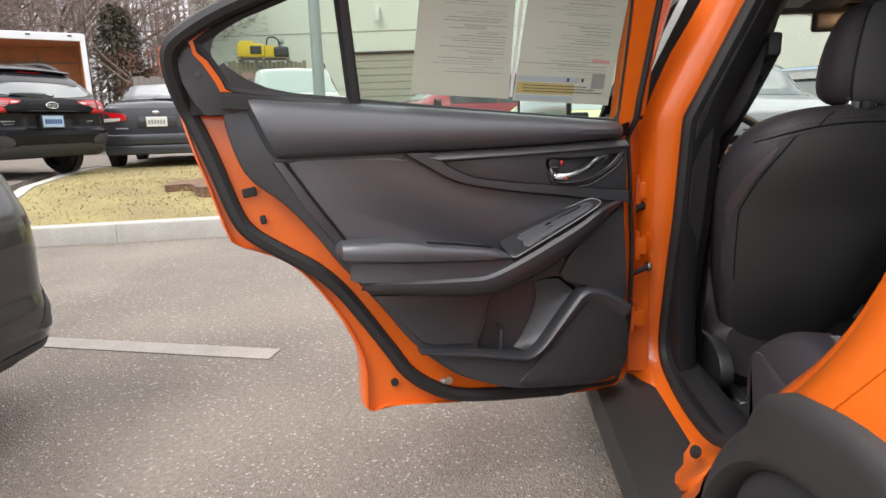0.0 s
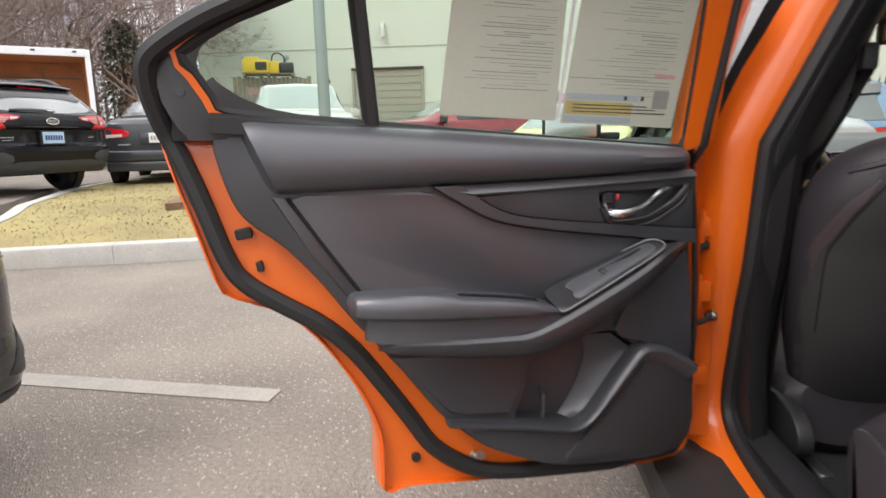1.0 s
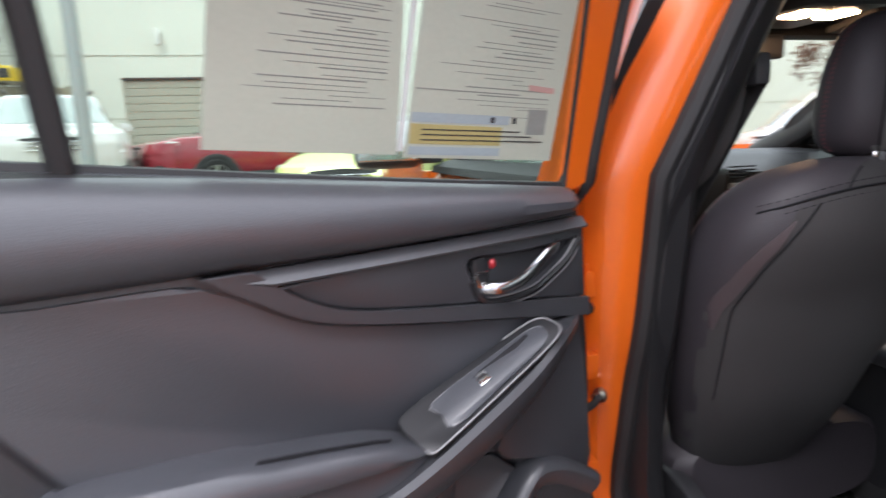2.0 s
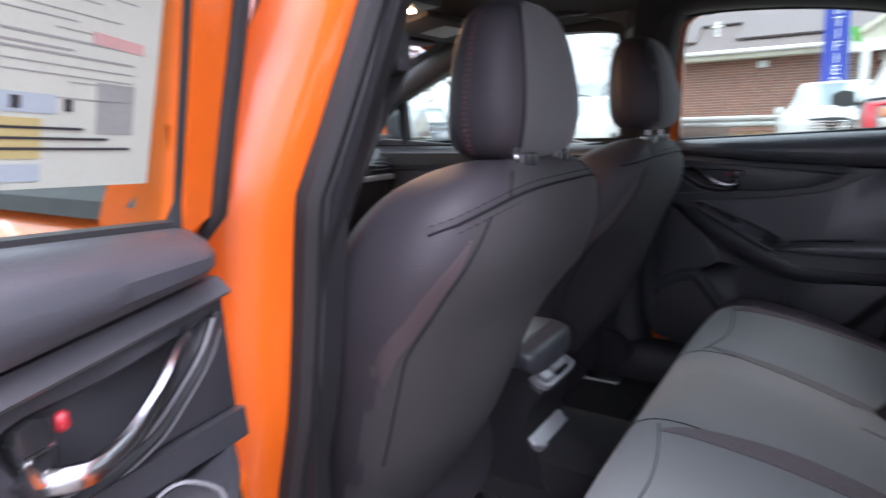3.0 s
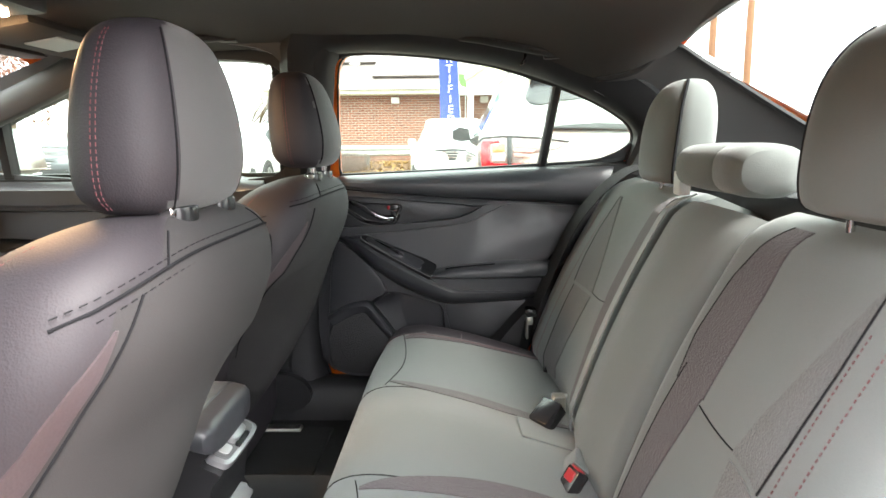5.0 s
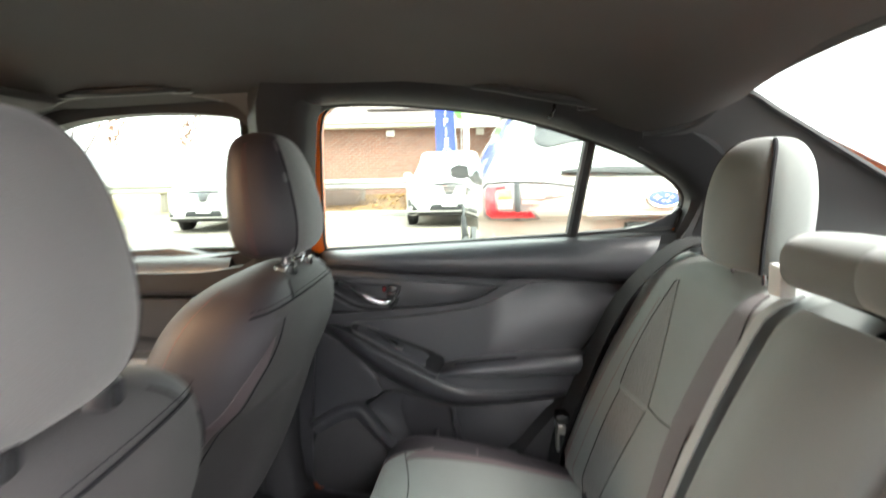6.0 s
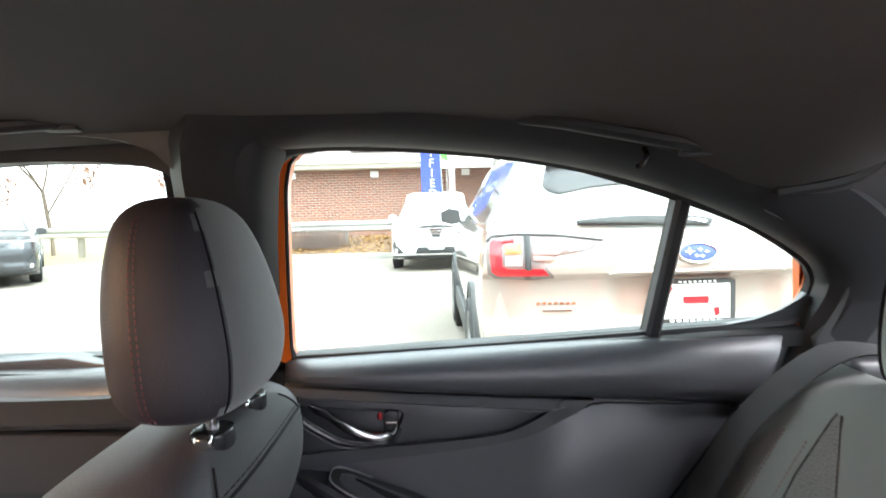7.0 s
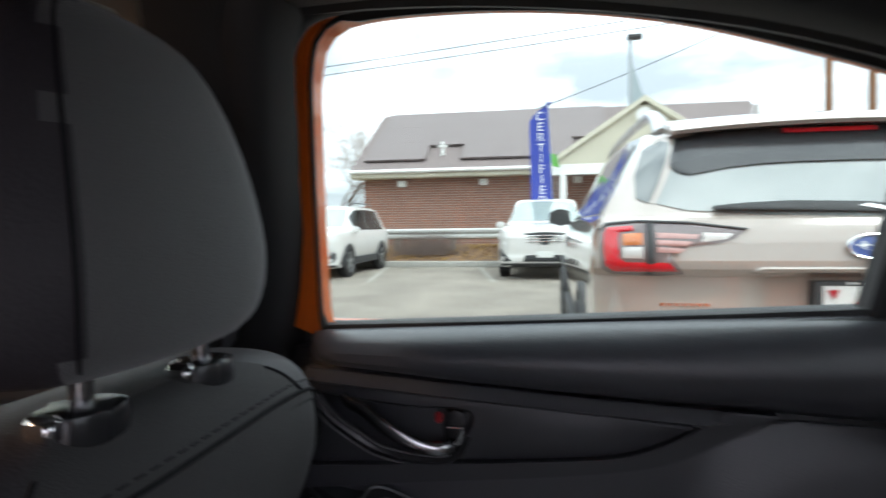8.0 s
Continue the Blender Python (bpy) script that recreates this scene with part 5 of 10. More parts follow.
    for y, zt, zb, d in ((-0.716, 0.684, 0.672, 0.690), (-0.712, 0.692, 0.664, 0.662), (-0.704, 0.697, 0.659, 0.646), (-0.676, 0.700, 0.656, 0.634), (-0.60, 0.700, 0.654, 0.627), (-0.545, 0.698, 0.653, 0.626), (-0.525, 0.693, 0.653, 0.628),
                         (-0.45, 0.687, 0.652, 0.630), (-0.40, 0.681, 0.652, 0.631), (-0.36, 0.670, 0.653, 0.633), (-0.334, 0.660, 0.655, 0.645)):
        h = zt - zb
        rows.append([(s * x, y, z) for x, z in ((0.70, zt), (d + 0.030, zt), (d + 0.012, zt - h * 0.06), (d + 0.003, zt - h * 0.28), (d, zt - h * 0.55), (d + 0.003, zb + h * 0.15), (d + 0.012, zb), (0.70, zb))])
    loft(bm, rows)
    part("armrest_pad", bm, TRIM_SOFT, door, "padded leatherette armrest")
    bm = bmesh.new()
    tube(bm, [(s * 0.652, a, b) for a, b in smooth2([(-0.532, 0.6945), (-0.47, 0.690), (-0.41, 0.684), (-0.385, 0.680)], 4, False)], 0.0022, 6)
    part("pad_seam", bm, SEAM, door)
    bm = bmesh.new()
    loft(bm, [[(s * x, y, z) for x, z in ((0.70, 0.658), (d, 0.654), (d + 0.002, zb), (0.70, zb - 0.004))] for y, zb, d in ((-0.685, 0.614, 0.672), (-0.66, 0.612, 0.654), (-0.55, 0.613, 0.646), (-0.435, 0.617, 0.644), (-0.36, 0.630, 0.644), (-0.335, 0.648, 0.646))])
    part("armrest_side", bm, TRIM_SOFT, door, "leatherette panel under the armrest")
    bm = bmesh.new()
    rows = []
    spine = catmull([(-0.660, 0.608, 0.588), (-0.634, 0.613, 0.584), (-0.55, 0.614, 0.577), (-0.45, 0.617, 0.572), (-0.397, 0.623, 0.573), (-0.333, 0.652, 0.590), (-0.254, 0.695, 0.628), (-0.193, 0.729, 0.668), (-0.146, 0.759, 0.704), (-0.100, 0.772, 0.740), (-0.060, 0.775, 0.764)], 4)
    depth = catmull([(0.676, 0.690, 0), (0.652, 0.690, 0), (0.640, 0.690, 0), (0.634, 0.690, 0), (0.630, 0.690, 0), (0.627, 0.690, 0), (0.626, 0.690, 0), (0.628, 0.690, 0), (0.634, 0.690, 0), (0.656, 0.690, 0), (0.688, 0.694, 0)], 4)
    for q, e in zip(spine, depth):
        y, zt, zb, d = q.x, q.y, q.z, e.x
        h = zt - zb
        rise = 0.024 * max(0.0, 1 - ((y + 0.245) / 0.12) ** 2)
        rows.append([(s * 0.71, y + 0.012, zt + rise), (s * (d + 0.022), y + 0.003, zt + rise * 0.30), (s * (d + 0.006), y, zt + 0.001), (s * d, y, zt - h * 0.12), (s * (d + 0.001), y, zt - h * 0.40), (s * (d + 0.012), y, zb + h * 0.22), (s * (d + 0.030), y, zb), (s * 0.71, y, zb - 0.004)])
    loft(bm, rows)
    part("armrest", bm, TRIM, door, "black armrest rail rising into a diagonal grip")
    # switch plate on the grip's sloping top: t along it, w from the near edge to the wall
    def gp(t, w, lift=0.0):
        near = Vector((0.632, -0.334, 0.655)).lerp(Vector((0.634, -0.146, 0.763)), t)
        far = Vector((0.688, -0.350, 0.688)).lerp(Vector((0.688, -0.140, 0.779)), t)
        q = near.lerp(far, w)
        return Vector((s * (q.x - 0.50 * lift), q.y - 0.36 * lift, q.z + 0.78 * lift))
    def plate(b2, outline, lift, th, bev):
        prism(b2, outline, lambda p, d: gp(p[0], p[1], d), lift, lift + th, bev)
    bezel = smooth2([(-0.04, 0.30), (-0.02, 0.08), (0.10, 0.04), (0.50, 0.02), (0.90, 0.03), (1.02, 0.16), (1.03, 0.50), (0.98, 0.86), (0.84, 0.98), (0.40, 1.0), (0.02, 1.0), (-0.05, 0.80)], 3)
    bm = bmesh.new()
    plate(bm, bezel, -0.030, 0.036, 0.003)
    sp = part("switch_plate", bm, TRIM_DARK, door, "dark window switch plate")
    bm = bmesh.new()
    field = smooth2([(0.16, 0.14), (0.50, 0.12), (0.84, 0.14), (0.94, 0.28), (0.95, 0.55), (0.88, 0.76), (0.60, 0.80), (0.16, 0.80), (0.155, 0.5)], 3)
    plate(bm, field, 0.003, 0.0055, 0.002)
    part("switch_field", bm, TRIM_SOFT, door, "slate grey switch field")
    for path, r in ((bezel[1:26], 0.0016), (field[12:27], 0.0011)):
        bm = bmesh.new()
        tube(bm, [gp(t, w, 0.0070) for t, w in path], r, 5)
        part("switch_outline", bm, GREY_LINE, door, "thin grey outline")
    bm = bmesh.new()
    plate(bm, [(0.46, 0.70), (0.46, 0.40), (0.84, 0.62), (0.84, 0.70)], 0.006, 0.004, 0.001)
    sw = part("window_switch", bm, TRIM_GLOSS, door, "gloss black window switch")
    bm = bmesh.new()
    plate(bm, [(0.42, 0.66), (0.42, 0.36), (0.49, 0.36), (0.49, 0.66)], 0.007, 0.006, 0.002)
    part("switch_lip", bm, CHROME, door, "bright switch lip")
    # panels round the pocket, the raised band and the speaker
    bm = bmesh.new()
    prism(bm, [(-0.640, 0.574), (-0.50, 0.570), (-0.385, 0.566), (-0.384, 0.545), (-0.395, 0.495), (-0.414, 0.450), (-0.50, 0.456), (-0.530, 0.462), (-0.590, 0.528)], at, 0.71, 0.694, 0.003, 2)
    part("rear_panel", bm, TRIM, door)
    bm = bmesh.new()
    prism(bm, smooth2([(-0.50, 0.434), (-0.40, 0.422), (-0.282, 0.410), (-0.250, 0.425), (-0.200, 0.486), (-0.150, 0.548), (-0.110, 0.556), (-0.040, 0.515), (-0.026, 0.46), (-0.022, 0.385), (-0.050, 0.350), (-0.12, 0.335), (-0.30, 0.340), (-0.40, 0.368), (-0.465, 0.402)], 3), at, 0.712, 0.684, 0.008, 3)
    part("lower_moulding", bm, TRIM, door, "black lower door moulding")
    bm = bmesh.new()
    path = smooth2([(-0.535, 0.447), (-0.47, 0.440), (-0.40, 0.434), (-0.330, 0.424), (-0.282, 0.420), (-0.250, 0.440), (-0.215, 0.486), (-0.182, 0.530), (-0.150, 0.566), (-0.105, 0.566), (-0.060, 0.545), (-0.026, 0.524)], 4, False)
    rows = []
    for i, p in enumerate(path):
        a, b = Vector(path[max(i - 1, 0)]), Vector(path[min(i + 1, len(path) - 1)])
        t = (b - a).normalized()
        nrm = Vector((t.y, -t.x))
        w = float(np.interp(i / (len(path) - 1), [0, 0.15, 0.45, 0.6, 0.8, 1], [0.006, 0.012, 0.018, 0.028, 0.036, 0.034]))
        rows.append([(s * d, *(Vector(p) + nrm * o * w)) for o, d in ((-0.12, 0.71), (-0.12, 0.684), (-0.02, 0.674), (0.20, 0.669), (0.6, 0.671), (0.9, 0.678), (1.0, 0.690), (1.0, 0.71))])
    loft(bm, rows)
    part("pocket_band", bm, TRIM, door, "raised band round the pocket and speaker")
    bm = bmesh.new()
    prism(bm, smooth2([(-0.162, 0.528), (-0.139, 0.545), (-0.100, 0.538), (-0.040, 0.506), (-0.030, 0.45), (-0.028, 0.390), (-0.055, 0.358), (-0.12, 0.345), (-0.27, 0.349), (-0.300, 0.356), (-0.262, 0.398), (-0.210, 0.466)], 3), at, 0.70, 0.678, 0.005, 3)
    part("speaker_grille", bm, SPEAKER, door, "black perforated speaker grille")
    bm = bmesh.new()
    tube(bm, [(s * 0.715, -0.337, 0.425), (s * 0.712, -0.337, 0.44), (s * 0.712, -0.337, 0.475), (s * 0.735, -0.337, 0.480)], 0.005, 6)
    part("pocket_peg", bm, TRIM, door)
    bm = bmesh.new()
    prism(bm, smooth2([(-0.205, 0.605), (-0.165, 0.580), (-0.110, 0.572), (-0.034, 0.530), (-0.036, 0.60), (-0.048, 0.70), (-0.060, 0.752), (-0.085, 0.742), (-0.16, 0.680)], 2), at, 0.71, 0.690, 0.004, 2)
    part("front_panel", bm, TRIM, door)
    # seam along the rear of the insert
    bm = bmesh.new()
    tube(bm, [(s * 0.6945, a, b) for a, b in ((-0.811, 0.857), (-0.756, 0.780), (-0.693, 0.697))], 0.003, 6)
    part("insert_seam", bm, SEAM, door)
    # holes, plug and stud in the painted edge
    for y, z, w, h in ((-0.884, 0.794, 0.014, 0.009), (-0.859, 0.737, 0.006, 0.009)):
        bm = bmesh.new()
        box(bm, s * 0.736, s * 0.7448, y - w, y + w, z - h, z + h, 0.002, 1, Matrix.Translation((0, y, z)) @ Matrix.Rotation(-s * radians(12), 4, "X") @ Matrix.Translation((0, -y, -z)))
        part("latch_hole", bm, RUBBER, door, "dark latch slot")
    bm = bmesh.new()
    disc(bm, (s * 0.756, -0.580, 0.350), (1, 0, 0), 0.009, 0.012, 12, 0.001)
    part("drain_plug", bm, RUBBER, door)
    bm = bmesh.new()
    disc(bm, (s * 0.745, -0.466, 0.345), (1, 0, 0.3), 0.009, 0.006, 14, 0.001)
    disc(bm, (s * 0.735, -0.462, 0.350), (1, 0, 0.3), 0.0045, 0.024, 10)
    disc(bm, (s * 0.724, -0.458, 0.356), (1, 0, 0.3), 0.009, 0.004, 12, 0.001)
    part("striker_stud", bm, STEEL, door, "zinc striker stud")
    bm = bmesh.new()
    prism(bm, [(-0.22, 0.76), (-0.42, 0.77), (-0.42, 0.80), (-0.22, 0.79)], at, 0.872, 0.90, 0.008)
    part("outer_handle", bm, ORANGE, door)
    # the dark backing behind the corner cover
    bm = bmesh.new()
    prism(bm, [(-0.93, 0.945), (-0.945, 0.99), (-0.960, 1.03), (-0.975, 1.060), (-0.985, 1.085), (-1.004, 1.076), (-1.014, 1.050), (-1.008, 1.01), (-0.985, 0.945)], at, 0.745, 0.722, 0.003)
    part("cover_backing", bm, RUBBER, door)
    if papers:
        window_papers(door, s)
    return door


def shrink(loop, o):
    """The outline moved inwards by o."""
    n, out = len(loop), []
    area = sum(a[0] * b[1] - b[0] * a[1] for a, b in zip(loop, loop[1:] + loop[:1]))
    k = -o if area > 0 else o
    for i in range(n):
        a, b = Vector(loop[i - 1]), Vector(loop[(i + 1) % n])
        t = (b - a).normalized()
        out.append((loop[i][0] + t.y * k, loop[i][1] - t.x * k))
    return out


def window_papers(door, s):
    """Two printed sheets stuck to the inside of the glass, with their print as plain bars."""
    rnd = random.Random(5)
    def put(p, d):
        return (s * (pane_x(p[1]) + 0.004 - d), p[0], p[1])
    for y0, y1, tilt in ((-0.555, -0.338, -0.03), (-0.328, -0.098, 0.03)):
        bm = bmesh.new()
        z0, z1 = 0.998 - 0.03 * (y0 + 0.5), 1.262 - (0.03 if y0 < -0.4 else 0.0)
        prism(bm, [(y0, z0), (y1, z0 - 0.004), (y1 + tilt * 0.3, z1), (y0 + 0.012, z1)], put, 0.0, 0.0012)
        sheet = part("window_sheet", bm, PAPER, door, "pale printed sheet stuck inside the glass")
        w = y1 - y0
        bm = bmesh.new()
        z = z1 - 0.02
        while z > z0 + 0.045:
            if rnd.random() < 0.85:
                a = y1 - 0.02 - (0.0 if rnd.random() < 0.6 else rnd.uniform(0.01, 0.05))
                b = a - rnd.uniform(0.25, 0.85) * (w - 0.05)
                h = 0.0008 if rnd.random() < 0.7 else 0.0014
                prism(bm, [(b, z), (a, z), (a, z + h), (b, z + h)], put, 0.0012, 0.0015)
            z -= rnd.uniform(0.003, 0.007)
        part("print_block", bm, INK, sheet)
        if y0 > -0.4:
            bm = bmesh.new()
            prism(bm, [(y0 + 0.005, z0 + 0.016), (y1 - 0.09, z0 + 0.015), (y1 - 0.09, z0 + 0.038), (y0 + 0.005, z0 + 0.039)], put, 0.0012, 0.0016)
            part("yellow_band", bm, INK_YELLOW, sheet)
            bm = bmesh.new()
            prism(bm, [(y0 + 0.005, z0 + 0.041), (y1 - 0.08, z0 + 0.041), (y1 - 0.08, z0 + 0.052), (y0 + 0.005, z0 + 0.052)], put, 0.0012, 0.0016)
            prism(bm, [(y0 + 0.005, z0 + 0.003), (y1 - 0.09, z0 + 0.002), (y1 - 0.09, z0 + 0.012), (y0 + 0.005, z0 + 0.013)], put, 0.0012, 0.0016)
            part("blue_band", bm, INK_BLUE, sheet)
            bm = bmesh.new()
            for k in range(3):
                prism(bm, [(y0 + 0.02, z0 + 0.020 + k * 0.006), (y1 - 0.02 - 0.02 * k, z0 + 0.020 + k * 0.006), (y1 - 0.02 - 0.02 * k, z0 + 0.0215 + k * 0.006), (y0 + 0.02, z0 + 0.0215 + k * 0.006)], put, 0.0016, 0.002)
            for k in range(2):
                prism(bm, [(y0 + 0.12 + 0.035 * k, z0 + 0.043), (y0 + 0.126 + 0.035 * k, z0 + 0.043), (y0 + 0.126 + 0.035 * k, z0 + 0.050), (y0 + 0.12 + 0.035 * k, z0 + 0.050)], put, 0.0016, 0.002)
            part("dark_print", bm, TRIM, sheet)
            bm = bmesh.new()
            prism(bm, [(y1 - 0.055, z0 + 0.085), (y1 - 0.012, z0 + 0.083), (y1 - 0.012, z0 + 0.090), (y1 - 0.055, z0 + 0.092)], put, 0.0012, 0.0016)
            part("pink_print", bm, INK_PINK, sheet)
            bm = bmesh.new()
            prism(bm, [(y1 - 0.05, z0 + 0.03), (y1 - 0.018, z0 + 0.03), (y1 - 0.018, z0 + 0.062), (y1 - 0.05, z0 + 0.062)], put, 0.0012, 0.0015)
            part("grey_square", bm, INK, sheet)
    bm = bmesh.new()
    prism(bm, [(-0.337, 1.0), (-0.330, 1.0), (-0.326, 1.26), (-0.333, 1.26)], put, -0.001, 0.0)
    part("white_edge", bm, WHITE_TAB, door)


HINGE = Vector((-0.8264, 0.0617, 0.0))
OPEN = (Matrix.Translation(HINGE + Vector((-0.0409, 0.0084, -0.012))) @ Matrix.Rotation(radians(-71.42), 4, "Z") @ Matrix.Rotation(radians(-2.65), 4, "X")
        @ Matrix.Rotation(radians(-1.1), 4, "Y") @ Matrix.Translation(-HINGE))
rear_door(-1, OPEN, True)
rear_door(1, Matrix.Identity(4), False)


def front_door(s):
    def at(p, d):
        return (s * d, p[0], p[1])
    bm = bmesh.new()
    patch(bm, lambda u, v, h: (s * (0.852 + 0.024 * math.sin(math.pi * v) - 0.06 * max(0, (v - 0.84) / 0.16) ** 2 + h), 0.14 + 1.02 * u, 0.285 + 0.655 * v), 12, 12, 0.0, 0.03)
    door = part("front_door", bm, ORANGE, car, "orange front door, closed")
    win = smooth2([(0.120, 0.955), (0.068, 1.10), (0.050, 1.185), (0.062, 1.238), (0.115, 1.270), (0.28, 1.280), (0.45, 1.268), (0.60, 1.225), (0.85, 1.135), (1.05, 1.04), (1.15, 0.975), (1.12, 0.952), (0.6, 0.950)], 4)
    wr = resample(win, 90)
    bm = bmesh.new()
    loft(bm, [[(s * x, y, z) for x, z in ((0.735, 0.94), (0.735, 0.962), (0.775, 0.962), (0.830, 0.945), (0.838, 0.925), (0.80, 0.92))] for y in np.linspace(0.13, 1.16, 8)])
    part("belt_moulding", bm, RUBBER, door, "black belt moulding")
    bm = bmesh.new()
    band(bm, wr, shrink(wr, -0.05), lambda z: pane_x(z) - 0.03, lambda z: pane_x(z) + 0.03, s)
    part("window_frame", bm, RUBBER, door, "black window frame")
    bm = bmesh.new()
    band(bm, shrink(wr, -0.03), shrink(wr, -0.075), lambda z: pane_x(z) - 0.10 + 0.12 * max(0, 1.05 - z), lambda z: pane_x(z) - 0.02, s)
    part("frame_trim", bm, PILLAR, door)
    bm = bmesh.new()
    prism(bm, win, lambda p, d: (s * (pane_x(p[1]) + d), p[0], p[1]), 0.006, 0.010)
    gl = part("door_glass", bm, GLASS_TINT, door, "green tinted door glass")
    gl.visible_shadow = False
    bm = bmesh.new()
    rows = [[(s * (pane_x(z) + a), y + b, z) for a, b in ((0.018, -0.014), (-0.02, -0.012), (-0.02, 0.012), (0.018, 0.014))] for y, z in ((0.93, 0.95), (0.915, 1.12))]
    loft(bm, rows)
    part("window_bar", bm, RUBBER, door)
    bm = bmesh.new()
    prism(bm, smooth2([(0.16, 0.94), (0.16, 0.6), (0.18, 0.32), (0.6, 0.30), (1.10, 0.32), (1.14, 0.6), (1.15, 0.945), (0.7, 0.948)], 3), at, 0.745, 0.705, 0.01, 2)
    part("door_trim", bm, TRIM, door, "black front door trim")
    bm = bmesh.new()
    rows = []
    for y in np.linspace(0.15, 1.12, 14):
        rows.append([(s * d, y, z) for d, z in ((0.735, 0.950), (0.70, 0.949), (0.682, 0.938), (0.664, 0.915), (0.660, 0.885), (0.672, 0.858), (0.70, 0.850), (0.735, 0.850))])
    loft(bm, rows)
    part("upper_pad", bm, TRIM_SOFT, door, "soft dark grey upper door pad")
    bm = bmesh.new()
    rows = []
    for y in np.linspace(0.17, 1.05, 8):
        rows.append([(s * d, y, z + 0.04 * (y - 0.17)) for d, z in ((0.71, 0.842), (0.682, 0.838), (0.682, 0.742), (0.71, 0.735))])
    loft(bm, rows)
    part("door_panel", bm, TRIM, door, "dark door panel")
    bm = bmesh.new()
    rows = []
    for y in np.linspace(0.22, 0.95, 8):
        rows.append([(s * d, y, z + 0.05 * (y - 0.2)) for d, z in ((0.71, 0.70), (0.64, 0.70), (0.628, 0.675), (0.65, 0.63), (0.71, 0.61))])
    loft(bm, rows)
    part("armrest", bm, TRIM, door)


front_door(-1)
front_door(1)


# ==== seats ====
def rows_loft(rows, n=32, p=2.7):
    """Rings of a padded shape: rows of height, half width, middle in y, half depth."""
    return [[(a, yc + b, z) for a, b in superring(w, d, n, p)] for z, w, yc, d in rows]


def dense(rows, k=3):
    """Smoothly adds rows between the given ones."""
    a = catmull([(r[0], r[1], r[2]) for r in rows], k)
    b = catmull([(r[0], r[3], 0) for r in rows], k)
    return [(p.x, max(0.004, p.y), p.z, max(0.004, q.y)) for p, q in zip(a, b)]


def split_loft(rings, keep):
    """The part of a loft whose faces satisfy keep(centre index, ring fraction, centre)."""
    bm = bmesh.new()
    loft(bm, rings)
    dead = [f for f in bm.faces if not keep(f.calc_center_median())]
    bmesh.ops.delete(bm, geom=dead, context="FACES")
    return bm


def stitches(bm, pts, length=0.0042, gap=0.0030, r=0.0007):
    """A run of short threads along points."""
    d, on = 0.0, True
    prev = Vector(pts[0])
    start = prev
    for q in pts[1:]:
        q = Vector(q)
        seg = (q - prev).length
        while d + seg >= (length if on else gap):
            t = ((length if on else gap) - d) / seg
            hit = prev.lerp(q, t)
            if on:
                tube(bm, [start, hit], r, 5)
            start, prev, on = hit, hit, not on
            seg = (q - prev).length
            d = 0.0
        d += seg
        prev = q


BACK_ROWS = [(0.340, 0.172, 0.170, 0.055), (0.420, 0.205, 0.135, 0.080), (0.540, 0.236, 0.089, 0.111), (0.660, 0.257, 0.048, 0.122), (0.745, 0.267, 0.019, 0.123), (0.800, 0.268, -0.003, 0.127), (0.850, 0.262, -0.023, 0.127), (0.890, 0.248, -0.037, 0.119), (0.925, 0.225, -0.051, 0.102), (0.950, 0.190, -0.063, 0.077), (0.966, 0.140, -0.074, 0.048), (0.972, 0.085, -0.083, 0.025)]
REST_ROWS = [(0.993, 0.085, -0.086, 0.036), (1.000, 0.108, -0.085, 0.054), (1.020, 0.125, -0.084, 0.069), (1.060, 0.130, -0.083, 0.074), (1.110, 0.122, -0.077, 0.071), (1.155, 0.108, -0.071, 0.063),
             (1.188, 0.089, -0.066, 0.052), (1.206, 0.060, -0.063, 0.036), (1.213, 0.028, -0.062, 0.016)]


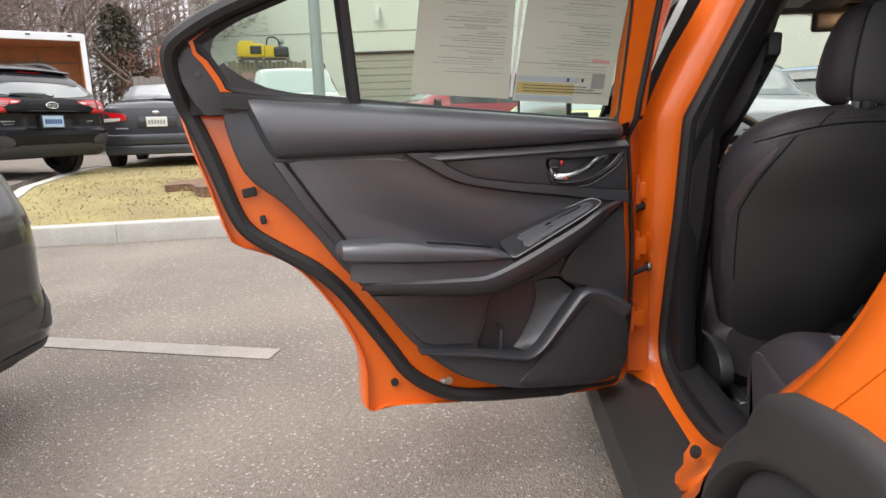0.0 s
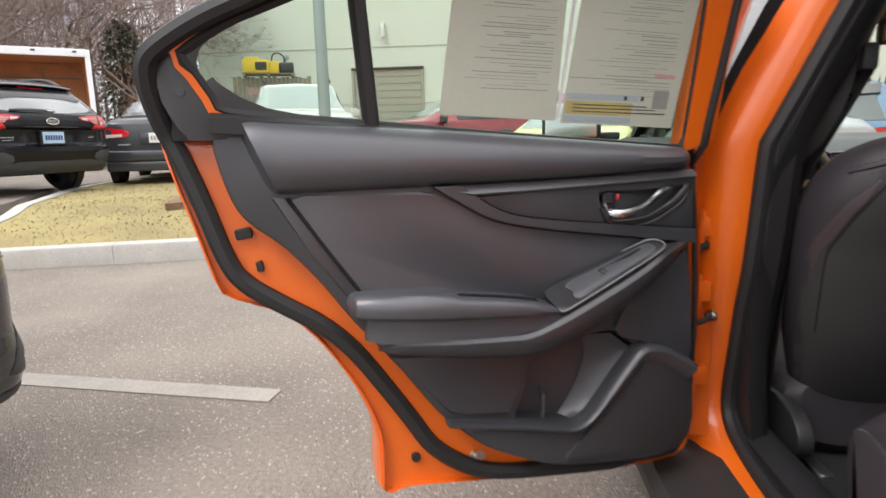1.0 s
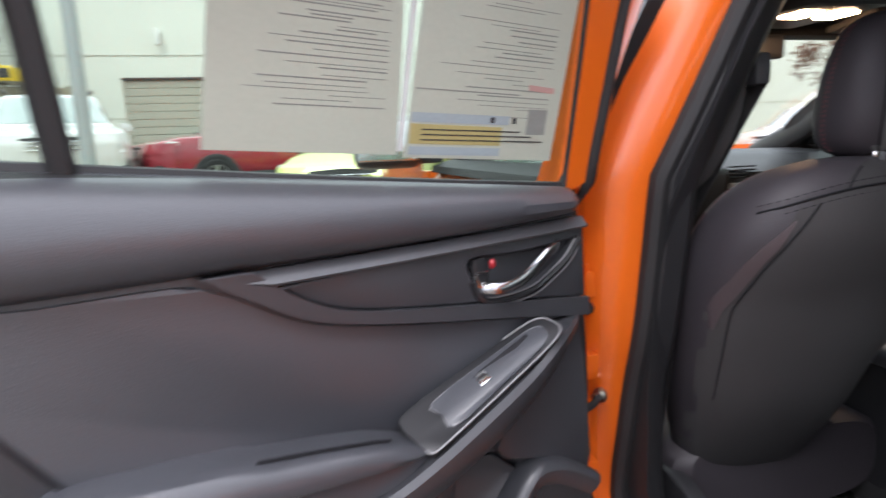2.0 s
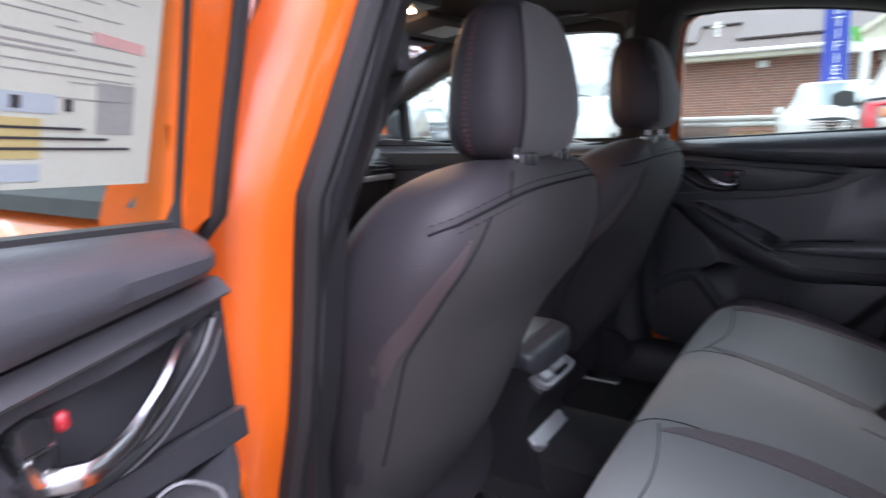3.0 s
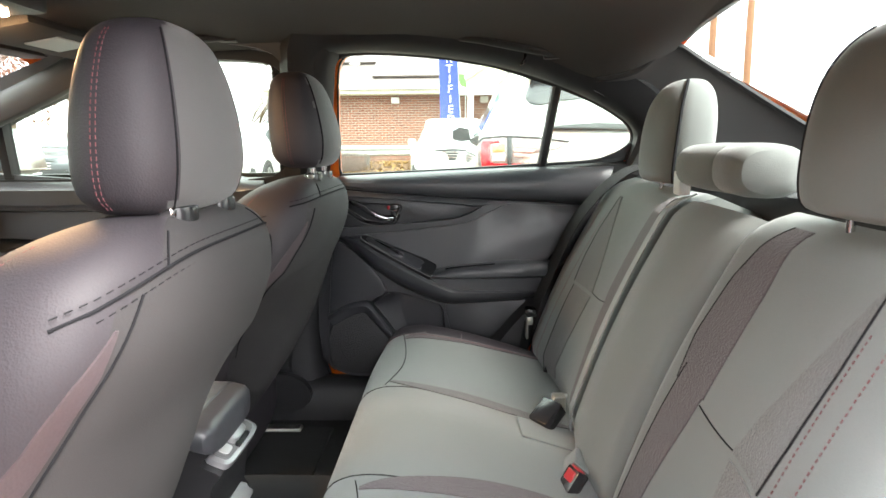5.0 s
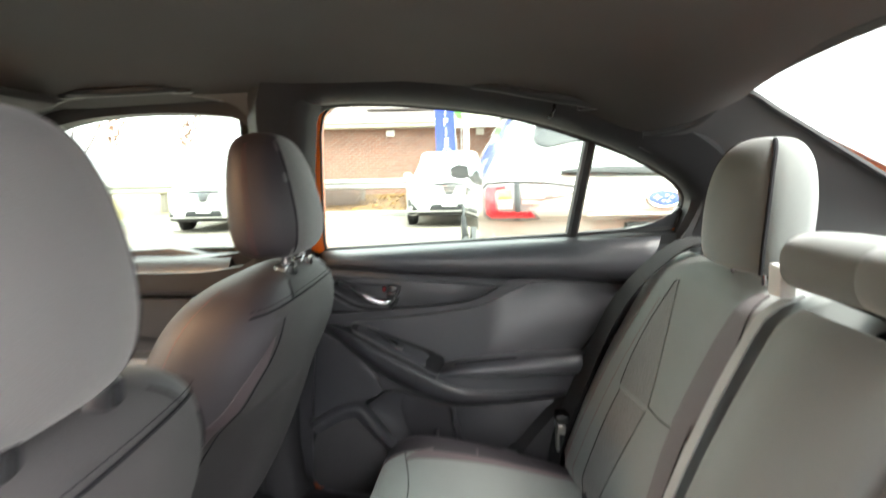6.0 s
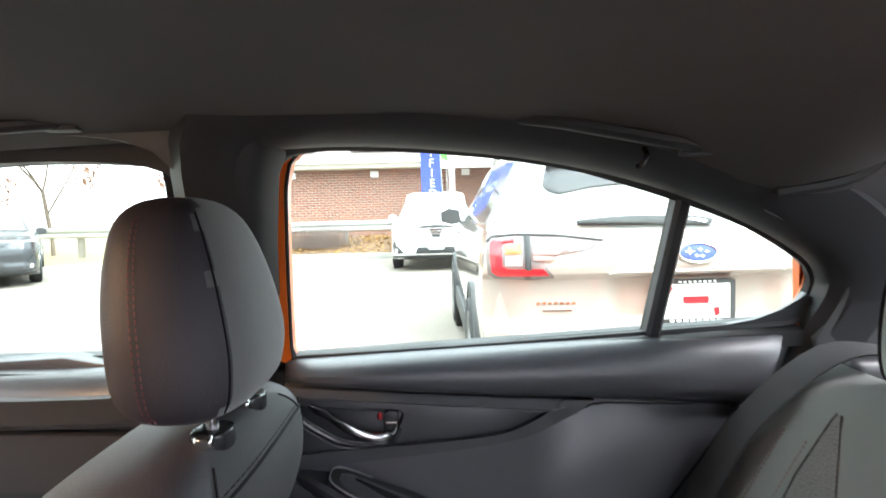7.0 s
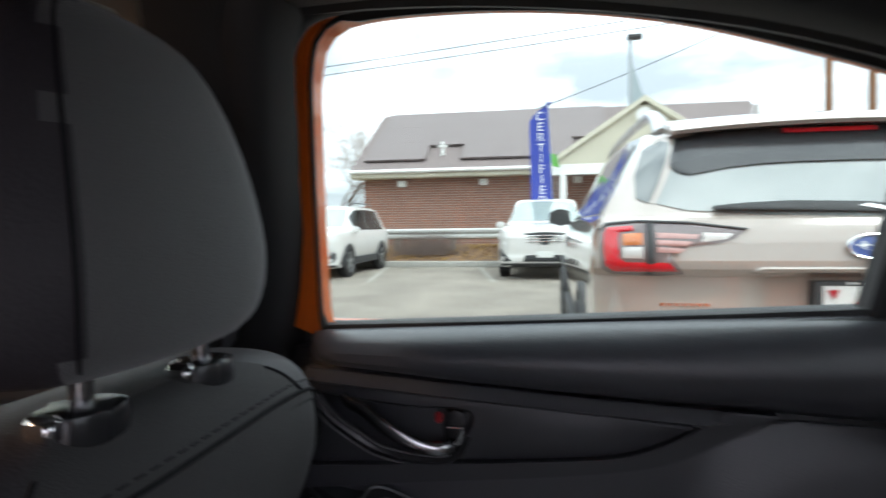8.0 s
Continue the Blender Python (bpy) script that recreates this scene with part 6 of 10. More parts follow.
def front_seat(cx, group, drop=0.0, lean=0.0, fore=0.0):
    m = Matrix.Translation((cx, 0, 0))
    seat = thing("front_seat", "charcoal front seat with red stitched leatherette sides and grey cloth back", "car seat", group, m)
    back = dense(BACK_ROWS, 5)
    out = math.copysign(1, cx)

    def flank(a, z):
        """The back is fuller towards the door and tapers to its foot on the inner side."""
        return 1.13 if a * out > 0 else float(np.interp(z, (0.34, 0.42, 0.54, 0.62, 0.67, 0.72, 0.76), (0.55, 0.56, 0.64, 0.72, 0.80, 0.92, 1.0)))

    def tuck(f, z):
        """How much of the depth behind is left towards the inner edge, which is drawn forward below the shoulder."""
        return 1.0 if f * out > 0 else 1.0 - 0.95 * abs(f) * float(np.interp(z, (0.34, 0.60, 0.68, 0.78), (1.0, 1.0, 0.62, 0.0)))

    rings = []
    for (z, w, y, d), ring in zip(back, rows_loft(back, 64, 2.9)):
        rings.append([(a * flank(a, c), y + (b - y) * (tuck(a / w, z) if b < y else 1.0), c) for a, b, c in ring])

    def behind(c, lim=0.55):
        r = min(back, key=lambda q: abs(q[0] - c.z))
        return (c.y - r[2]) < -lim * r[3] and abs(c.x) < r[1] * flank(c.x, c.z) * 0.66

    def yoke_z(f):
        """Height of the seam across the upper back at f of the half width; it falls towards the door."""
        return 0.936 - (0.046 if f * out > 0 else 0.020) * abs(f) ** 4.0

    def dart_f(z):
        """Where the side leatherette ends on the back, as a share of the half width."""
        return float(np.interp(z, (0.40, 0.74, 0.82, 0.88, 0.93), (0.985, 0.975, 0.91, 0.84, 0.80)))

    def lower(c):
        r = min(back, key=lambda q: abs(q[0] - c.z))
        f = c.x / (r[1] * flank(c.x, c.z))
        return (c.y - r[2]) < -0.02 * r[3] and abs(f) < dart_f(c.z) and c.z < yoke_z(f)

    part("backrest_cover", split_loft(rings, lambda c: not lower(c) and not behind(c)), LEATHERETTE, seat, "plum-black leatherette shoulders of the backrest")
    part("yoke_panel", split_loft(rings, lambda c: behind(c) and not lower(c)), FABRIC_BROWN, seat, "charcoal cloth panel at the top of the backrest")
    part("backrest_rear_panel", split_loft(rings, lower), FABRIC_BROWN, seat, "dark cloth panel on the back of the backrest")

    def on_back(f, v, lift):
        """A place on the back face: f from -1 to 1 across, v the height."""
        r = [float(np.interp(v, [q[0] for q in back], [q[k] for q in back])) for k in range(4)]
        c = max(-1, min(1, f))
        y = -r[3] * (max(0, 1 - abs(c) ** 2.9)) ** (1 / 2.9) * tuck(c, v)
        return Vector((c * r[1] * flank(c, v), r[2] + y - lift, v))

    # yoke seam across the upper back and the two seams down the back
    yoke = [on_back(f, yoke_z(f), 0.0015) for f in np.linspace(-0.97, 0.97, 30)]
    for name, pts in (("yoke_seam", yoke),):
        bm = bmesh.new()
        tube(bm, pts, 0.0018, 6)
        part(name, bm, SEAM, seat)
    for dz in (0.010, -0.010):
        bm = bmesh.new()
        stitches(bm, [p + Vector((0, -0.0015, dz)) for p in yoke], 0.007, 0.005, 0.0007)
        part("yoke_stitching", bm, SEAM, seat)
    # smooth dart panels on the back, narrow at the top and widening downwards, lightened for sheen
    for sx in (-1, 1):
        bm = bmesh.new()
        patch(bm, lambda u, v, h: on_back(sx * (dart_f(0.70 + 0.185 * v) - 0.014 + (u - 0.5) * 0.060 * min(1.0, 4 * (1.04 - v), 0.15 + 2.5 * v)), 0.70 + 0.185 * v, h), 4, 24, 0.0022, 0.006)
        part("dart_panel", bm, DART, seat, "plum perforated dart panel, lightened for its sheen")
        bm = bmesh.new()
        tube(bm, [on_back(sx * (dart_f(v) - 0.062), v, 0.0016) for v in np.linspace(0.56, 0.91, 30)], 0.0014, 6)
        part("dart_seam", bm, SEAM, seat)
    # head restraint
    rest = dense([(z - drop, w, y + fore - lean * max(0.0, z - 1.03), d) for z, w, y, d in REST_ROWS], 3)
    rr = rows_loft(rest, 36, 2.7)

    def rear(c):
        r = min(rest, key=lambda q: abs(q[0] - c.z))
        return c.y < r[2] + -0.80 * r[3]

    hr = part("head_restraint", split_loft(rr, lambda c: not rear(c)), LEATHERETTE, seat, "leatherette head restraint with red stitching")
    part("rear_cover", split_loft(rr, rear), FABRIC_SEAT, hr, "cloth rear of the head restraint")
    for sx in (-1, 1):
        def edge(f, k=1.0):
            out = []
            for v in np.linspace(1.003 - drop, 1.196 - drop, 24):
                r = [float(np.interp(v, [q[0] for q in rest], [q[j] for q in rest])) for j in range(4)]
                c = f
                out.append(Vector((sx * (r[1] * (max(0, 1 - abs(c) ** 2.7)) ** (1 / 2.7) + 0.001), r[2] + c * r[3], v)))
            return out
        bm = bmesh.new()
        tube(bm, edge(-0.80), 0.0012, 5)
        part("cover_seam", bm, SEAM, hr)
        for f in (0.12, 0.20):
            bm = bmesh.new()
            stitches(bm, edge(f))
            part("red_stitching", bm, STITCH, hr)
        bm = bmesh.new()
        pts = []
        for v in np.linspace(0.45, 0.955, 34):
            r = [float(np.interp(v, [q[0] for q in back], [q[j] for q in back])) for j in range(4)]
            c = 0.42
            pts.append(Vector((sx * (r[1] * flank(sx, v) * (1 - abs(c) ** 2.9) ** (1 / 2.9) + 0.001), r[2] + c * r[3], v)))
        stitches(bm, pts)
        part("side_stitching", bm, STITCH, seat)
    # the seams where the cloth yoke meets the leatherette on each side
    for sx in (-1, 1):
        bm = bmesh.new()
        tube(bm, [on_back(sx * 0.64, v, 0.0008) for v in np.linspace(yoke_z(sx * 0.64), 0.958, 12)], 0.0014, 6)
        part("panel_seam", bm, SEAM, seat)
    for px in (-0.058, 0.058):
        bm = bmesh.new()
        tube(bm, [(px, -0.108, 0.945), (px, -0.108, 1.012)], 0.0065, 12)
        part("restraint_post", bm, HANDLE, seat, "chrome head restraint post")
        bm = bmesh.new()
        prism(bm, [(px + a, -0.108 + b) for a, b in superring(0.027, 0.020, 24, 2.4)], lambda p, d: (p[0], p[1], d), 0.955, 0.979, 0.005, 2)
        gd = part("post_guide", bm, TRIM_GLOSS, seat, "glossy black post guide")
        bm = bmesh.new()
        box(bm, px - 0.033, px - 0.021, -0.118, -0.100, 0.966, 0.981, 0.003, 1)
        part("guide_button", bm, CHROME, gd)
    # cushion and side shield
    bm = bmesh.new()
    loft(bm, [[(a * k, y, 0.335 + 0.02 * (y - 0.1) + b * (1.0 if b < 0 else 1 + 0.25 * abs(a / 0.26) ** 3)) for a, b in superring(0.262, 0.085, 32, 3.2)]
              for y, k in ((0.10, 0.86), (0.12, 0.97), (0.20, 1.0), (0.35, 1.0), (0.50, 1.0), (0.60, 0.97), (0.65, 0.88))])
    part("cushion", bm, LEATHERETTE, seat, "leatherette seat cushion")
    bm = bmesh.new()
    box(bm, -0.20, 0.20, 0.14, 0.60, 0.215, 0.27, 0.012, 2)
    part("seat_frame", bm, TRIM, seat, "black seat frame")
    for sx in (-1, 1):
        bm = bmesh.new()
        box(bm, sx * 0.19 - 0.018, sx * 0.19 + 0.018, 0.02, 0.66, 0.205, 0.225, 0.004, 1)
        part("seat_rail", bm, STEEL if sx > 0 else TRIM, seat)
    bm = bmesh.new()
    prism(bm, smooth2([(0.0, 0.30), (0.05, 0.36), (0.20, 0.37), (0.58, 0.34), (0.60, 0.26), (0.30, 0.235), (0.06, 0.25)], 3), lambda p, d: (math.copysign(d, cx), p[0], p[1]), 0.235, 0.268, 0.008, 2)
    part("side_shield", bm, TRIM_DARK, seat, "black plastic side shield")
    return seat


front_seat(-0.365, "front seats", 0.024, 0.11, 0.014)
front_seat(0.372, "front seats").location.y = 0.020

# ---- rear bench
bench = thing("rear_bench", "grey cloth rear bench with dark woven inserts and three head restraints", "rear seat")
CUSH = [Vector(q) for q in ((-0.255, 0.215, 0), (-0.215, 0.290, 0), (-0.192, 0.400, 0), (-0.198, 0.460, 0), (-0.228, 0.497, 0), (-0.295, 0.508, 0), (-0.43, 0.486, 0), (-0.55, 0.452, 0), (-0.66, 0.418, 0), (-0.74, 0.395, 0))]
CUSH = catmull(CUSH, 4)


def gauss(x, c, w):
    return math.exp(-((x - c) / w) ** 2)


def cushion(x, v, h):
    """The bench's seating face: x across, v from the front's foot to the back."""
    q = curve_at(CUSH, v)
    up_part = min(1, max(0, (v - 0.38) / 0.2))
    c = 0.020 * gauss(x, 0, 0.13) - 0.012 * (gauss(x, 0.36, 0.15) + gauss(x, -0.36, 0.15)) + 0.020 * (gauss(x, 0.60, 0.10) + gauss(x, -0.60, 0.10))
    end = max(0, abs(x) - 0.585) / 0.075
    drop = 0.075 * min(1.4, end) ** 2.5
    bow = -0.045 * (max(0, abs(x) - 0.30) / 0.35) ** 2 * (1 - min(1, v / 0.75))
    return Vector((x, q.x + bow - (h * 0.9 if v < 0.4 else 0.12 * h) * -1.0, q.y + c * up_part - drop * (0.3 + 0.7 * up_part) + (h if v >= 0.4 else 0.25 * h)))


bm = bmesh.new()
patch(bm, lambda u, v, h: cushion(-0.66 + 1.32 * u, v, h), 66, 36, 0.0, 0.11)
part("cushion", bm, FABRIC, bench, "grey cloth bench cushion")
for sx in (-1, 1):
    bm = bmesh.new()
    rings = []
    for x, k in ((0.56, 0.0), (0.655, -0.003), (0.662, -0.002), (0.668, 0.008)):
        ring = []
        for v in np.linspace(0.0, 1.0, 36):
            q = cushion(sx * min(x, 0.655), v, -0.004 - k)
            ring.append((sx * x, q.y, q.z))
        ring += [(sx * x, -0.74, 0.21), (sx * x, -0.27, 0.21)]
        rings.append(ring)
    loft(bm, rings)
    part("cushion_side", bm, LEATHERETTE, bench, "dark leatherette end of the cushion")
    # dark overlay puts the shade on the bench's outer bolsters into colour
    bm = bmesh.new()
    patch(bm, lambda u, v, h: cushion(sx * (0.655 - (0.085 + 0.03 * math.sin(math.pi * v)) * u), 0.02 + 0.90 * v, h), 8, 30, 0.0025, 0.006)
    part("bolster_shade", bm, LEATHERETTE, bench, "dark leatherette overlay for the shaded bolster of the cushion")
    bm = bmesh.new()
    stitches(bm, [cushion(sx * (0.560 - 0.03 * math.sin(math.pi * v)), 0.02 + 0.90 * v, 0.003) for v in np.linspace(0.02, 0.98, 50)])
    part("red_stitching", bm, STITCH, bench)


def strip_patch(bm, fn, left, right, n, k, lift):
    """A patch between two curves in the surface's own coordinates."""
    patch(bm, lambda u, v, h: fn(*(left(v) + (right(v) - left(v)) * u), h), k, n, lift, lift + 0.003)


for sx in (-1, 1):
    # curved woven inserts at the sides of each seat
    for off, w in ((0.175, 0.055), (-0.16, 0.05)):
        bm = bmesh.new()
        strip_patch(bm, cushion,
                    lambda v: Vector((sx * (0.36 + off + math.copysign(0.05, off) * (v - 0.5)), 0.52 + 0.42 * v)),
                    lambda v: Vector((sx * (0.36 + off + math.copysign(0.05, off) * (v - 0.5) + math.copysign(w, off) * math.sin(math.pi * min(1, v * 0.97 + 0.03)) ** 0.8), 0.52 + 0.42 * v)), 20, 5, 0.0022)
        part("woven_insert", bm, FABRIC_DARK, bench, "dark woven cushion insert")
    bm = bmesh.new()
    tube(bm, [cushion(sx * (0.165 + 0.02 * math.sin(3 * t)), 0.10 + 0.88 * t, 0.0002) for t in np.linspace(0, 1, 26)], 0.0014, 6)
    part("cushion_seam", bm, SEAM, bench)
    bm = bmesh.new()
    tube(bm, [cushion(sx * x, 0.545 - 0.05 * ((x - 0.38) / 0.2) ** 2, 0.0002) for x in np.linspace(0.20, 0.56, 20)], 0.0013, 6)
    part("front_seam", bm, SEAM, bench)
bm = bmesh.new()
patch(bm, lambda u, v, h: cushion(0.02 + 0.12 * u, 0.78 + 0.16 * v, h), 6, 6, 0.004, 0.008)
part("buckle_flap", bm, FABRIC, bench, "cloth flap over the buckle pocket")

LOW_B, TOP_B = Vector((0, -0.665, 0.395)), Vector((0, -0.890, 0.945))
DIR_B = (TOP_B - LOW_B).normalized()
NOR_B = Vector((0, DIR_B.z, -DIR_B.y))


def back_face(x, s, h):
    """The backrest's face: x across, s from its foot to its top."""
    c = 0.030 * gauss(abs(x), 0.0, 0.12) - 0.010 * gauss(abs(x), 0.36, 0.12) + 0.050 * gauss(abs(x), 0.60, 0.11) * (1 - 0.5 * s)
    roll = -0.075 * max(0, s - 0.86) ** 2 / 0.0196 - 0.03 * max(0, 0.10 - s) * 10
    lumbar = 0.018 * math.sin(math.pi * min(1, s * 1.1))
    return Vector((x, 0, 0)) + LOW_B + DIR_B * (0.617 * s) + NOR_B * (c + lumbar + roll * 0.9 + h)


def back_piece(x0, x1, s1, name, mat, label):
    bm = bmesh.new()
    def fn(u, v, h):
        x = x0 + (x1 - x0) * u
        e = min(1, min(u, 1 - u) * (x1 - x0) / 0.025)
        return back_face(x, s1 * v, h - 0.020 * (1 - e) ** 2)
    patch(bm, fn, 36, 30, 0.0, 0.11)
    return part(name, bm, mat, bench, label)


back_piece(-0.66, -0.152, 0.985, "backrest", FABRIC, "grey cloth outer backrest")
back_piece(-0.148, 0.148, 0.94, "centre_backrest", FABRIC, "grey cloth centre backrest with armrest")
back_piece(0.152, 0.66, 0.985, "backrest", FABRIC, "grey cloth outer backrest")

for sx in (-1, 1):
    # leaf-shaped woven inserts on both sides of the smooth middle panel: heights, inner and outer edge
    for hs, le, ri in (((0.50, 0.62, 0.78, 0.94), (0.206, 0.194, 0.203, 0.238), (0.288, 0.290, 0.290, 0.278)),
                       ((0.07, 0.25, 0.42, 0.545), (0.188, 0.196, 0.204, 0.212), (0.238, 0.256, 0.278, 0.288)),
                       ((0.47, 0.58, 0.72, 0.88), (0.402, 0.424, 0.462, 0.508), (0.512, 0.520, 0.522, 0.514)),
                       ((0.05, 0.22, 0.36, 0.455), (0.450, 0.432, 0.414, 0.404), (0.512, 0.512, 0.510, 0.506))):
        bm = bmesh.new()
        strip_patch(bm, back_face,
                    lambda v: Vector((sx * float(np.interp(hs[0] + (hs[3] - hs[0]) * v, hs, le)), hs[0] + (hs[3] - hs[0]) * v)),
                    lambda v: Vector((sx * float(np.interp(hs[0] + (hs[3] - hs[0]) * v, hs, ri)), hs[0] + (hs[3] - hs[0]) * v)), 24, 8, 0.0022)
        part("woven_insert", bm, FABRIC_WOVEN if le[0] > 0.4 else FABRIC_DARK, bench, "woven backrest insert")
        bm = bmesh.new()
        edge_x = le if le[0] < 0.3 else ri
        tube(bm, [back_face(sx * float(np.interp(v, hs, edge_x)), v, 0.002) for v in np.linspace(hs[0], hs[3], 24)], 0.0012, 6)
        part("insert_seam", bm, SEAM, bench)
    bm = bmesh.new()
    tube(bm, [back_face(sx * x, 0.47 + 2.2 * (x - 0.37) ** 2, 0.0002) for x in np.linspace(0.286, 0.402, 14)], 0.0013, 6)
    part("centre_seam", bm, SEAM, bench)
    # red stitching down the bolster
    for x in (0.552, 0.592):
        bm = bmesh.new()
        stitches(bm, [back_face(sx * (x - 0.02 * v), 0.06 + 0.74 * v, 0.001) for v in np.linspace(0, 1, 40)])
        part("red_stitching", bm, STITCH, bench)

BENCH_REST = [(0.952, 0.108, -0.935, 0.045), (0.962, 0.126, -0.936, 0.058), (1.00, 0.134, -0.938, 0.064), (1.07, 0.134, -0.944, 0.064), (1.125, 0.122, -0.950, 0.058), (1.160, 0.100, -0.956, 0.046), (1.180, 0.066, -0.960, 0.030), (1.186, 0.03, -0.961, 0.014)]
for cx in (-0.372, 0.372):
    rr = [[(a + cx, b, c) for a, b, c in ring] for ring in rows_loft(dense(BENCH_REST, 3), 36, 2.8)]
    bm = bmesh.new()
    loft(bm, rr)
    hr = part("head_restraint", bm, FABRIC, bench, "grey cloth rear head restraint")
    for sx in (-1, 1):
        bm = bmesh.new()
        pts = [(cx + sx * (w * 0.90 + 0.001), y + d * 0.62, z) for z, w, y, d in dense(BENCH_REST, 4)[2:-4]]
        tube(bm, pts, 0.004, 6)
        part("restraint_seam", bm, SEAM, hr)
        bm = bmesh.new()
        tube(bm, [(cx + sx * 0.06, -0.935, 0.90), (cx + sx * 0.06, -0.935, 0.965)], 0.006, 10)
        part("restraint_post", bm, CHROME, hr)
bm = bmesh.new()
loft(bm, [[(x, -0.930 + b * k + 0.015 * (x / 0.14) ** 2, 0.985 + 0.045 * k * a / 0.05 + 0.012) for a, b in superring(0.05, 0.062, 24, 2.6)]
          for x, k in ((-0.150, 0.35), (-0.142, 0.75), (-0.125, 0.95), (-0.08, 1.0), (-0.03, 1.0), (-0.022, 0.94), (-0.014, 1.0), (0.08, 1.0), (0.125, 0.95), (0.142, 0.75), (0.150, 0.35))])
part("centre_head_restraint", bm, FABRIC, bench, "low grey cloth centre head restraint")

# belts and buckles of the bench
rear_belt = thing("rear_seat_belt", "grey rear seat belt with black tongue hanging by the bolster", "seat belt", "rear seat belts")
bm = bmesh.new()
ribbon(bm, catmull([(0.555, -0.98, 0.975), (0.585, -0.885, 0.965), (0.612, -0.765, 0.84), (0.628, -0.685, 0.66), (0.640, -0.635, 0.52), (0.640, -0.615, 0.42)], 5), 0.050, 0.0025, (1, 0.35, 0.1))
part("webbing", bm, BELT_BLACK, rear_belt)
bm = bmesh.new()
box(bm, 0.606, 0.656, -0.642, -0.622, 0.52, 0.545, 0.006, 2)
box(bm, 0.618, 0.642, -0.630, -0.622, 0.475, 0.52, 0.002, 1)
part("belt_tongue", bm, STEEL, rear_belt)
bm = bmesh.new()
box(bm, 0.608, 0.654, -0.652, -0.620, 0.543, 0.568, 0.007, 2)
part("tongue_grip", bm, TRIM_GLOSS, rear_belt)

lb = thing("rear_seat_belt", "grey rear seat belt beside the open door", "seat belt", "rear seat belts")
bm = bmesh.new()
ribbon(bm, catmull([(-0.560, -1.00, 0.975), (-0.580, -0.945, 0.965), (-0.625, -0.86, 0.84), (-0.655, -0.76, 0.64), (-0.66, -0.71, 0.50), (-0.655, -0.685, 0.42)], 5), 0.047, 0.0025, (1, -0.35, 0.1))
part("webbing", bm, BELT, lb)

cb = thing("centre_seat_belt", "pale grey centre belt running down the backrest joint", "seat belt", "rear seat belts")
bm = bmesh.new()
ribbon(bm, [back_face(0.172 - 0.02 * (1 - t), 0.03 + 0.94 * t, 0.010) for t in np.linspace(0, 1, 22)], 0.026, 0.003, (1, 0, 0))
part("webbing", bm, BELT_PALE, cb, "pale grey belt webbing")
bm = bmesh.new()
box(bm, 0.158, 0.196, -0.905, -0.880, 0.935, 0.985, 0.005, 2)
part("belt_clip", bm, WHITE_TAB, cb, "white plastic belt clip")
bm = bmesh.new()
box(bm, 0.150, 0.176, -0.660, -0.630, 0.455, 0.500, 0.004, 1)
part("belt_tongue", bm, STEEL, cb)


def buckle(name, c, size, turn, mat, label, button):
    b = thing(name, label, "belt buckle", "bench buckles", Matrix.Translation(c) @ Euler([radians(a) for a in turn]).to_matrix().to_4x4())
    bm = bmesh.new()
    box(bm, -size[0], size[0], -size[1], size[1], -size[2], size[2], 0.005, 2)
    part("buckle_body", bm, mat, b)
    if button:
        bm = bmesh.new()
        box(bm, -size[0] * 0.7, size[0] * 0.7, size[1] - 0.002, size[1] + 0.002, 0.0, size[2] * 0.8, 0.002, 1)
        box(bm, -size[0] * 0.7, size[0] * 0.7, -size[1] * 0.5, size[1] * 0.9, size[2] - 0.002, size[2] + 0.0022, 0.002, 1)
        part("release_button", bm, RED, b, "red release button")


buckle("buckle", (-0.100, -0.628, 0.445), (0.018, 0.013, 0.026), (35, 0, 20), TRIM_GLOSS, "black buckle with a red release button on the bench", True)
buckle("buckle", (-0.045, -0.640, 0.440), (0.030, 0.018, 0.028), (40, 0, -15), FABRIC, "grey cloth covered buckle on the bench", False)
buckle("buckle", (0.140, -0.618, 0.462), (0.026, 0.017, 0.030), (55, 0, 40), TRIM_GLOSS, "black buckle standing on the bench", False)
for x, y, z in ((-0.005, -0.668, 0.428), (0.29, -0.682, 0.440)):
    mk = thing("anchor_button", "small white anchor button in the bench joint", "button", "anchor buttons", Matrix.Translation((x, y, z)))
    bm = bmesh.new()
    disc(bm, (0, 0, 0), (0, 0.7, 0.7), 0.008, 0.006, 14, 0.002)
    part("button", bm, WHITE_TAB, mk)

# centre console between the front seats
console = thing("centre_console", "black centre console with armrest lid and a rear socket panel", "console")
bm = bmesh.new()
prism(bm, smooth2([(0.035, 0.215), (0.024, 0.36), (0.008, 0.45), (-0.010, 0.476), (0.026, 0.496), (0.024, 0.525), (0.30, 0.53), (0.60, 0.50), (1.0, 0.55), (1.05, 0.30), (0.9, 0.21)], 3), lambda p, d: (d, p[0], p[1]), -0.140, 0.056)
part("console_body", bm, TRIM_DARK, console, "black console body")
bm = bmesh.new()
loft(bm, [[(a - 0.042, y, z + b * k) for a, b in superring(0.110 * k, 0.029, 28, 4.5)] for y, z, k in ((-0.004, 0.534, 0.74), (0.002, 0.537, 0.92), (0.012, 0.541, 1.0), (0.034, 0.547, 1.0), (0.036, 0.547, 0.93), (0.039, 0.548, 1.0), (0.30, 0.552, 1.0), (0.33, 0.55, 0.9))])
part("armrest_lid", bm, TRIM_SOFT, console, "dark padded armrest lid")
bm = bmesh.new()
tilt = Matrix.Translation((-0.042, 0.004, 0.491)) @ Matrix.Rotation(radians(-66), 4, "X")
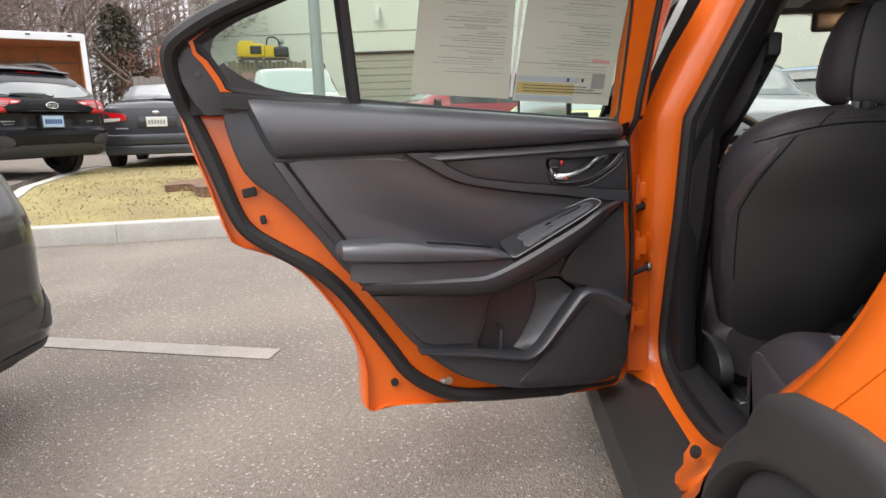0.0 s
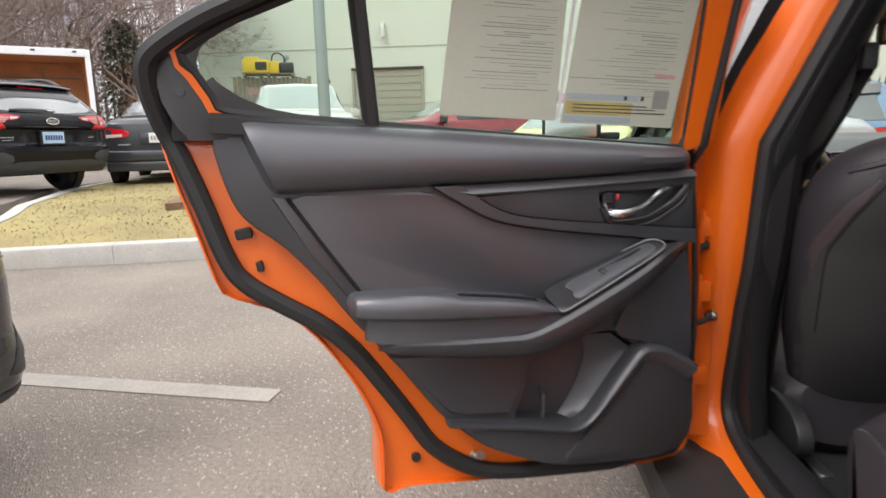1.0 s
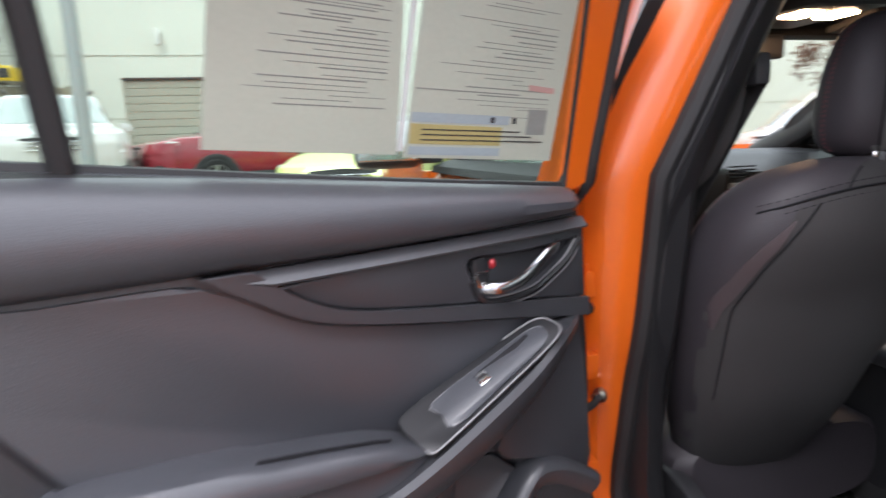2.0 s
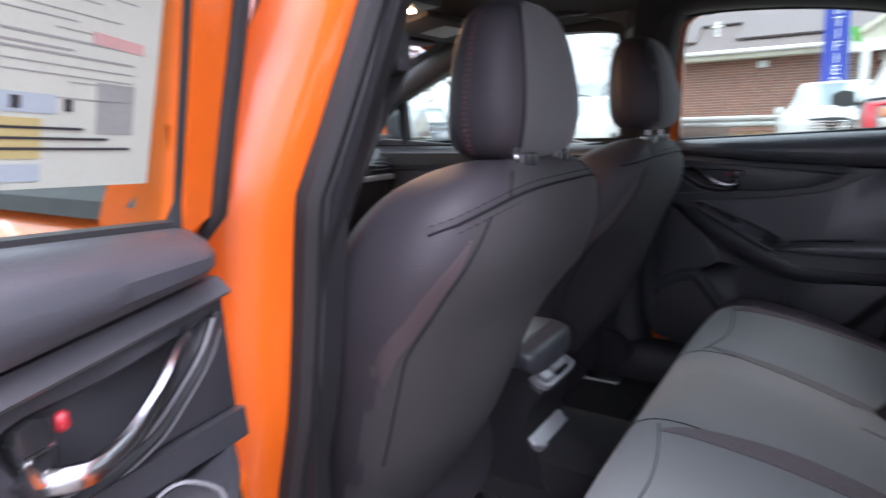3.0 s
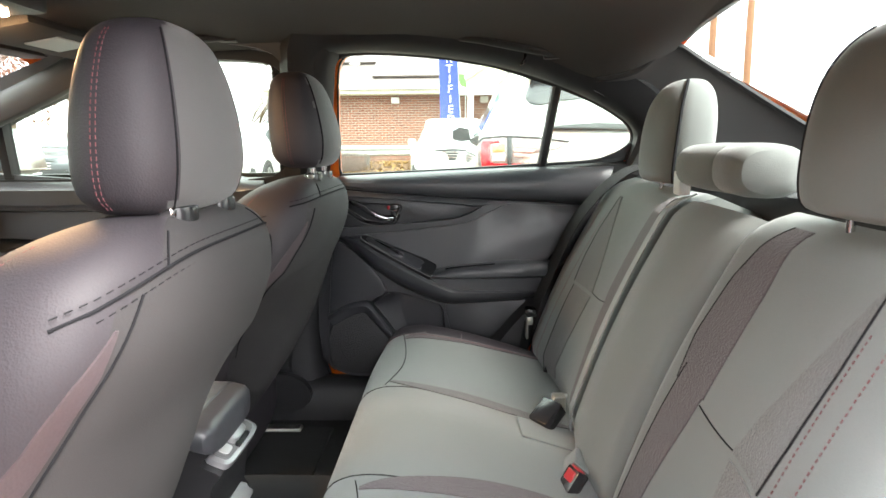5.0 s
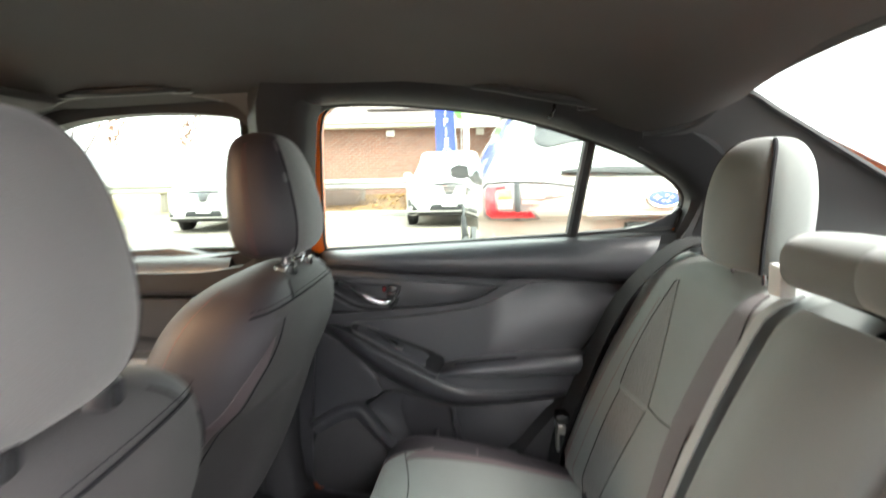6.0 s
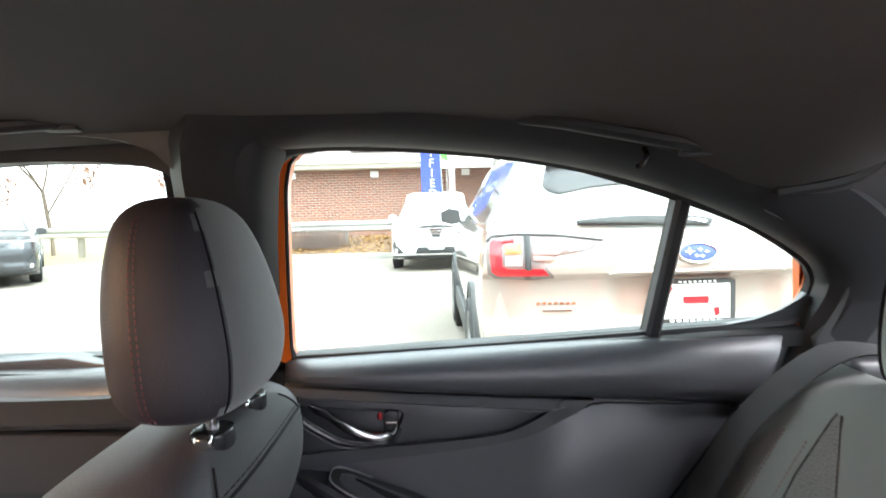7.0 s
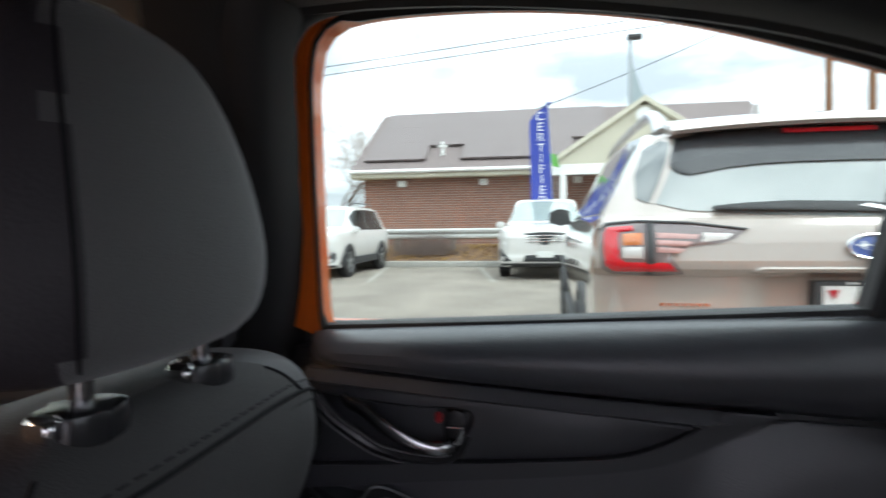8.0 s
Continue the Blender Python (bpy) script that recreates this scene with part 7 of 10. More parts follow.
prism(bm, superring(0.082, 0.026, 32, 5.0), lambda p, d: tilt @ Vector((p[0], d, p[1])), 0.006, -0.006, 0.004, 2)
sp = part("socket_panel", bm, SILVER, console, "silver socket panel")
bm = bmesh.new()
prism(bm, superring(0.070, 0.018, 28, 5.0), lambda p, d: tilt @ Vector((p[0], d, p[1])), 0.0, -0.0085, 0.001, 1)
part("socket_field", bm, GREY_LINE, sp, "grey socket field")
bm = bmesh.new()
prism(bm, superring(0.030, 0.012, 24, 4.0), lambda p, d: tilt @ Vector((p[0] + 0.010, d, p[1] + 0.002)), -0.004, -0.020, 0.005, 2)
part("socket_flap", bm, SILVER, sp, "silver socket flap")
# raised dark bar paints the shade below the flap
bm = bmesh.new()
prism(bm, superring(0.030, 0.006, 20, 4.0), lambda p, d: tilt @ Vector((p[0] + 0.008, d, p[1] - 0.014)), -0.004, -0.012, 0.002, 1)
part("socket_shade", bm, TRIM_GLOSS, sp, "dark bar for the shade below the socket flap")
bm = bmesh.new()
prism(bm, superring(0.016, 0.010, 20, 4.0), lambda p, d: tilt @ Vector((p[0] - 0.042, d, p[1])), -0.004, -0.0095, 0.001, 1)
part("socket", bm, WHITE_TAB, sp, "pale socket insert")
bm = bmesh.new()
foot = Matrix.Translation((-0.038, 0.018, 0.352)) @ Matrix.Rotation(radians(-58), 4, "X")
prism(bm, smooth2([(-0.070, -0.026), (0.060, -0.026), (0.072, 0.0), (0.066, 0.028), (-0.070, 0.028)], 3), lambda p, d: foot @ Vector((p[0], d, p[1])), 0.030, -0.006, 0.006, 3)
part("kick_plate", bm, SILVER, console, "grey kick plate at the foot of the console")


# ==== parked vehicles ====
SUV = dict(length=4.65, half=0.92, stations=[(0.00, 1.585, 0.40, 0.93), (0.08, 1.62, 0.38, 0.985), (0.35, 1.655, 0.30, 1.0), (1.0, 1.68, 0.10, 1.0), (2.0, 1.68, 0.0, 1.0), (2.55, 1.64, 0.0, 1.0), (2.75, 1.57, 0.0, 1.0),
                                             (3.15, 1.34, 0.0, 1.0), (3.55, 1.12, 0.0, 1.0), (4.1, 1.07, 0.0, 0.985), (4.42, 1.01, 0.0, 0.95), (4.58, 0.93, 0.0, 0.88), (4.65, 0.76, 0.0, 0.78)],
           belt=1.03, roof_half=0.66, low=0.30, wheel=0.345, axles=(0.86, 3.58), side=(0.45, 2.95), hatch=((0.44, 1.44, 0.56), (0.06, 1.08, 0.71)), screen=((2.72, 1.585, 0.60), (3.50, 1.10, 0.72)))
SEDAN = dict(length=4.65, half=0.90, stations=[(0.00, 1.02, 0.10, 0.90), (0.08, 1.08, 0.08, 0.97), (0.55, 1.12, 0.0, 1.0), (0.85, 1.22, 0.0, 1.0), (1.35, 1.43, 0.0, 1.0), (1.9, 1.47, 0.0, 1.0), (2.45, 1.45, 0.0, 1.0),
                                               (2.75, 1.36, 0.0, 1.0), (3.35, 1.04, 0.0, 1.0), (3.95, 0.96, 0.0, 0.985), (4.38, 0.88, 0.0, 0.95), (4.56, 0.80, 0.0, 0.86), (4.65, 0.66, 0.0, 0.74)],
             belt=0.96, roof_half=0.60, low=0.26, wheel=0.33, axles=(0.90, 3.60), side=(0.95, 2.85), hatch=((1.36, 1.405, 0.54), (0.62, 1.10, 0.64)), screen=((2.50, 1.42, 0.54), (3.30, 1.05, 0.66)))


WAGON = dict(length=4.85, half=0.925, stations=[(0.00, 1.475, 0.46, 0.93), (0.08, 1.50, 0.42, 0.985), (0.35, 1.535, 0.32, 1.0), (1.0, 1.57, 0.10, 1.0), (2.0, 1.59, 0.0, 1.0), (2.65, 1.56, 0.0, 1.0), (2.9, 1.49, 0.0, 1.0),
                                                (3.3, 1.28, 0.0, 1.0), (3.7, 1.09, 0.0, 1.0), (4.25, 1.02, 0.0, 0.985), (4.6, 0.94, 0.0, 0.95), (4.78, 0.84, 0.0, 0.86), (4.85, 0.70, 0.0, 0.74)],
             belt=1.09, roof_half=0.655, low=0.32, wheel=0.345, axles=(0.95, 3.70), side=(0.50, 3.05), hatch=((0.33, 1.44, 0.56), (0.14, 1.12, 0.70)), screen=((2.85, 1.50, 0.58), (3.65, 1.11, 0.72)))


def section(k, u):
    """Half cross section of a car body at u metres from its tail."""
    st = k["stations"]
    us = [s[0] for s in st]
    roof, lean, wide = (float(np.interp(u, us, [s[i] for s in st])) for i in (1, 2, 3))
    h = k["half"] * wide
    belt = min(k["belt"], roof - 0.05)
    cabin = min(1.0, max(0.0, (roof - k["belt"] - 0.03) / 0.30))
    wr = h * 0.88 + (k["roof_half"] - h * 0.88) * cabin
    pts = [(0, k["low"]), (h * 0.82, k["low"]), (h * 0.955, k["low"] + 0.07), (h * 0.995, 0.56), (h, 0.70), (h * 0.975, belt - 0.10), (h * 0.945, belt), (h * 0.935, belt + 0.012),
           (wr, roof - 0.05 * (0.4 + 0.6 * cabin)), (wr * 0.84, roof - 0.012), (0, roof + 0.012)]
    return [Vector((u + lean * min(1.0, max(0.0, (z - 0.92) / 0.68)) + (0.05 * max(0, 0.55 - z) if u < 0.05 else 0), y, z)) for y, z in pts]


def nose_plan(r):
    """How far the front bumper's corner falls back at r of the half width."""
    return float(np.interp(r, (0, 0.5, 0.74, 0.80, 0.86, 0.91, 0.95, 1.0), (0, 0, 0.01, 0.035, 0.09, 0.17, 0.27, 0.46)))


def vehicle(name, label, k, paint, m, lamps=None, rim=None, dark_low=True, rails=False, plate=None, rear=True, front=True, glass_mat=None, group="parked cars", scale=1.0):
    """A parked car: painted body, windows, wheels, lamps, bumpers and mirrors. It points along its own x."""
    v = thing(name, label, "car", group, m @ Matrix.Translation((-k["length"] / 2 * scale, 0, 0)) @ Matrix.Scale(scale, 4))
    gm = glass_mat or CAR_GLASS
    bm = bmesh.new()
    us = sorted(set([s[0] for s in k["stations"]] + list(np.linspace(0.15, k["length"] - 0.12, 26))))
    shells = loft(bm, [[Vector((p.x, p.y, p.z)) for p in sec] + [Vector((p.x, -p.y, p.z)) for p in sec[-2:0:-1]] for sec in (section(k, u) for u in us)], cap=False)
    for ring in (shells[0], shells[-1]):
        q = len(ring)
        for i in range(1, q // 2 - 1):
            bm.faces.new((ring[i], ring[i + 1], ring[q - i - 1], ring[q - i]))
        bm.faces.new((ring[0], ring[1], ring[q - 1]))
        bm.faces.new((ring[q // 2 - 1], ring[q // 2], ring[q // 2 + 1]))
    part("body", bm, paint, v, sharp=50)
    L = k["length"]
    for s in (-1, 1):
        # side windows with pillars between them
        a, b = k["side"]
        cuts = [a, a + (b - a) * 0.20, a + (b - a) * 0.58, b]
        for c0, c1 in zip(cuts, cuts[1:]):
            bm = bmesh.new()
            def fn(u, t, h, c0=c0, c1=c1):
                q = section(k, c0 + 0.02 + (c1 - c0 - 0.04) * u)
                p = q[7].lerp(q[8], 0.04 + 0.86 * t)
                return Vector((p.x, s * (p.y + 0.004 + h), p.z + 0.004))
            patch(bm, fn, 8, 4, 0.0, 0.012)
            part("side_window", bm, gm, v)
        bm = bmesh.new()
        prism(bm, [(0, 0), (0.10, -0.02), (0.20, 0.01), (0.20, 0.10), (0.12, 0.14), (0.02, 0.12)], lambda p, d: (k["screen"][1][0] - 0.30 + d, s * (k["half"] * 0.93 + p[0]), k["belt"] - 0.01 + p[1]), 0.0, 0.10, 0.02)
        part("mirror", bm, PLASTIC_DARK if paint is not CAR_WHITE else paint, v)
        for ax in k["axles"]:
            bm = bmesh.new()
            r = k["wheel"]
            rows = []
            for i in range(25):
                t = math.pi * (-0.06 + 1.12 * i / 24)
                rows.append([(ax + q * math.cos(t), s * y, r + q * math.sin(t)) for q, y in ((r * 1.08, k["half"] - 0.06), (r * 1.08, k["half"] + 0.012), (r * 1.22, k["half"] + 0.012), (r * 1.25, k["half"] - 0.06))])
            loft(bm, rows)
            part("wheel_arch", bm, PLASTIC_DARK if dark_low else paint, v)
            # black disc draws the shade inside the arch, which is not hollow
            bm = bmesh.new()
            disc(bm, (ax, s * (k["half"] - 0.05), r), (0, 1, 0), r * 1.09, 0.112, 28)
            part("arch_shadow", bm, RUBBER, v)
            bm = bmesh.new()
            n, w = 30, 0.22
            prof = [(r * 0.66, -0.10), (r * 0.9, -0.11), (r, -0.06), (r, 0.06), (r * 0.9, 0.11), (r * 0.66, 0.10)]
            cy = s * (k["half"] - 0.085)
            loft(bm, [[(ax + q[0] * math.cos(math.tau * i / n), cy + s * q[1], r + q[0] * math.sin(math.tau * i / n)) for q in prof] for i in range(n)], closed=True)
            t = part("tyre", bm, TYRE, v)
            bm = bmesh.new()
            disc(bm, (ax, cy + s * 0.045, r), (0, 1, 0), r * 0.66, 0.02, 24)
            part("wheel_back", bm, RUBBER, t)
            bm = bmesh.new()
            for i in range(5):
                mm = Matrix.Translation((ax, cy + s * 0.080, r)) @ Matrix.Rotation(math.tau * i / 5, 4, "Y")
                box(bm, -r * 0.10, r * 0.10, -0.015, 0.015, 0.0, r * 0.66, 0.006, 1, mm)
            disc(bm, (ax, cy + s * 0.083, r), (0, 1, 0), r * 0.16, 0.04, 14, 0.005)
            loft(bm, [[(ax + q * math.cos(math.tau * i / n), cy + s * y, r + q * math.sin(math.tau * i / n)) for q, y in ((r * 0.60, 0.06), (r * 0.69, 0.105), (r * 0.64, 0.095))] for i in range(n)], closed=True)
            part("rim", bm, rim or RIM, t)
        if dark_low:
            bm = bmesh.new()
            box(bm, k["axles"][0] + 0.4, k["axles"][1] - 0.4, s * (k["half"] - 0.04), s * (k["half"] + 0.008), k["low"] - 0.03, k["low"] + 0.14, 0.015, 2)
            part("side_cladding", bm, PLASTIC_DARK, v)
        if rails:
            bm = bmesh.new()
            tube(bm, catmull([(0.75, s * 0.60, 1.67), (0.85, s * 0.60, 1.725), (1.6, s * 0.60, 1.745), (2.3, s * 0.60, 1.735), (2.45, s * 0.60, 1.67)], 5), 0.016, 8)
            part("roof_rail", bm, SILVER if rails == "silver" else PLASTIC_DARK, v)
    for (name_g, quad, on) in (("rear_window", k["hatch"], rear), ("windscreen", k["screen"], front)):
        (u0, z0, w0), (u1, z1, w1) = quad
        back = name_g == "rear_window"
        bm = bmesh.new()
        def fq(u, t, h):
            w = w0 + (w1 - w0) * t
            y = (-1 + 2 * u) * w
            uu = u0 + (u1 - u0) * t - (0.0 if back and k is SEDAN else 0.05 * (y / 0.7) ** 2 * (-1 if back else 1))
            if back and k is not SEDAN:
                zz = z0 + (z1 - z0) * t
                return Vector((k["stations"][0][2] * min(1.0, (zz - 0.92) / 0.68) - 0.008 - h, y, zz))
            q = section(k, uu)
            zz = float(np.interp(abs(y), [0, q[9].y, q[8].y], [q[10].z, q[9].z, q[8].z]))
            return Vector((uu + (-0.3 if back else 0.3) * h, y, zz + 0.006 + h))
        patch(bm, fq, 14, 10, 0.0, 0.02)
        # both panes carry the sky's reflection in their base colour
        part(name_g, bm, SKY_GREY_GLASS if back else (CAR_GLASS_SKY if glass_mat is None else gm), v)
    # lamps
    h = k["half"]
    if rear:
        for s in (-1, 1):
            bm = bmesh.new()
            zb = k["belt"]
            prism(bm, [(h * 0.50, zb - 0.10), (h * 0.58, zb - 0.065), (h * 0.80, zb - 0.04), (h * 0.985, zb - 0.035), (h * 0.99, zb - 0.20), (h * 0.96, zb - 0.22), (h * 0.58, zb - 0.19), (h * 0.51, zb - 0.16)], lambda p, d: (d + 0.20 * max(0, p[0] - h * 0.80), s * p[0], p[1]), 0.14, -0.018, 0.01)
            tl = part("tail_lamp", bm, LAMP_RED, v, "red tail lamp")
            bm = bmesh.new()
            prism(bm, [(h * 0.61, zb - 0.135), (h * 0.88, zb - 0.145), (h * 0.88, zb - 0.20), (h * 0.62, zb - 0.183)], lambda p, d: (d + 0.20 * max(0, p[0] - h * 0.80), s * p[0], p[1]), 0.10, -0.022, 0.006)
            part("reverse_lamp", bm, LAMP_CLEAR, tl)
        bm = bmesh.new()
        box(bm, -0.06, 0.12, -h * 0.93, h * 0.93, k["low"] + 0.12, k["low"] + 0.30, 0.04, 3)
        part("rear_bumper", bm, paint, v)
        bm = bmesh.new()
        box(bm, -0.05, 0.12, -h * 0.91, h * 0.91, k["low"] - 0.04, k["low"] + 0.12, 0.03, 3)
        part("lower_bumper", bm, PLASTIC_DARK if dark_low else paint, v)
        if k is SUV:
            bm = bmesh.new()
            loft(bm, [[(0.40 * min(1.0, (z - 0.92) / 0.68) - 0.010 - e + 0.05 * y * y, y, z) for z, e in ((1.445, 0.0), (1.46, 0.05), (1.56, 0.06), (1.60, 0.0), (1.57, -0.05), (1.45, -0.05))] for y in np.linspace(-0.62, 0.62, 11)])
            part("spoiler", bm, TRIM_GLOSS, v, "gloss black tailgate spoiler")
        if plate:
            bm = bmesh.new()
            box(bm, -0.030, 0.03, -0.30, 0.30, k["belt"] - 0.30, k["belt"] - 0.11, 0.02, 2)
            part("plate_recess", bm, paint, v)
            bm = bmesh.new()
            box(bm, -0.040, -0.028, -0.16, 0.16, k["belt"] - 0.285, k["belt"] - 0.125, 0.006, 1)
            np_ = part("number_plate", bm, plate, v, "plate with plain dark bars")
            bm = bmesh.new()
            for i in range(6):
                box(bm, -0.0425, -0.0395, -0.125 + i * 0.045, -0.095 + i * 0.045, k["belt"] - 0.24, k["belt"] - 0.175)
            part("plate_bars", bm, INK, np_)
            bm = bmesh.new()
            prism(bm, superring(0.055, 0.028, 18, 2.0), lambda p, d: (d, p[0], k["belt"] - 0.05 + p[1]), 0.02, -0.022, 0.004)
            part("badge", bm, CHROME, v)
            for s in (-1, 1):
                bm = bmesh.new()
                box(bm, -0.012, 0.06, s * h * 0.60 - 0.09, s * h * 0.60 + 0.09, k["belt"] - 0.315, k["belt"] - 0.295)
                part("model_lettering", bm, SILVER, v)
        bm = bmesh.new()
        box(bm, k["hatch"][1][0] - 0.06, k["hatch"][1][0] - 0.02, -0.32, 0.10, k["hatch"][1][1] + 0.035, k["hatch"][1][1] + 0.06, 0.008, 1)
        part("rear_wiper", bm, RUBBER, v)
    if front:
        zf = k["stations"][-2][1]
        for s in (-1, 1):
            bm = bmesh.new()
            prism(bm, smooth2([(h * 0.48, zf - 0.09), (h * 0.70, zf - 0.02), (h * 0.93, zf + 0.06), (h * 0.94, zf - 0.03), (h * 0.72, zf - 0.12), (h * 0.52, zf - 0.13)], 3),
                  lambda p, d: (L - 0.02 - 0.42 * (p[0] / h) ** 3.2 + d, s * p[0], p[1]), -0.10, 0.035, 0.01)
            part("head_lamp", bm, LAMP_CLEAR, v, "clear head lamp")
        bm = bmesh.new()
        prism(bm, smooth2([(-h * 0.42, zf - 0.02), (h * 0.42, zf - 0.02), (h * 0.36, zf - 0.22), (-h * 0.36, zf - 0.22)], 2), lambda p, d: (L + d - 0.05 * (p[0] / 0.4) ** 2, p[0], p[1]), -0.08, 0.035, 0.01)
        gr = part("grille", bm, PLASTIC_DARK, v, "dark grille")
        for i in range(3):
            bm = bmesh.new()
            box(bm, L + 0.01, L + 0.045, -h * 0.36, h * 0.36, zf - 0.075 - i * 0.055, zf - 0.060 - i * 0.055, 0.004, 1)
            part("grille_bar", bm, CHROME, gr)
        lowz = k["low"]

        def nose(p, d):
            r = min(1.0, abs(p[0]) / h)
            out = float(np.interp(p[1], (lowz - 0.05, lowz, lowz + 0.05, lowz + 0.13, lowz + 0.20, lowz + 0.34, zf - 0.10, zf + 0.03), (-0.09, -0.005, 0.030, 0.034, 0.016, 0.022, 0.012, -0.050)))
            return Vector((L - nose_plan(r) + out + d, p[0] * (1 + 0.012 * r ** 4), p[1]))

        bm = bmesh.new()
        nz = 22
        g = [[bm.verts.new(nose((y * h, lowz - 0.05 + (zf + 0.08 - lowz) * j / nz), 0.0)) for y in np.linspace(-0.99, 0.99, 61)] for j in range(nz + 1)]
        for a, b in zip(g, g[1:]):
            for i in range(60):
                bm.faces.new((a[i], a[i + 1], b[i + 1], b[i]))
        part("front_bumper", bm, paint, v, "painted front bumper")
        bm = bmesh.new()
        hug(bm, [(-h * 0.97, lowz - 0.05), (h * 0.97, lowz - 0.05), (h * 0.97, lowz + 0.02), (h * 0.55, lowz + 0.03), (-h * 0.55, lowz + 0.03), (-h * 0.97, lowz + 0.02)], nose, -0.02, 0.010, 7, 0.004)
        part("bumper_lip", bm, PLASTIC_DARK, v, "dark lower bumper lip")
        bm = bmesh.new()
        hug(bm, [(-h * 0.46, lowz + 0.06), (h * 0.46, lowz + 0.06), (h * 0.40, lowz + 0.19), (-h * 0.40, lowz + 0.19)], nose, -0.02, 0.006, 5, 0.002)
        part("lower_intake", bm, RUBBER, v, "black lower air intake")
        for s in (-1, 1):
            bm = bmesh.new()
            hug(bm, [(s * h * a, lowz + b) for a, b in ((0.70, 0.075), (0.82, 0.060), (0.93, 0.085), (0.955, 0.16), (0.95, 0.27), (0.90, 0.32), (0.86, 0.24), (0.76, 0.14))], nose, -0.02, 0.006, 4, 0.003)
            part("fog_lamp_housing", bm, PLASTIC_DARK, v, "dark fog lamp recess")
            bm = bmesh.new()
            hug(bm, [(s * (h * 0.875 + a), lowz + 0.125 + b) for a, b in superring(0.034, 0.040, 16, 2.0)], nose, 0.0, 0.014, 2, 0.004)
            part("fog_lamp", bm, LAMP_CLEAR, v, "round fog lamp")
            bm = bmesh.new()
            hug(bm, [(s * h * a, b) for a, b in ((0.80, zf - 0.13), (0.94, zf - 0.10), (0.975, zf - 0.20), (0.93, zf - 0.17))], nose, -0.01, 0.008, 3, 0.003)
            part("bumper_crease", bm, paint, v)
        bm = bmesh.new()
        box(bm, L + 0.03, L + 0.042, -0.16, 0.16, 0.44, 0.56, 0.005, 1)
        part("front_plate", bm, PLATE_WHITE, v)
    return v


def facing(x, y, heading, z=0.0):
    """A pose on the ground at x, y; heading in degrees from +x towards +y."""
    return Matrix.Translation((x, y, z)) @ Matrix.Rotation(radians(heading), 4, "Z")


def tail_at(x, y, heading, k, z=0.0, scale=1.0):
    a = radians(heading)
    return facing(x + math.cos(a) * k["length"] / 2 * scale, y + math.sin(a) * k["length"] / 2 * scale, heading, z)


def nose_at(x, y, heading, k, z=0.0, scale=1.0):
    a = radians(heading)
    return facing(x - math.cos(a) * k["length"] / 2 * scale, y - math.sin(a) * k["length"] / 2 * scale, heading, z)


# ahead of the open door
vehicle("saloon_car", "dark grey saloon seen from behind beside a lawn", SEDAN, CAR_GREY, tail_at(-6.75, 8.5, 112, SEDAN, 0.34), plate=PLATE_WHITE, dark_low=False, front=False)
vehicle("suv", "white SUV facing the camera park aisle with a pale windscreen", SUV, CAR_WHITE, nose_at(-4.48, 8.9, -72, SUV, 0.34, 1.08), rails="dark", rear=False, scale=1.08)
vehicle("suv", "dark red SUV parked side on before the metal building", SUV, CAR_RED, facing(-1.75, 11.7, 204, 0.252), rails="silver", rear=False)
vehicle("hatchback", "lime yellow car parked nose out", SEDAN, CAR_LIME, nose_at(-0.75, 5.9, -110, SEDAN), rear=False)
vehicle("hatchback", "silver car parked side on", SEDAN, CAR_SILVER, facing(1.6, 6.6, 78), rear=False)
vehicle("suv", "blue SUV with a pale roof edge", SUV, CAR_BLUE, facing(4.6, 10.0, 60), rails="silver")
vehicle("hatchback", "dark grey hatchback with its front bumper close by", SEDAN, CAR_CHARCOAL, nose_at(-2.67, -0.36, 2, SEDAN), rim=RIM_BLACK, dark_low=False, rear=False)
# across the aisle
vehicle("suv", "white SUV with a chrome barred grille facing the aisle", SUV, CAR_WHITE, nose_at(11.9, -0.28, 180, SUV), rear=False, dark_low=False)
vehicle("crossover", "white crossover facing the aisle beside a planted bank", SUV, CAR_WHITE, nose_at(11.6, 4.75, 180, SUV, 0, 0.94), rails="dark", rear=False, scale=0.94)
vehicle("saloon_car", "dark saloon facing the aisle by the lawn", SEDAN, CAR_GREY, nose_at(10.6, 7.9, 212, SEDAN), dark_low=False, rear=False)
vehicle("suv", "white SUV parked by the road verge", SUV, CAR_WHITE, nose_at(9.8, 11.6, 200, SUV), rear=False)
vehicle("van", "white car parked behind the orange car", SUV, CAR_WHITE, facing(4.5, -7.5, 60), dark_low=False)


# ---- estate SUVs seen from behind: the pearl one in the next bay, the black one by the lawn
TAIL_Z = (0.28, 0.36, 0.46, 0.58, 0.645, 0.665, 0.70, 0.80, 0.875, 0.905, 0.935, 1.00, 1.06, 1.085, 1.10, 1.20, 1.32, 1.45, 1.50)
TAIL_X = (0.03, -0.04, -0.085, -0.105, -0.10, -0.065, -0.050, -0.046, -0.050, -0.082, -0.088, -0.080, -0.062, -0.048, -0.020, 0.055, 0.155, 0.285, 0.34)
TAIL_W = ((0.28, 0.60, 0.90, 1.06, 1.14, 1.26, 1.38, 1.46, 1.50), (0.86, 0.925, 0.928, 0.905, 0.87, 0.80, 0.715, 0.63, 0.56))


def tail_x(y, z):
    """The tailgate's skin: how far forward it lies; its corners fall away."""
    w = float(np.interp(z, *TAIL_W))
    r = min(1.0, abs(y) / w)
    return float(np.interp(z, TAIL_Z, TAIL_X)) + 0.035 * r * r + 0.17 * max(0.0, r - 0.78) ** 1.6 * 5.5


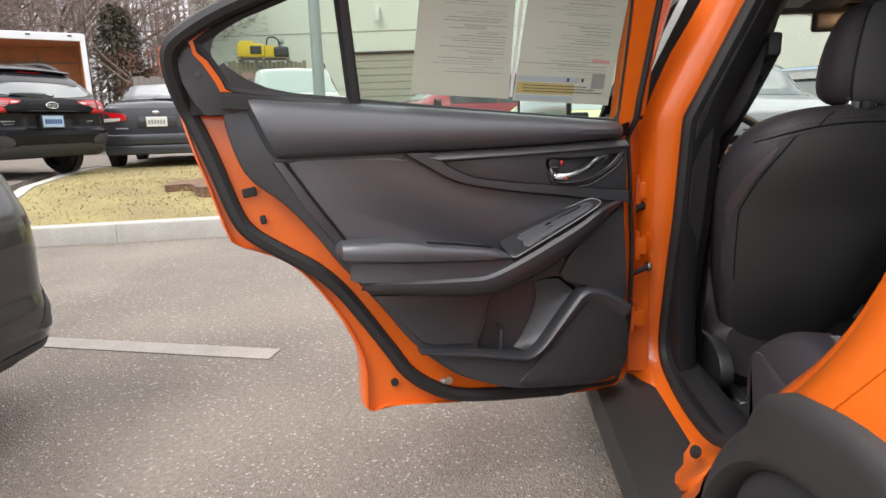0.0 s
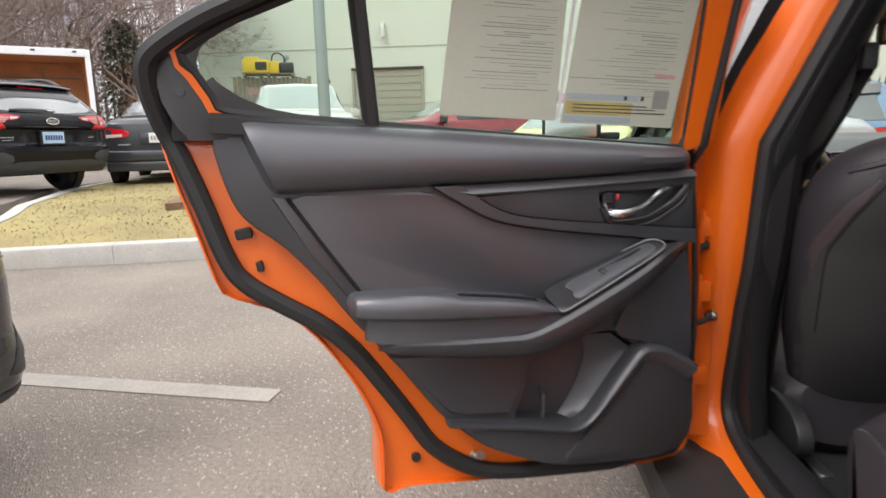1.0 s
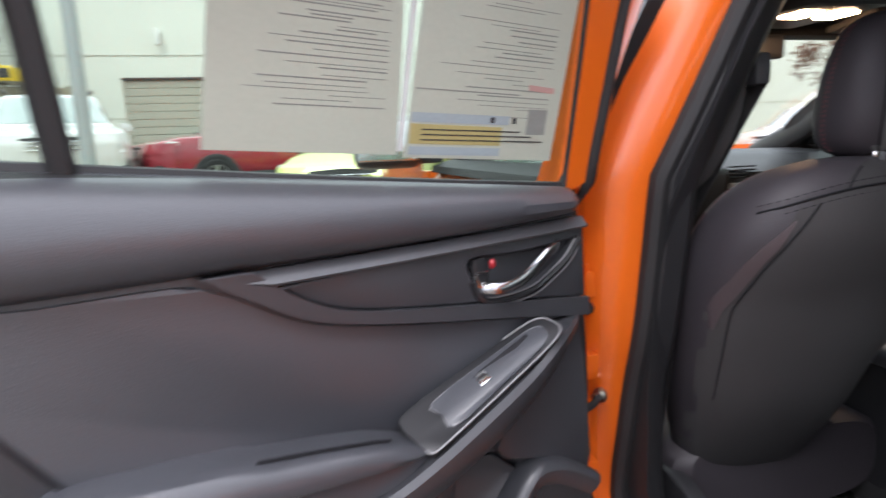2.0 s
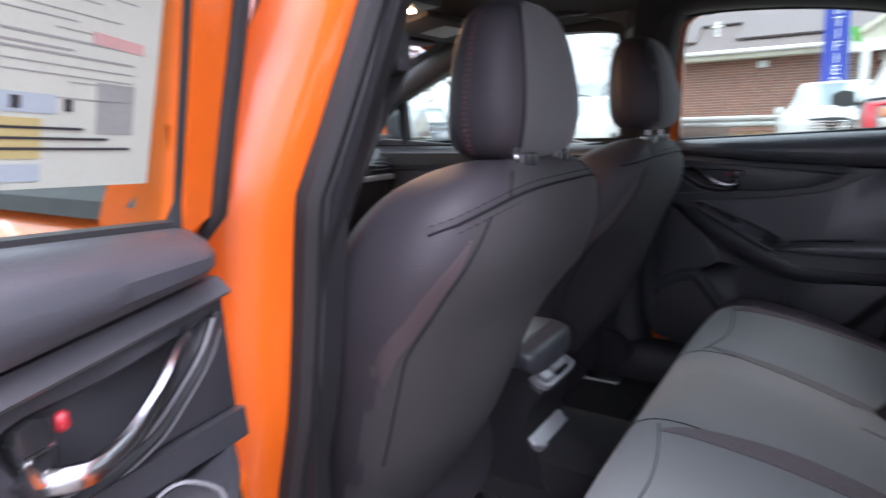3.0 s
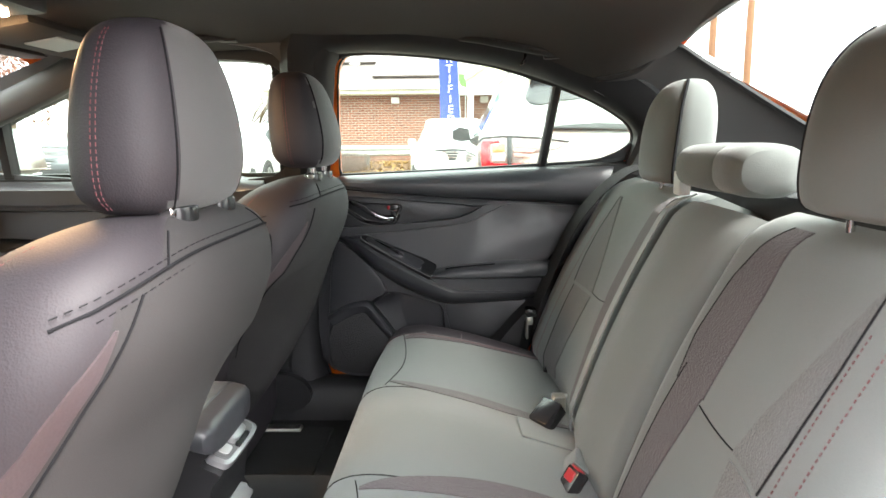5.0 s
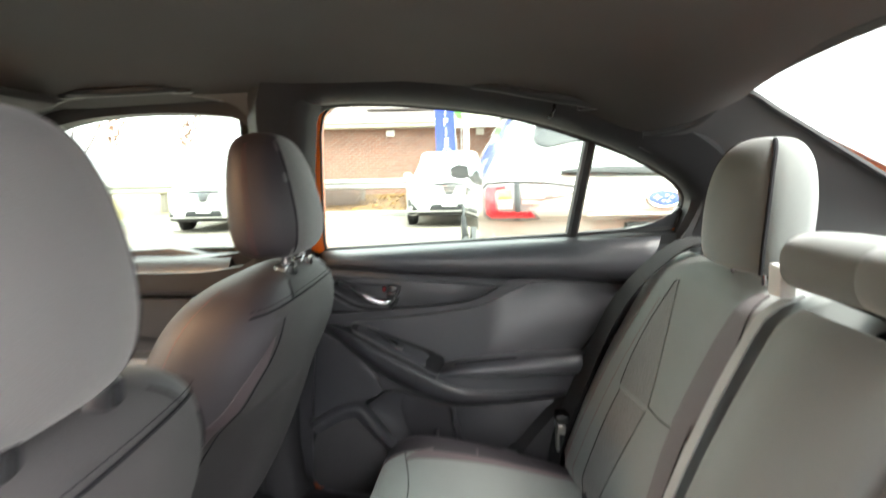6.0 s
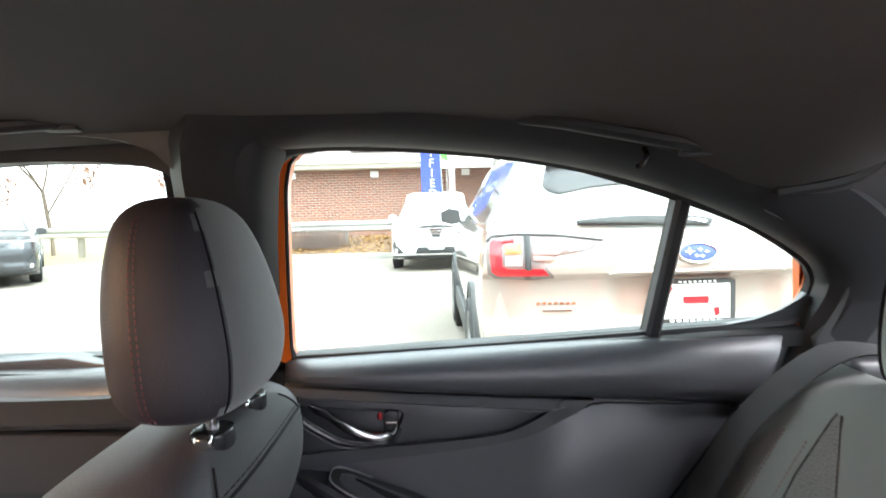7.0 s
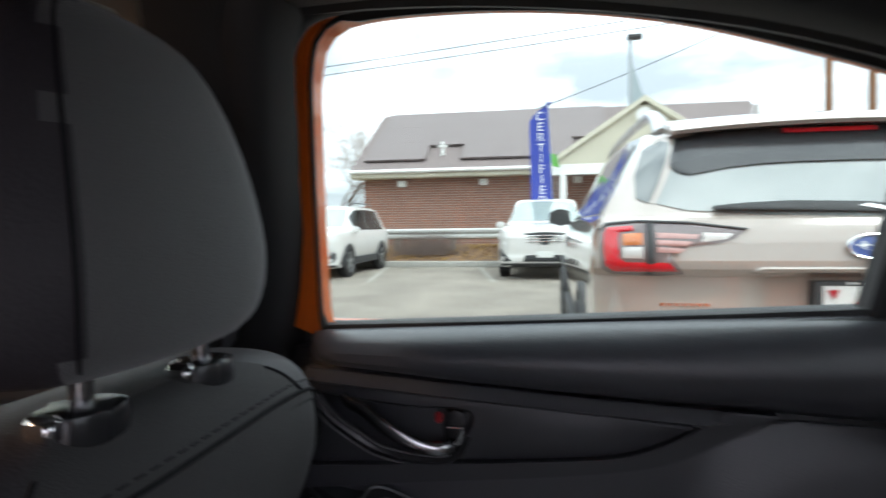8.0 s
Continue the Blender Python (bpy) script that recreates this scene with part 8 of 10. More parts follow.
def estate(label, paint, m, plate, accent, fin=True):
    k = WAGON
    v = vehicle("suv", label, k, paint, m, rails=False, rear=False, front=False, glass_mat=SKY_GREY_GLASS, group="parked cars")

    def at(p, d):
        return (tail_x(*p) - d, p[0], p[1])

    def mirror(pts):
        return pts + [(-a, b) for a, b in pts[::-1] if a]

    def slab(name, pts, mat, d0, d1, label="", bev=0.0015, parent=None):
        b2 = bmesh.new()
        hug(b2, pts, at, d0, d1, 3, bev)
        return part(name, b2, mat, parent or v, label)

    # painted tail: one curved skin from bumper to roof, with its crease and plate bay
    bm = bmesh.new()
    zs = sorted(set(TAIL_Z) | set(np.linspace(0.28, 1.50, 40)))
    g = []
    for z in zs:
        w = float(np.interp(z, *TAIL_W))
        row = []
        for u in np.linspace(-1, 1, 49):
            y = u * w
            bay = 0.030 * max(0.0, min(1.0, (0.40 - abs(y)) / 0.05)) * max(0.0, min(1.0, (0.900 - z) / 0.03)) * max(0.0, min(1.0, (z - 0.655) / 0.03))
            row.append(bm.verts.new((tail_x(y, z) + bay, y, z)))
        g.append(row)
    for a, b in zip(g, g[1:]):
        for i in range(len(a) - 1):
            bm.faces.new((a[i], a[i + 1], b[i + 1], b[i]))
    rim = [r[0] for r in g] + g[-1][1:] + [r[-1] for r in g[-2::-1]] + g[0][-2:0:-1]
    back = [bm.verts.new(q.co + Vector((0.22, -math.copysign(0.02, q.co.y), 0))) for q in rim]
    for i in range(len(rim)):
        bm.faces.new((rim[i], rim[(i + 1) % len(rim)], back[(i + 1) % len(rim)], back[i]))
    part("tailgate", bm, paint, v, "painted tailgate and bumper", sharp=30)
    win = mirror([(0.0, 1.452), (0.30, 1.448), (0.46, 1.438), (0.560, 1.410), (0.600, 1.34), (0.655, 1.225), (0.700, 1.150), (0.60, 1.122), (0.30, 1.100), (0.0, 1.092)])
    # window colour includes the pale sky it would mirror
    slab("rear_window", win, REAR_SKY_GLASS, -0.01, 0.006, "rear window with sky reflection painted into its grey")
    slab("spoiler_underside", mirror([(0.0, 1.462), (0.46, 1.452), (0.575, 1.425), (0.610, 1.355), (0.625, 1.305), (0.605, 1.275), (0.56, 1.262), (0.50, 1.272), (0.42, 1.288), (0.30, 1.300), (0.15, 1.305), (0.0, 1.306)]), TRIM_GLOSS, 0.0, 0.020, "gloss black spoiler over the rear window", 0.006)
    for s in (-1, 1):
        slab("corner_panel", [(s * a, b) for a, b in ((0.765, 1.172), (0.755, 1.27), (0.705, 1.385), (0.640, 1.43), (0.600, 1.41), (0.632, 1.33), (0.682, 1.222), (0.722, 1.150))], SKY_GREY_GLASS, 0.0, 0.008, "grey corner panel beside the rear window")
        bm = bmesh.new()
        rail = catmull([(0.46, s * 0.600, 1.470), (0.56, s * 0.60, 1.545), (0.74, s * 0.595, 1.600), (1.0, s * 0.59, 1.620), (1.9, s * 0.585, 1.64), (2.5, s * 0.585, 1.62), (2.65, s * 0.59, 1.56)], 5)
        tube(bm, rail, [0.040 - 0.014 * min(1, i / 16) for i in range(len(rail))], 10, flat=0.8)
        part("roof_rail", bm, CAR_SILVER if accent else PLASTIC_DARK, v, "grey roof rail")
    bm = bmesh.new()
    loft(bm, [[(0.24 + e + 0.10 * x * x, x, 1.482 - 0.06 * x * x + t) for e, t in ((-0.030, -0.024), (-0.045, -0.010), (-0.02, 0.010), (0.10, 0.042), (0.34, 0.085), (0.34, -0.02))] for x in np.linspace(-0.60, 0.60, 21)])
    part("spoiler", bm, paint, v, "painted roof spoiler")
    slab("brake_light", mirror([(0.17, 1.452), (0.17, 1.430)]), LAMP_RED, 0.0, 0.026, "red high brake light")
    slab("rear_wiper", [(-0.10, 1.130), (-0.02, 1.144), (0.24, 1.152), (0.40, 1.146), (0.50, 1.136), (0.50, 1.122), (0.20, 1.116), (-0.08, 1.106)], RUBBER, 0.006, 0.034, "black rear wiper", 0.005)
    slab("wiper_pivot", [(-0.07, 1.124), (-0.01, 1.138), (0.02, 1.130), (-0.05, 1.114)], CAR_SILVER, 0.03, 0.038)
    for s in (-1, 1):
        def lamp(name, pts, mat, d0, d1, label="", bev=0.003):
            return slab(name, [(s * a, b) for a, b in pts], mat, d0, d1, label, bev)
        lamp("tail_lamp", [(0.905, 1.045), (0.885, 1.070), (0.77, 1.080), (0.60, 1.072), (0.405, 1.048), (0.445, 1.016), (0.500, 1.000), (0.600, 0.990), (0.665, 0.958), (0.650, 0.930), (0.615, 0.886), (0.70, 0.878), (0.87, 0.882), (0.905, 0.905), (0.910, 0.98)], LAMP_SMOKE if accent else LAMP_RED, -0.02, 0.010, "smoked tail lamp with a red bracket" if accent else "red tail lamp", 0.005)
        lamp("lamp_bracket", [(0.892, 1.040), (0.880, 1.060), (0.795, 1.066), (0.790, 1.048), (0.838, 1.042), (0.845, 1.02), (0.842, 0.945), (0.822, 0.930), (0.672, 0.930), (0.640, 0.896), (0.86, 0.894), (0.888, 0.915), (0.895, 0.98)], LAMP_RED, 0.0, 0.015, "red C-shaped lamp bracket")
        lamp("lamp_stripe", [(0.830, 1.036), (0.760, 1.040), (0.760, 0.996), (0.830, 0.992)], LAMP_AMBER if accent else LAMP_RED, 0.0, 0.013)
        lamp("lamp_stripe", [(0.830, 0.985), (0.760, 0.988), (0.760, 0.945), (0.830, 0.945)], LAMP_CLEAR, 0.0, 0.013)
        lamp("lamp_stripe", [(0.748, 1.078), (0.722, 1.077), (0.722, 0.882), (0.748, 0.882)], PLASTIC_DARK, 0.0, 0.017)
        for i in range(3):
            z = 1.040 - 0.026 * i
            lamp("lamp_stripe", [(0.712, z), (0.565 + 0.025 * i, z - 0.008), (0.575 + 0.030 * i, z - 0.024), (0.712, z - 0.020)], LAMP_PINK, 0.0, 0.013, "", 0.001)
        lamp("lamp_stripe", [(0.555, 1.040), (0.45, 1.034), (0.475, 1.014), (0.555, 1.004)], LAMP_CLEAR, 0.0, 0.0125)
        lamp("lamp_edge", [(0.91, 1.052), (0.885, 1.079), (0.77, 1.088), (0.60, 1.080), (0.398, 1.053), (0.405, 1.048), (0.60, 1.073), (0.77, 1.081), (0.884, 1.071), (0.904, 1.048)], PLASTIC_DARK, 0.0, 0.013, "", 0.001)
        lamp("bumper_corner", [(0.91, 0.60), (0.70, 0.585), (0.60, 0.54), (0.58, 0.48), (0.66, 0.40), (0.88, 0.42)], PLASTIC_DARK, 0.0, 0.020, "black bumper corner", 0.008)
    slab("rear_bumper", mirror([(0.0, 0.46), (0.52, 0.46), (0.60, 0.44), (0.88, 0.41), (0.86, 0.29), (0.0, 0.29)]), PLASTIC_DARK, 0.0, 0.030, "black lower bumper", 0.012)
    slab("tailgate_trim", mirror([(0.0, 0.914), (0.36, 0.914), (0.40, 0.896), (0.37, 0.890), (0.0, 0.892)]), paint, -0.01, 0.020, "", 0.006)
    # oval badge: chrome ring, field and star dots
    bm = bmesh.new()
    tube(bm, [at((a, 0.985 + b), 0.012) for a, b in superring(0.084, 0.042, 40, 2.0)], 0.006, 8, True)
    bd = part("badge", bm, CHROME, v, "chrome ringed oval badge")
    slab("badge_field", [(a, 0.985 + b) for a, b in superring(0.082, 0.040, 40, 2.0)], BADGE_BLUE if accent else TRIM_GLOSS, 0.0, 0.011, "", 0.002, bd)
    for a, b, r in ((0.035, 0.006, 0.017), (-0.012, 0.014, 0.009), (-0.040, 0.005, 0.009), (-0.020, -0.014, 0.009), (0.006, -0.012, 0.009)):
        slab("badge_dot", [(a + r * 1.6 * c * (1.0 if i % 2 == 0 else 0.30), 0.985 + b + r * e * (1.0 if i % 2 == 0 else 0.30)) for i, (c, e) in enumerate([(math.cos(i * math.tau / 8), math.sin(i * math.tau / 8)) for i in range(8)])], WHITE_TAB, 0.008, 0.0135, "", 0, bd)
    # plate in its bay
    def at(p, d):
        return (-0.068 - d, p[0], p[1])
    fr = slab("plate_surround", [(-0.178, 0.862), (0.178, 0.862), (0.178, 0.676), (-0.178, 0.676)], PLASTIC_DARK if accent else TRIM_GLOSS, -0.06, 0.0, "dark plate surround", 0.002)
    slab("plate", [(-0.152, 0.846), (0.152, 0.846), (0.152, 0.694), (-0.152, 0.694)], plate, -0.01, 0.0045, "plate with plain bars", 0.001, fr)
    if accent:
        b3 = bmesh.new()
        for y0, y1, z0, z1 in ((-0.055, 0.055, 0.762, 0.792),):
            prism(b3, [(y0, z0), (y1, z0), (y1, z1), (y0, z1)], at, 0.005, 0.0092)
        prism(b3, [(0.10, 0.835), (0.14, 0.83), (0.12, 0.80)], at, 0.005, 0.0092)
        prism(b3, [(-0.10, 0.745), (-0.08, 0.74), (-0.085, 0.705), (-0.105, 0.71)], at, 0.005, 0.0092)
        part("plate_print", b3, RED, fr)
        b3 = bmesh.new()
        for i in range(8):
            prism(b3, [(-0.115 + i * 0.03, 0.690), (-0.095 + i * 0.03, 0.690), (-0.095 + i * 0.03, 0.680), (-0.115 + i * 0.03, 0.680)], at, 0.003, 0.006)
            prism(b3, [(-0.09 + i * 0.022, 0.860), (-0.078 + i * 0.022, 0.860), (-0.078 + i * 0.022, 0.852), (-0.09 + i * 0.022, 0.852)], at, 0.003, 0.006)
        part("surround_bars", b3, WHITE_TAB, fr)
    else:
        b3 = bmesh.new()
        for i in range(7):
            prism(b3, [(-0.125 + i * 0.037, 0.80), (-0.101 + i * 0.037, 0.80), (-0.101 + i * 0.037, 0.735), (-0.125 + i * 0.037, 0.735)], at, 0.005, 0.0092)
        part("plate_bars", b3, BADGE_BLUE, fr)
    def at(p, d):
        return (tail_x(*p) - d, p[0], p[1])
    for s, n in ((1, 7), (-1, 4)):
        b3 = bmesh.new()
        for i in range(n):
            y = s * 0.60 - 0.011 * n + i * 0.026
            prism(b3, [(y, 0.778), (y + 0.016, 0.778), (y + 0.016, 0.767), (y, 0.767)], at, 0.0, 0.004)
        if s > 0:
            prism(b3, [(0.54, 0.742), (0.67, 0.742), (0.67, 0.736), (0.54, 0.736)], at, 0.0, 0.004)
        part("model_lettering", b3, CHROME, v, "small chrome lettering bars")
    if fin:
        bm = bmesh.new()
        loft(bm, [[(x + f, y * t, 1.585 + h) for x, y in superring(0.10 - 0.06 * h / 0.11, 0.022, 14, 2.2)] for h, f, t in ((0.0, 1.15, 1.0), (0.05, 1.135, 0.7), (0.10, 1.105, 0.35), (0.115, 1.09, 0.15))])
        part("roof_fin", bm, paint, v, "roof aerial fin")
    return v


estate("pearl white estate SUV with red tail lamps in the next bay", CAR_PEARL, tail_at(2.33, -1.445, 0.5, WAGON) @ Matrix.Translation((0.09, 0, 0)), PLATE_WHITE, True)
estate("black estate SUV seen from behind with a pale blue plate", CAR_BLACK, tail_at(-7.30, 6.70, 164, WAGON, 0.342, 1.0), PLATE_BLUE, False, False)


# ==== ground, kerbs, lawn ====
def level(name, pts, z0, z1, mat, label, category, kind="structure"):
    bm = bmesh.new()
    prism(bm, pts, lambda p, d: (p[0], p[1], d), z0, z1)
    return tagged(part(name, bm, mat, None), label, category, kind=kind)


bm = bmesh.new()
bmesh.ops.create_grid(bm, x_segments=2, y_segments=2, size=600)
tagged(part("ground", bm, ASPHALT, None), "worn grey asphalt car park with pale flecks", "ground", kind="structure")


def line(x0, y0, x1, y1, w, name="parking_line"):
    d = Vector((x1 - x0, y1 - y0)).normalized()
    n = Vector((-d.y, d.x)) * w / 2
    ob = level(name, [(x0 + n.x, y0 + n.y), (x0 - n.x, y0 - n.y), (x1 - n.x, y1 - n.y), (x1 + n.x, y1 + n.y)], 0.001, 0.005, PAINT_LINE, "worn white parking line on asphalt", "line")


line(-2.14, 0.90, -6.2, 1.40, 0.115)
line(-2.14, -1.75, -6.2, -1.25, 0.115)
for y in (-6.0, -3.4, 0.66, 3.11, 5.56, 8.0, 10.4):
    line(11.4, y, 15.5, y + 0.72, 0.11)

ISLAND = smooth2([(-6.3, 3.02), (-5.1, 3.33), (-3.97, 3.62), (-3.0, 3.86), (0.5, 4.7), (1.3, 5.4), (1.0, 7.3), (-3.0, 8.3), (-7.2, 10.9), (-8.1, 10.0), (-7.95, 8.1), (-6.75, 5.4), (-6.25, 4.2), (-6.55, 3.4)], 4)


def lawn_z(x, y):
    """The lawn rises gently away from the near kerb."""
    return 0.135 + 0.208 * min(1, max(0, (y - 3.2 - 0.2 * (x + 5)) / 2.2))


bm = bmesh.new()
prism(bm, resample(shrink(ISLAND, 0.12), 120), lambda p, d: (p[0], p[1], d if d < 0 else lawn_z(*p)), -0.02, 1)
bmesh.ops.triangulate(bm, faces=[f for f in bm.faces if len(f.verts) > 4])
tagged(part("lawn_ground", bm, SOIL, None), "winter lawn of straw and green turf inside a kerb", "lawn", kind="structure")
level("upper_road", [(-40, 3.3), (-6.9, 3.6), (-6.6, 4.4), (-7.1, 5.6), (-8.3, 8.0), (-8.4, 10.2), (-7.2, 11.2), (-3.2, 8.5), (1.1, 7.5), (2.4, 9.0), (3, 13), (3, 27), (-40, 27)], -0.02, 0.340, ASPHALT, "raised asphalt of the upper car park", "road")
kerb = tagged(new("kerb"), "pale granite kerb round the lawn", "kerb", kind="structure")
pts = resample(ISLAND, 240)
inner = shrink(pts, 0.15)
run = 16
for a in range(0, 240, run):
    bm = bmesh.new()
    rings = []
    for i in range(a, a + run + 1):
        p, q = Vector(pts[i % 240]), Vector(inner[i % 240])
        if i == a:
            p, q = p.lerp(Vector(pts[(i + 1) % 240]), 0.03), q.lerp(Vector(inner[(i + 1) % 240]), 0.03)
        kz = lawn_z(p.x, p.y) - 0.135
        rings.append([(p.x, p.y, -0.03), (p.x, p.y, kz + 0.125), (p.lerp(q, 0.06).x, p.lerp(q, 0.06).y, kz + 0.144), (p.lerp(q, 0.18).x, p.lerp(q, 0.18).y, kz + 0.150), (q.x, q.y, kz + 0.150), (q.x, q.y, -0.03)])
    loft(bm, rings)
    part("kerb_stone", bm, KERB, kerb)

# turf blades, short and matted
rnd = random.Random(11)
bm = bmesh.new()
lawn_in = shrink(ISLAND, 0.16)
verts, faces = [], []
count = 0
while count < 9000:
    x, y = rnd.uniform(-7.6, -1.0), rnd.uniform(2.9, 9.5)
    if rnd.random() > 1.25 - (y - 2.9) / 8 or not in_poly((x, y), lawn_in):
        continue
    h, w, a = rnd.uniform(0.006, 0.020), rnd.uniform(0.004, 0.010), rnd.uniform(0, math.tau)
    dx, dy, lx, ly = math.cos(a) * w, math.sin(a) * w, rnd.gauss(0, 0.02), rnd.gauss(0, 0.02)
    b = len(verts)
    gz = lawn_z(x, y)
    verts += [(x - dx, y - dy, gz - 0.005), (x + dx, y + dy, gz - 0.005), (x + lx, y + ly, gz + h)]
    faces.append((b, b + 1, b + 2))
    count += 1
bm.free()
me = bpy.data.meshes.new("lawn_grass")
me.from_pydata(verts, [], faces)
me.materials.append(GRASS)
tagged(new("lawn_grass", me), "short straw and green grass blades on the lawn", "grass", kind="stuff")
level("mulch_bed", [(p[0] * 0.85 - 4.15, p[1] * 0.85 + 5.6 + 0.10 * math.sin(9 * p[0]) + 0.07 * math.sin(17 * p[1])) for p in superring(1.0, 0.8, 48, 2.0)], 0.10, 0.3485, MULCH, "brown mulch bed in the lawn", "mulch")

# planted bank across the aisle
bank = tagged(new("bank"), "leaf strewn bank with a low kerb", "bank", kind="structure")
bm = bmesh.new()
rows = []
for y in np.linspace(-16, 5.6, 30):
    rows.append([(15.75, y, -0.02), (15.75, y, 0.14), (16.2, y, 0.24 + 0.03 * math.sin(y * 3)), (16.9, y, 0.42 + 0.04 * math.sin(y * 2)), (17.8, y, 0.50), (18.3, y, 0.50), (18.3, y, -0.02)])
loft(bm, rows)
part("bank_soil", bm, MULCH, bank, "brown mulch bank")
bm = bmesh.new()
box(bm, 15.60, 15.75, -16, 5.6, -0.02, 0.15, 0.02, 2)
part("bank_kerb", bm, KERB, bank)
verts, faces = [], []
for i in range(5200):
    x, y = rnd.uniform(15.8, 17.9), rnd.uniform(-8, 5.6)
    z = float(np.interp(x, [15.75, 16.2, 16.9, 17.8], [0.14, 0.24, 0.42, 0.5])) + 0.03
    a, s = rnd.uniform(0, math.tau), rnd.uniform(0.02, 0.06)
    q = Euler((rnd.uniform(-0.7, 0.7), rnd.uniform(-0.7, 0.7), a)).to_matrix()
    b = len(verts)
    verts += [tuple(Vector((x, y, z)) + q @ Vector(p)) for p in ((-s, 0, 0), (0, -s * 0.5, 0.008), (s, 0, 0), (0, s * 0.5, 0.008))]
    faces.append((b, b + 1, b + 2, b + 3))
me = bpy.data.meshes.new("fallen_leaves")
me.from_pydata(verts, [], faces)
me.materials.append(LEAF)
tagged(new("fallen_leaves", me), "dry fallen leaves strewn over the bank", "leaves", kind="stuff")
verts, faces = [], []
for i in range(1500):
    c = Vector((16.4 + rnd.gauss(0, 0.25), 3.0 + rnd.gauss(0, 0.45), 0.3))
    t = Vector((rnd.gauss(0, 0.20), rnd.gauss(0, 0.28), rnd.uniform(0.35, 0.75)))
    b = len(verts)
    w = Vector((0.004, 0.004, 0))
    verts += [tuple(c - w), tuple(c + w), tuple(c + t)]
    faces.append((b, b + 1, b + 2))
me = bpy.data.meshes.new("dry_shrub")
me.from_pydata(verts, [], faces)
me.materials.append(TWIG)
tagged(new("dry_shrub", me), "leafless brown shrub on the bank", "shrub")

level("verge", [(15.7, 5.9), (30, 5.9), (30, 60), (12.2, 60), (12.6, 14.2), (13.4, 10.0), (14.5, 7.4)], -0.02, 0.13, SOIL, "yellow green road verge", "verge")
level("road_pavement", [(15.2, 5.75), (15.75, 5.75), (14.6, 7.4), (13.5, 10.0), (12.7, 14.2), (12.3, 60), (12.0, 60), (12.35, 14.1), (13.15, 9.9), (14.25, 7.25)], -0.02, 0.14, KERB, "pale concrete kerb of the verge", "kerb")

# guard rail
rail = thing("guard_rail", "galvanised guard rail on wooden posts along the bank", "guard rail")
path = [(17.1, -14), (17.0, -4), (16.9, 0), (16.6, 4.6), (16.9, 9), (17.4, 16), (18, 40)]
cp = catmull([(a, b, 0) for a, b in path], 6)
bm = bmesh.new()
loft(bm, [[(p.x - 0.03 + o, p.y, 0.85 + h) for o, h in ((0, -0.15), (-0.05, -0.11), (-0.05, -0.05), (0, 0), (-0.05, 0.05), (-0.05, 0.11), (0, 0.15), (0.02, 0.15), (-0.02, 0.08), (0.02, 0.0), (-0.02, -0.08), (0.02, -0.15))] for p in cp])
part("rail_beam", bm, GUARD, rail)
for p in cp[1:-1:2]:
    bm = bmesh.new()
    box(bm, p.x, p.x + 0.16, p.y - 0.08, p.y + 0.08, 0.1, 0.98, 0.01, 1)
    part("rail_post", bm, FENCE_GREY, rail)


# ==== brick office ====
office = thing("brick_office", "low red brown brick office with brown shingle roof and cream porch", "building")
Y1, Y0, XF = 5.27, -6.9, 18.25
bm = bmesh.new()
box(bm, XF, XF + 7.4, Y0, Y1, 0.3, 2.62)
part("brick_wall", bm, BRICK, office, "red brown brick wall")
bm = bmesh.new()
XR, ZR, XE, ZE = 21.9, 5.12, XF - 0.42, 2.78
prism(bm, [(XE, ZE), (XR, ZR), (2 * XR - XE, ZE), (2 * XR - XE, ZE - 0.10), (XR, ZR - 0.14), (XE, ZE - 0.10)], lambda p, d: (p[0], d, p[1]), Y1 + 0.30, -7.0)
part("roof", bm, ROOF, office, "brown shingle roof")
bm = bmesh.new()
box(bm, XE - 0.02, XE + 0.03, -7.0, Y1 + 0.30, ZE - 0.24, ZE - 0.02, 0.01, 1)
part("fascia", bm, SIDING, office, "cream fascia board")
bm = bmesh.new()
tube(bm, [(XE - 0.07, -7.0, ZE - 0.06), (XE - 0.07, Y1 + 0.30, ZE - 0.06)], 0.06, 8)
part("gutter", bm, WHITE_WOOD, office, "white gutter")
bm = bmesh.new()
box(bm, XE + 0.02, XF, -7.0, Y1 + 0.25, ZE - 0.26, ZE - 0.22)
part("soffit", bm, SIDING, office)
bm = bmesh.new()
prism(bm, [(XF, 2.60), (2 * XR - XF, 2.60), (XR, ZR - 0.16)], lambda p, d: (p[0], d, p[1]), Y1 - 0.2, Y1 - 0.02)
part("gable_wall", bm, SIDING, office)
# flat panel array on the roof, stepped round a vent pipe
def roof_at(y, t, h=0.0):
    return Vector((XE + (XR - XE) * t - 0.54 * h, y, ZE + (ZR - ZE) * t + 0.84 * h))
for y0, y1, t0, t1 in ((5.25, 3.35, 0.11, 0.97), (3.35, 2.25, 0.34, 0.97), (2.25, 1.1, 0.11, 0.97), (1.1, 0.0, 0.11, 0.97), (0.0, -1.1, 0.11, 0.97), (-1.1, -2.2, 0.40, 0.97)):
    rows_t = [t0 + (t1 - t0) * i / 3 for i in range(4)]
    for a, b in zip(rows_t, rows_t[1:]):
        bm = bmesh.new()
        q = [roof_at(y0 - 0.002, a + 0.0006), roof_at(y1 + 0.002, a + 0.0006), roof_at(y1 + 0.002, b - 0.0006), roof_at(y0 - 0.002, b - 0.0006)]
        prism(bm, [tuple(p) for p in q], lambda p, d: Vector(p) + Vector((-0.54, 0, 0.84)) * d, 0.04, 0.10)
        part("roof_panel", bm, SOLAR, office)
bm = bmesh.new()
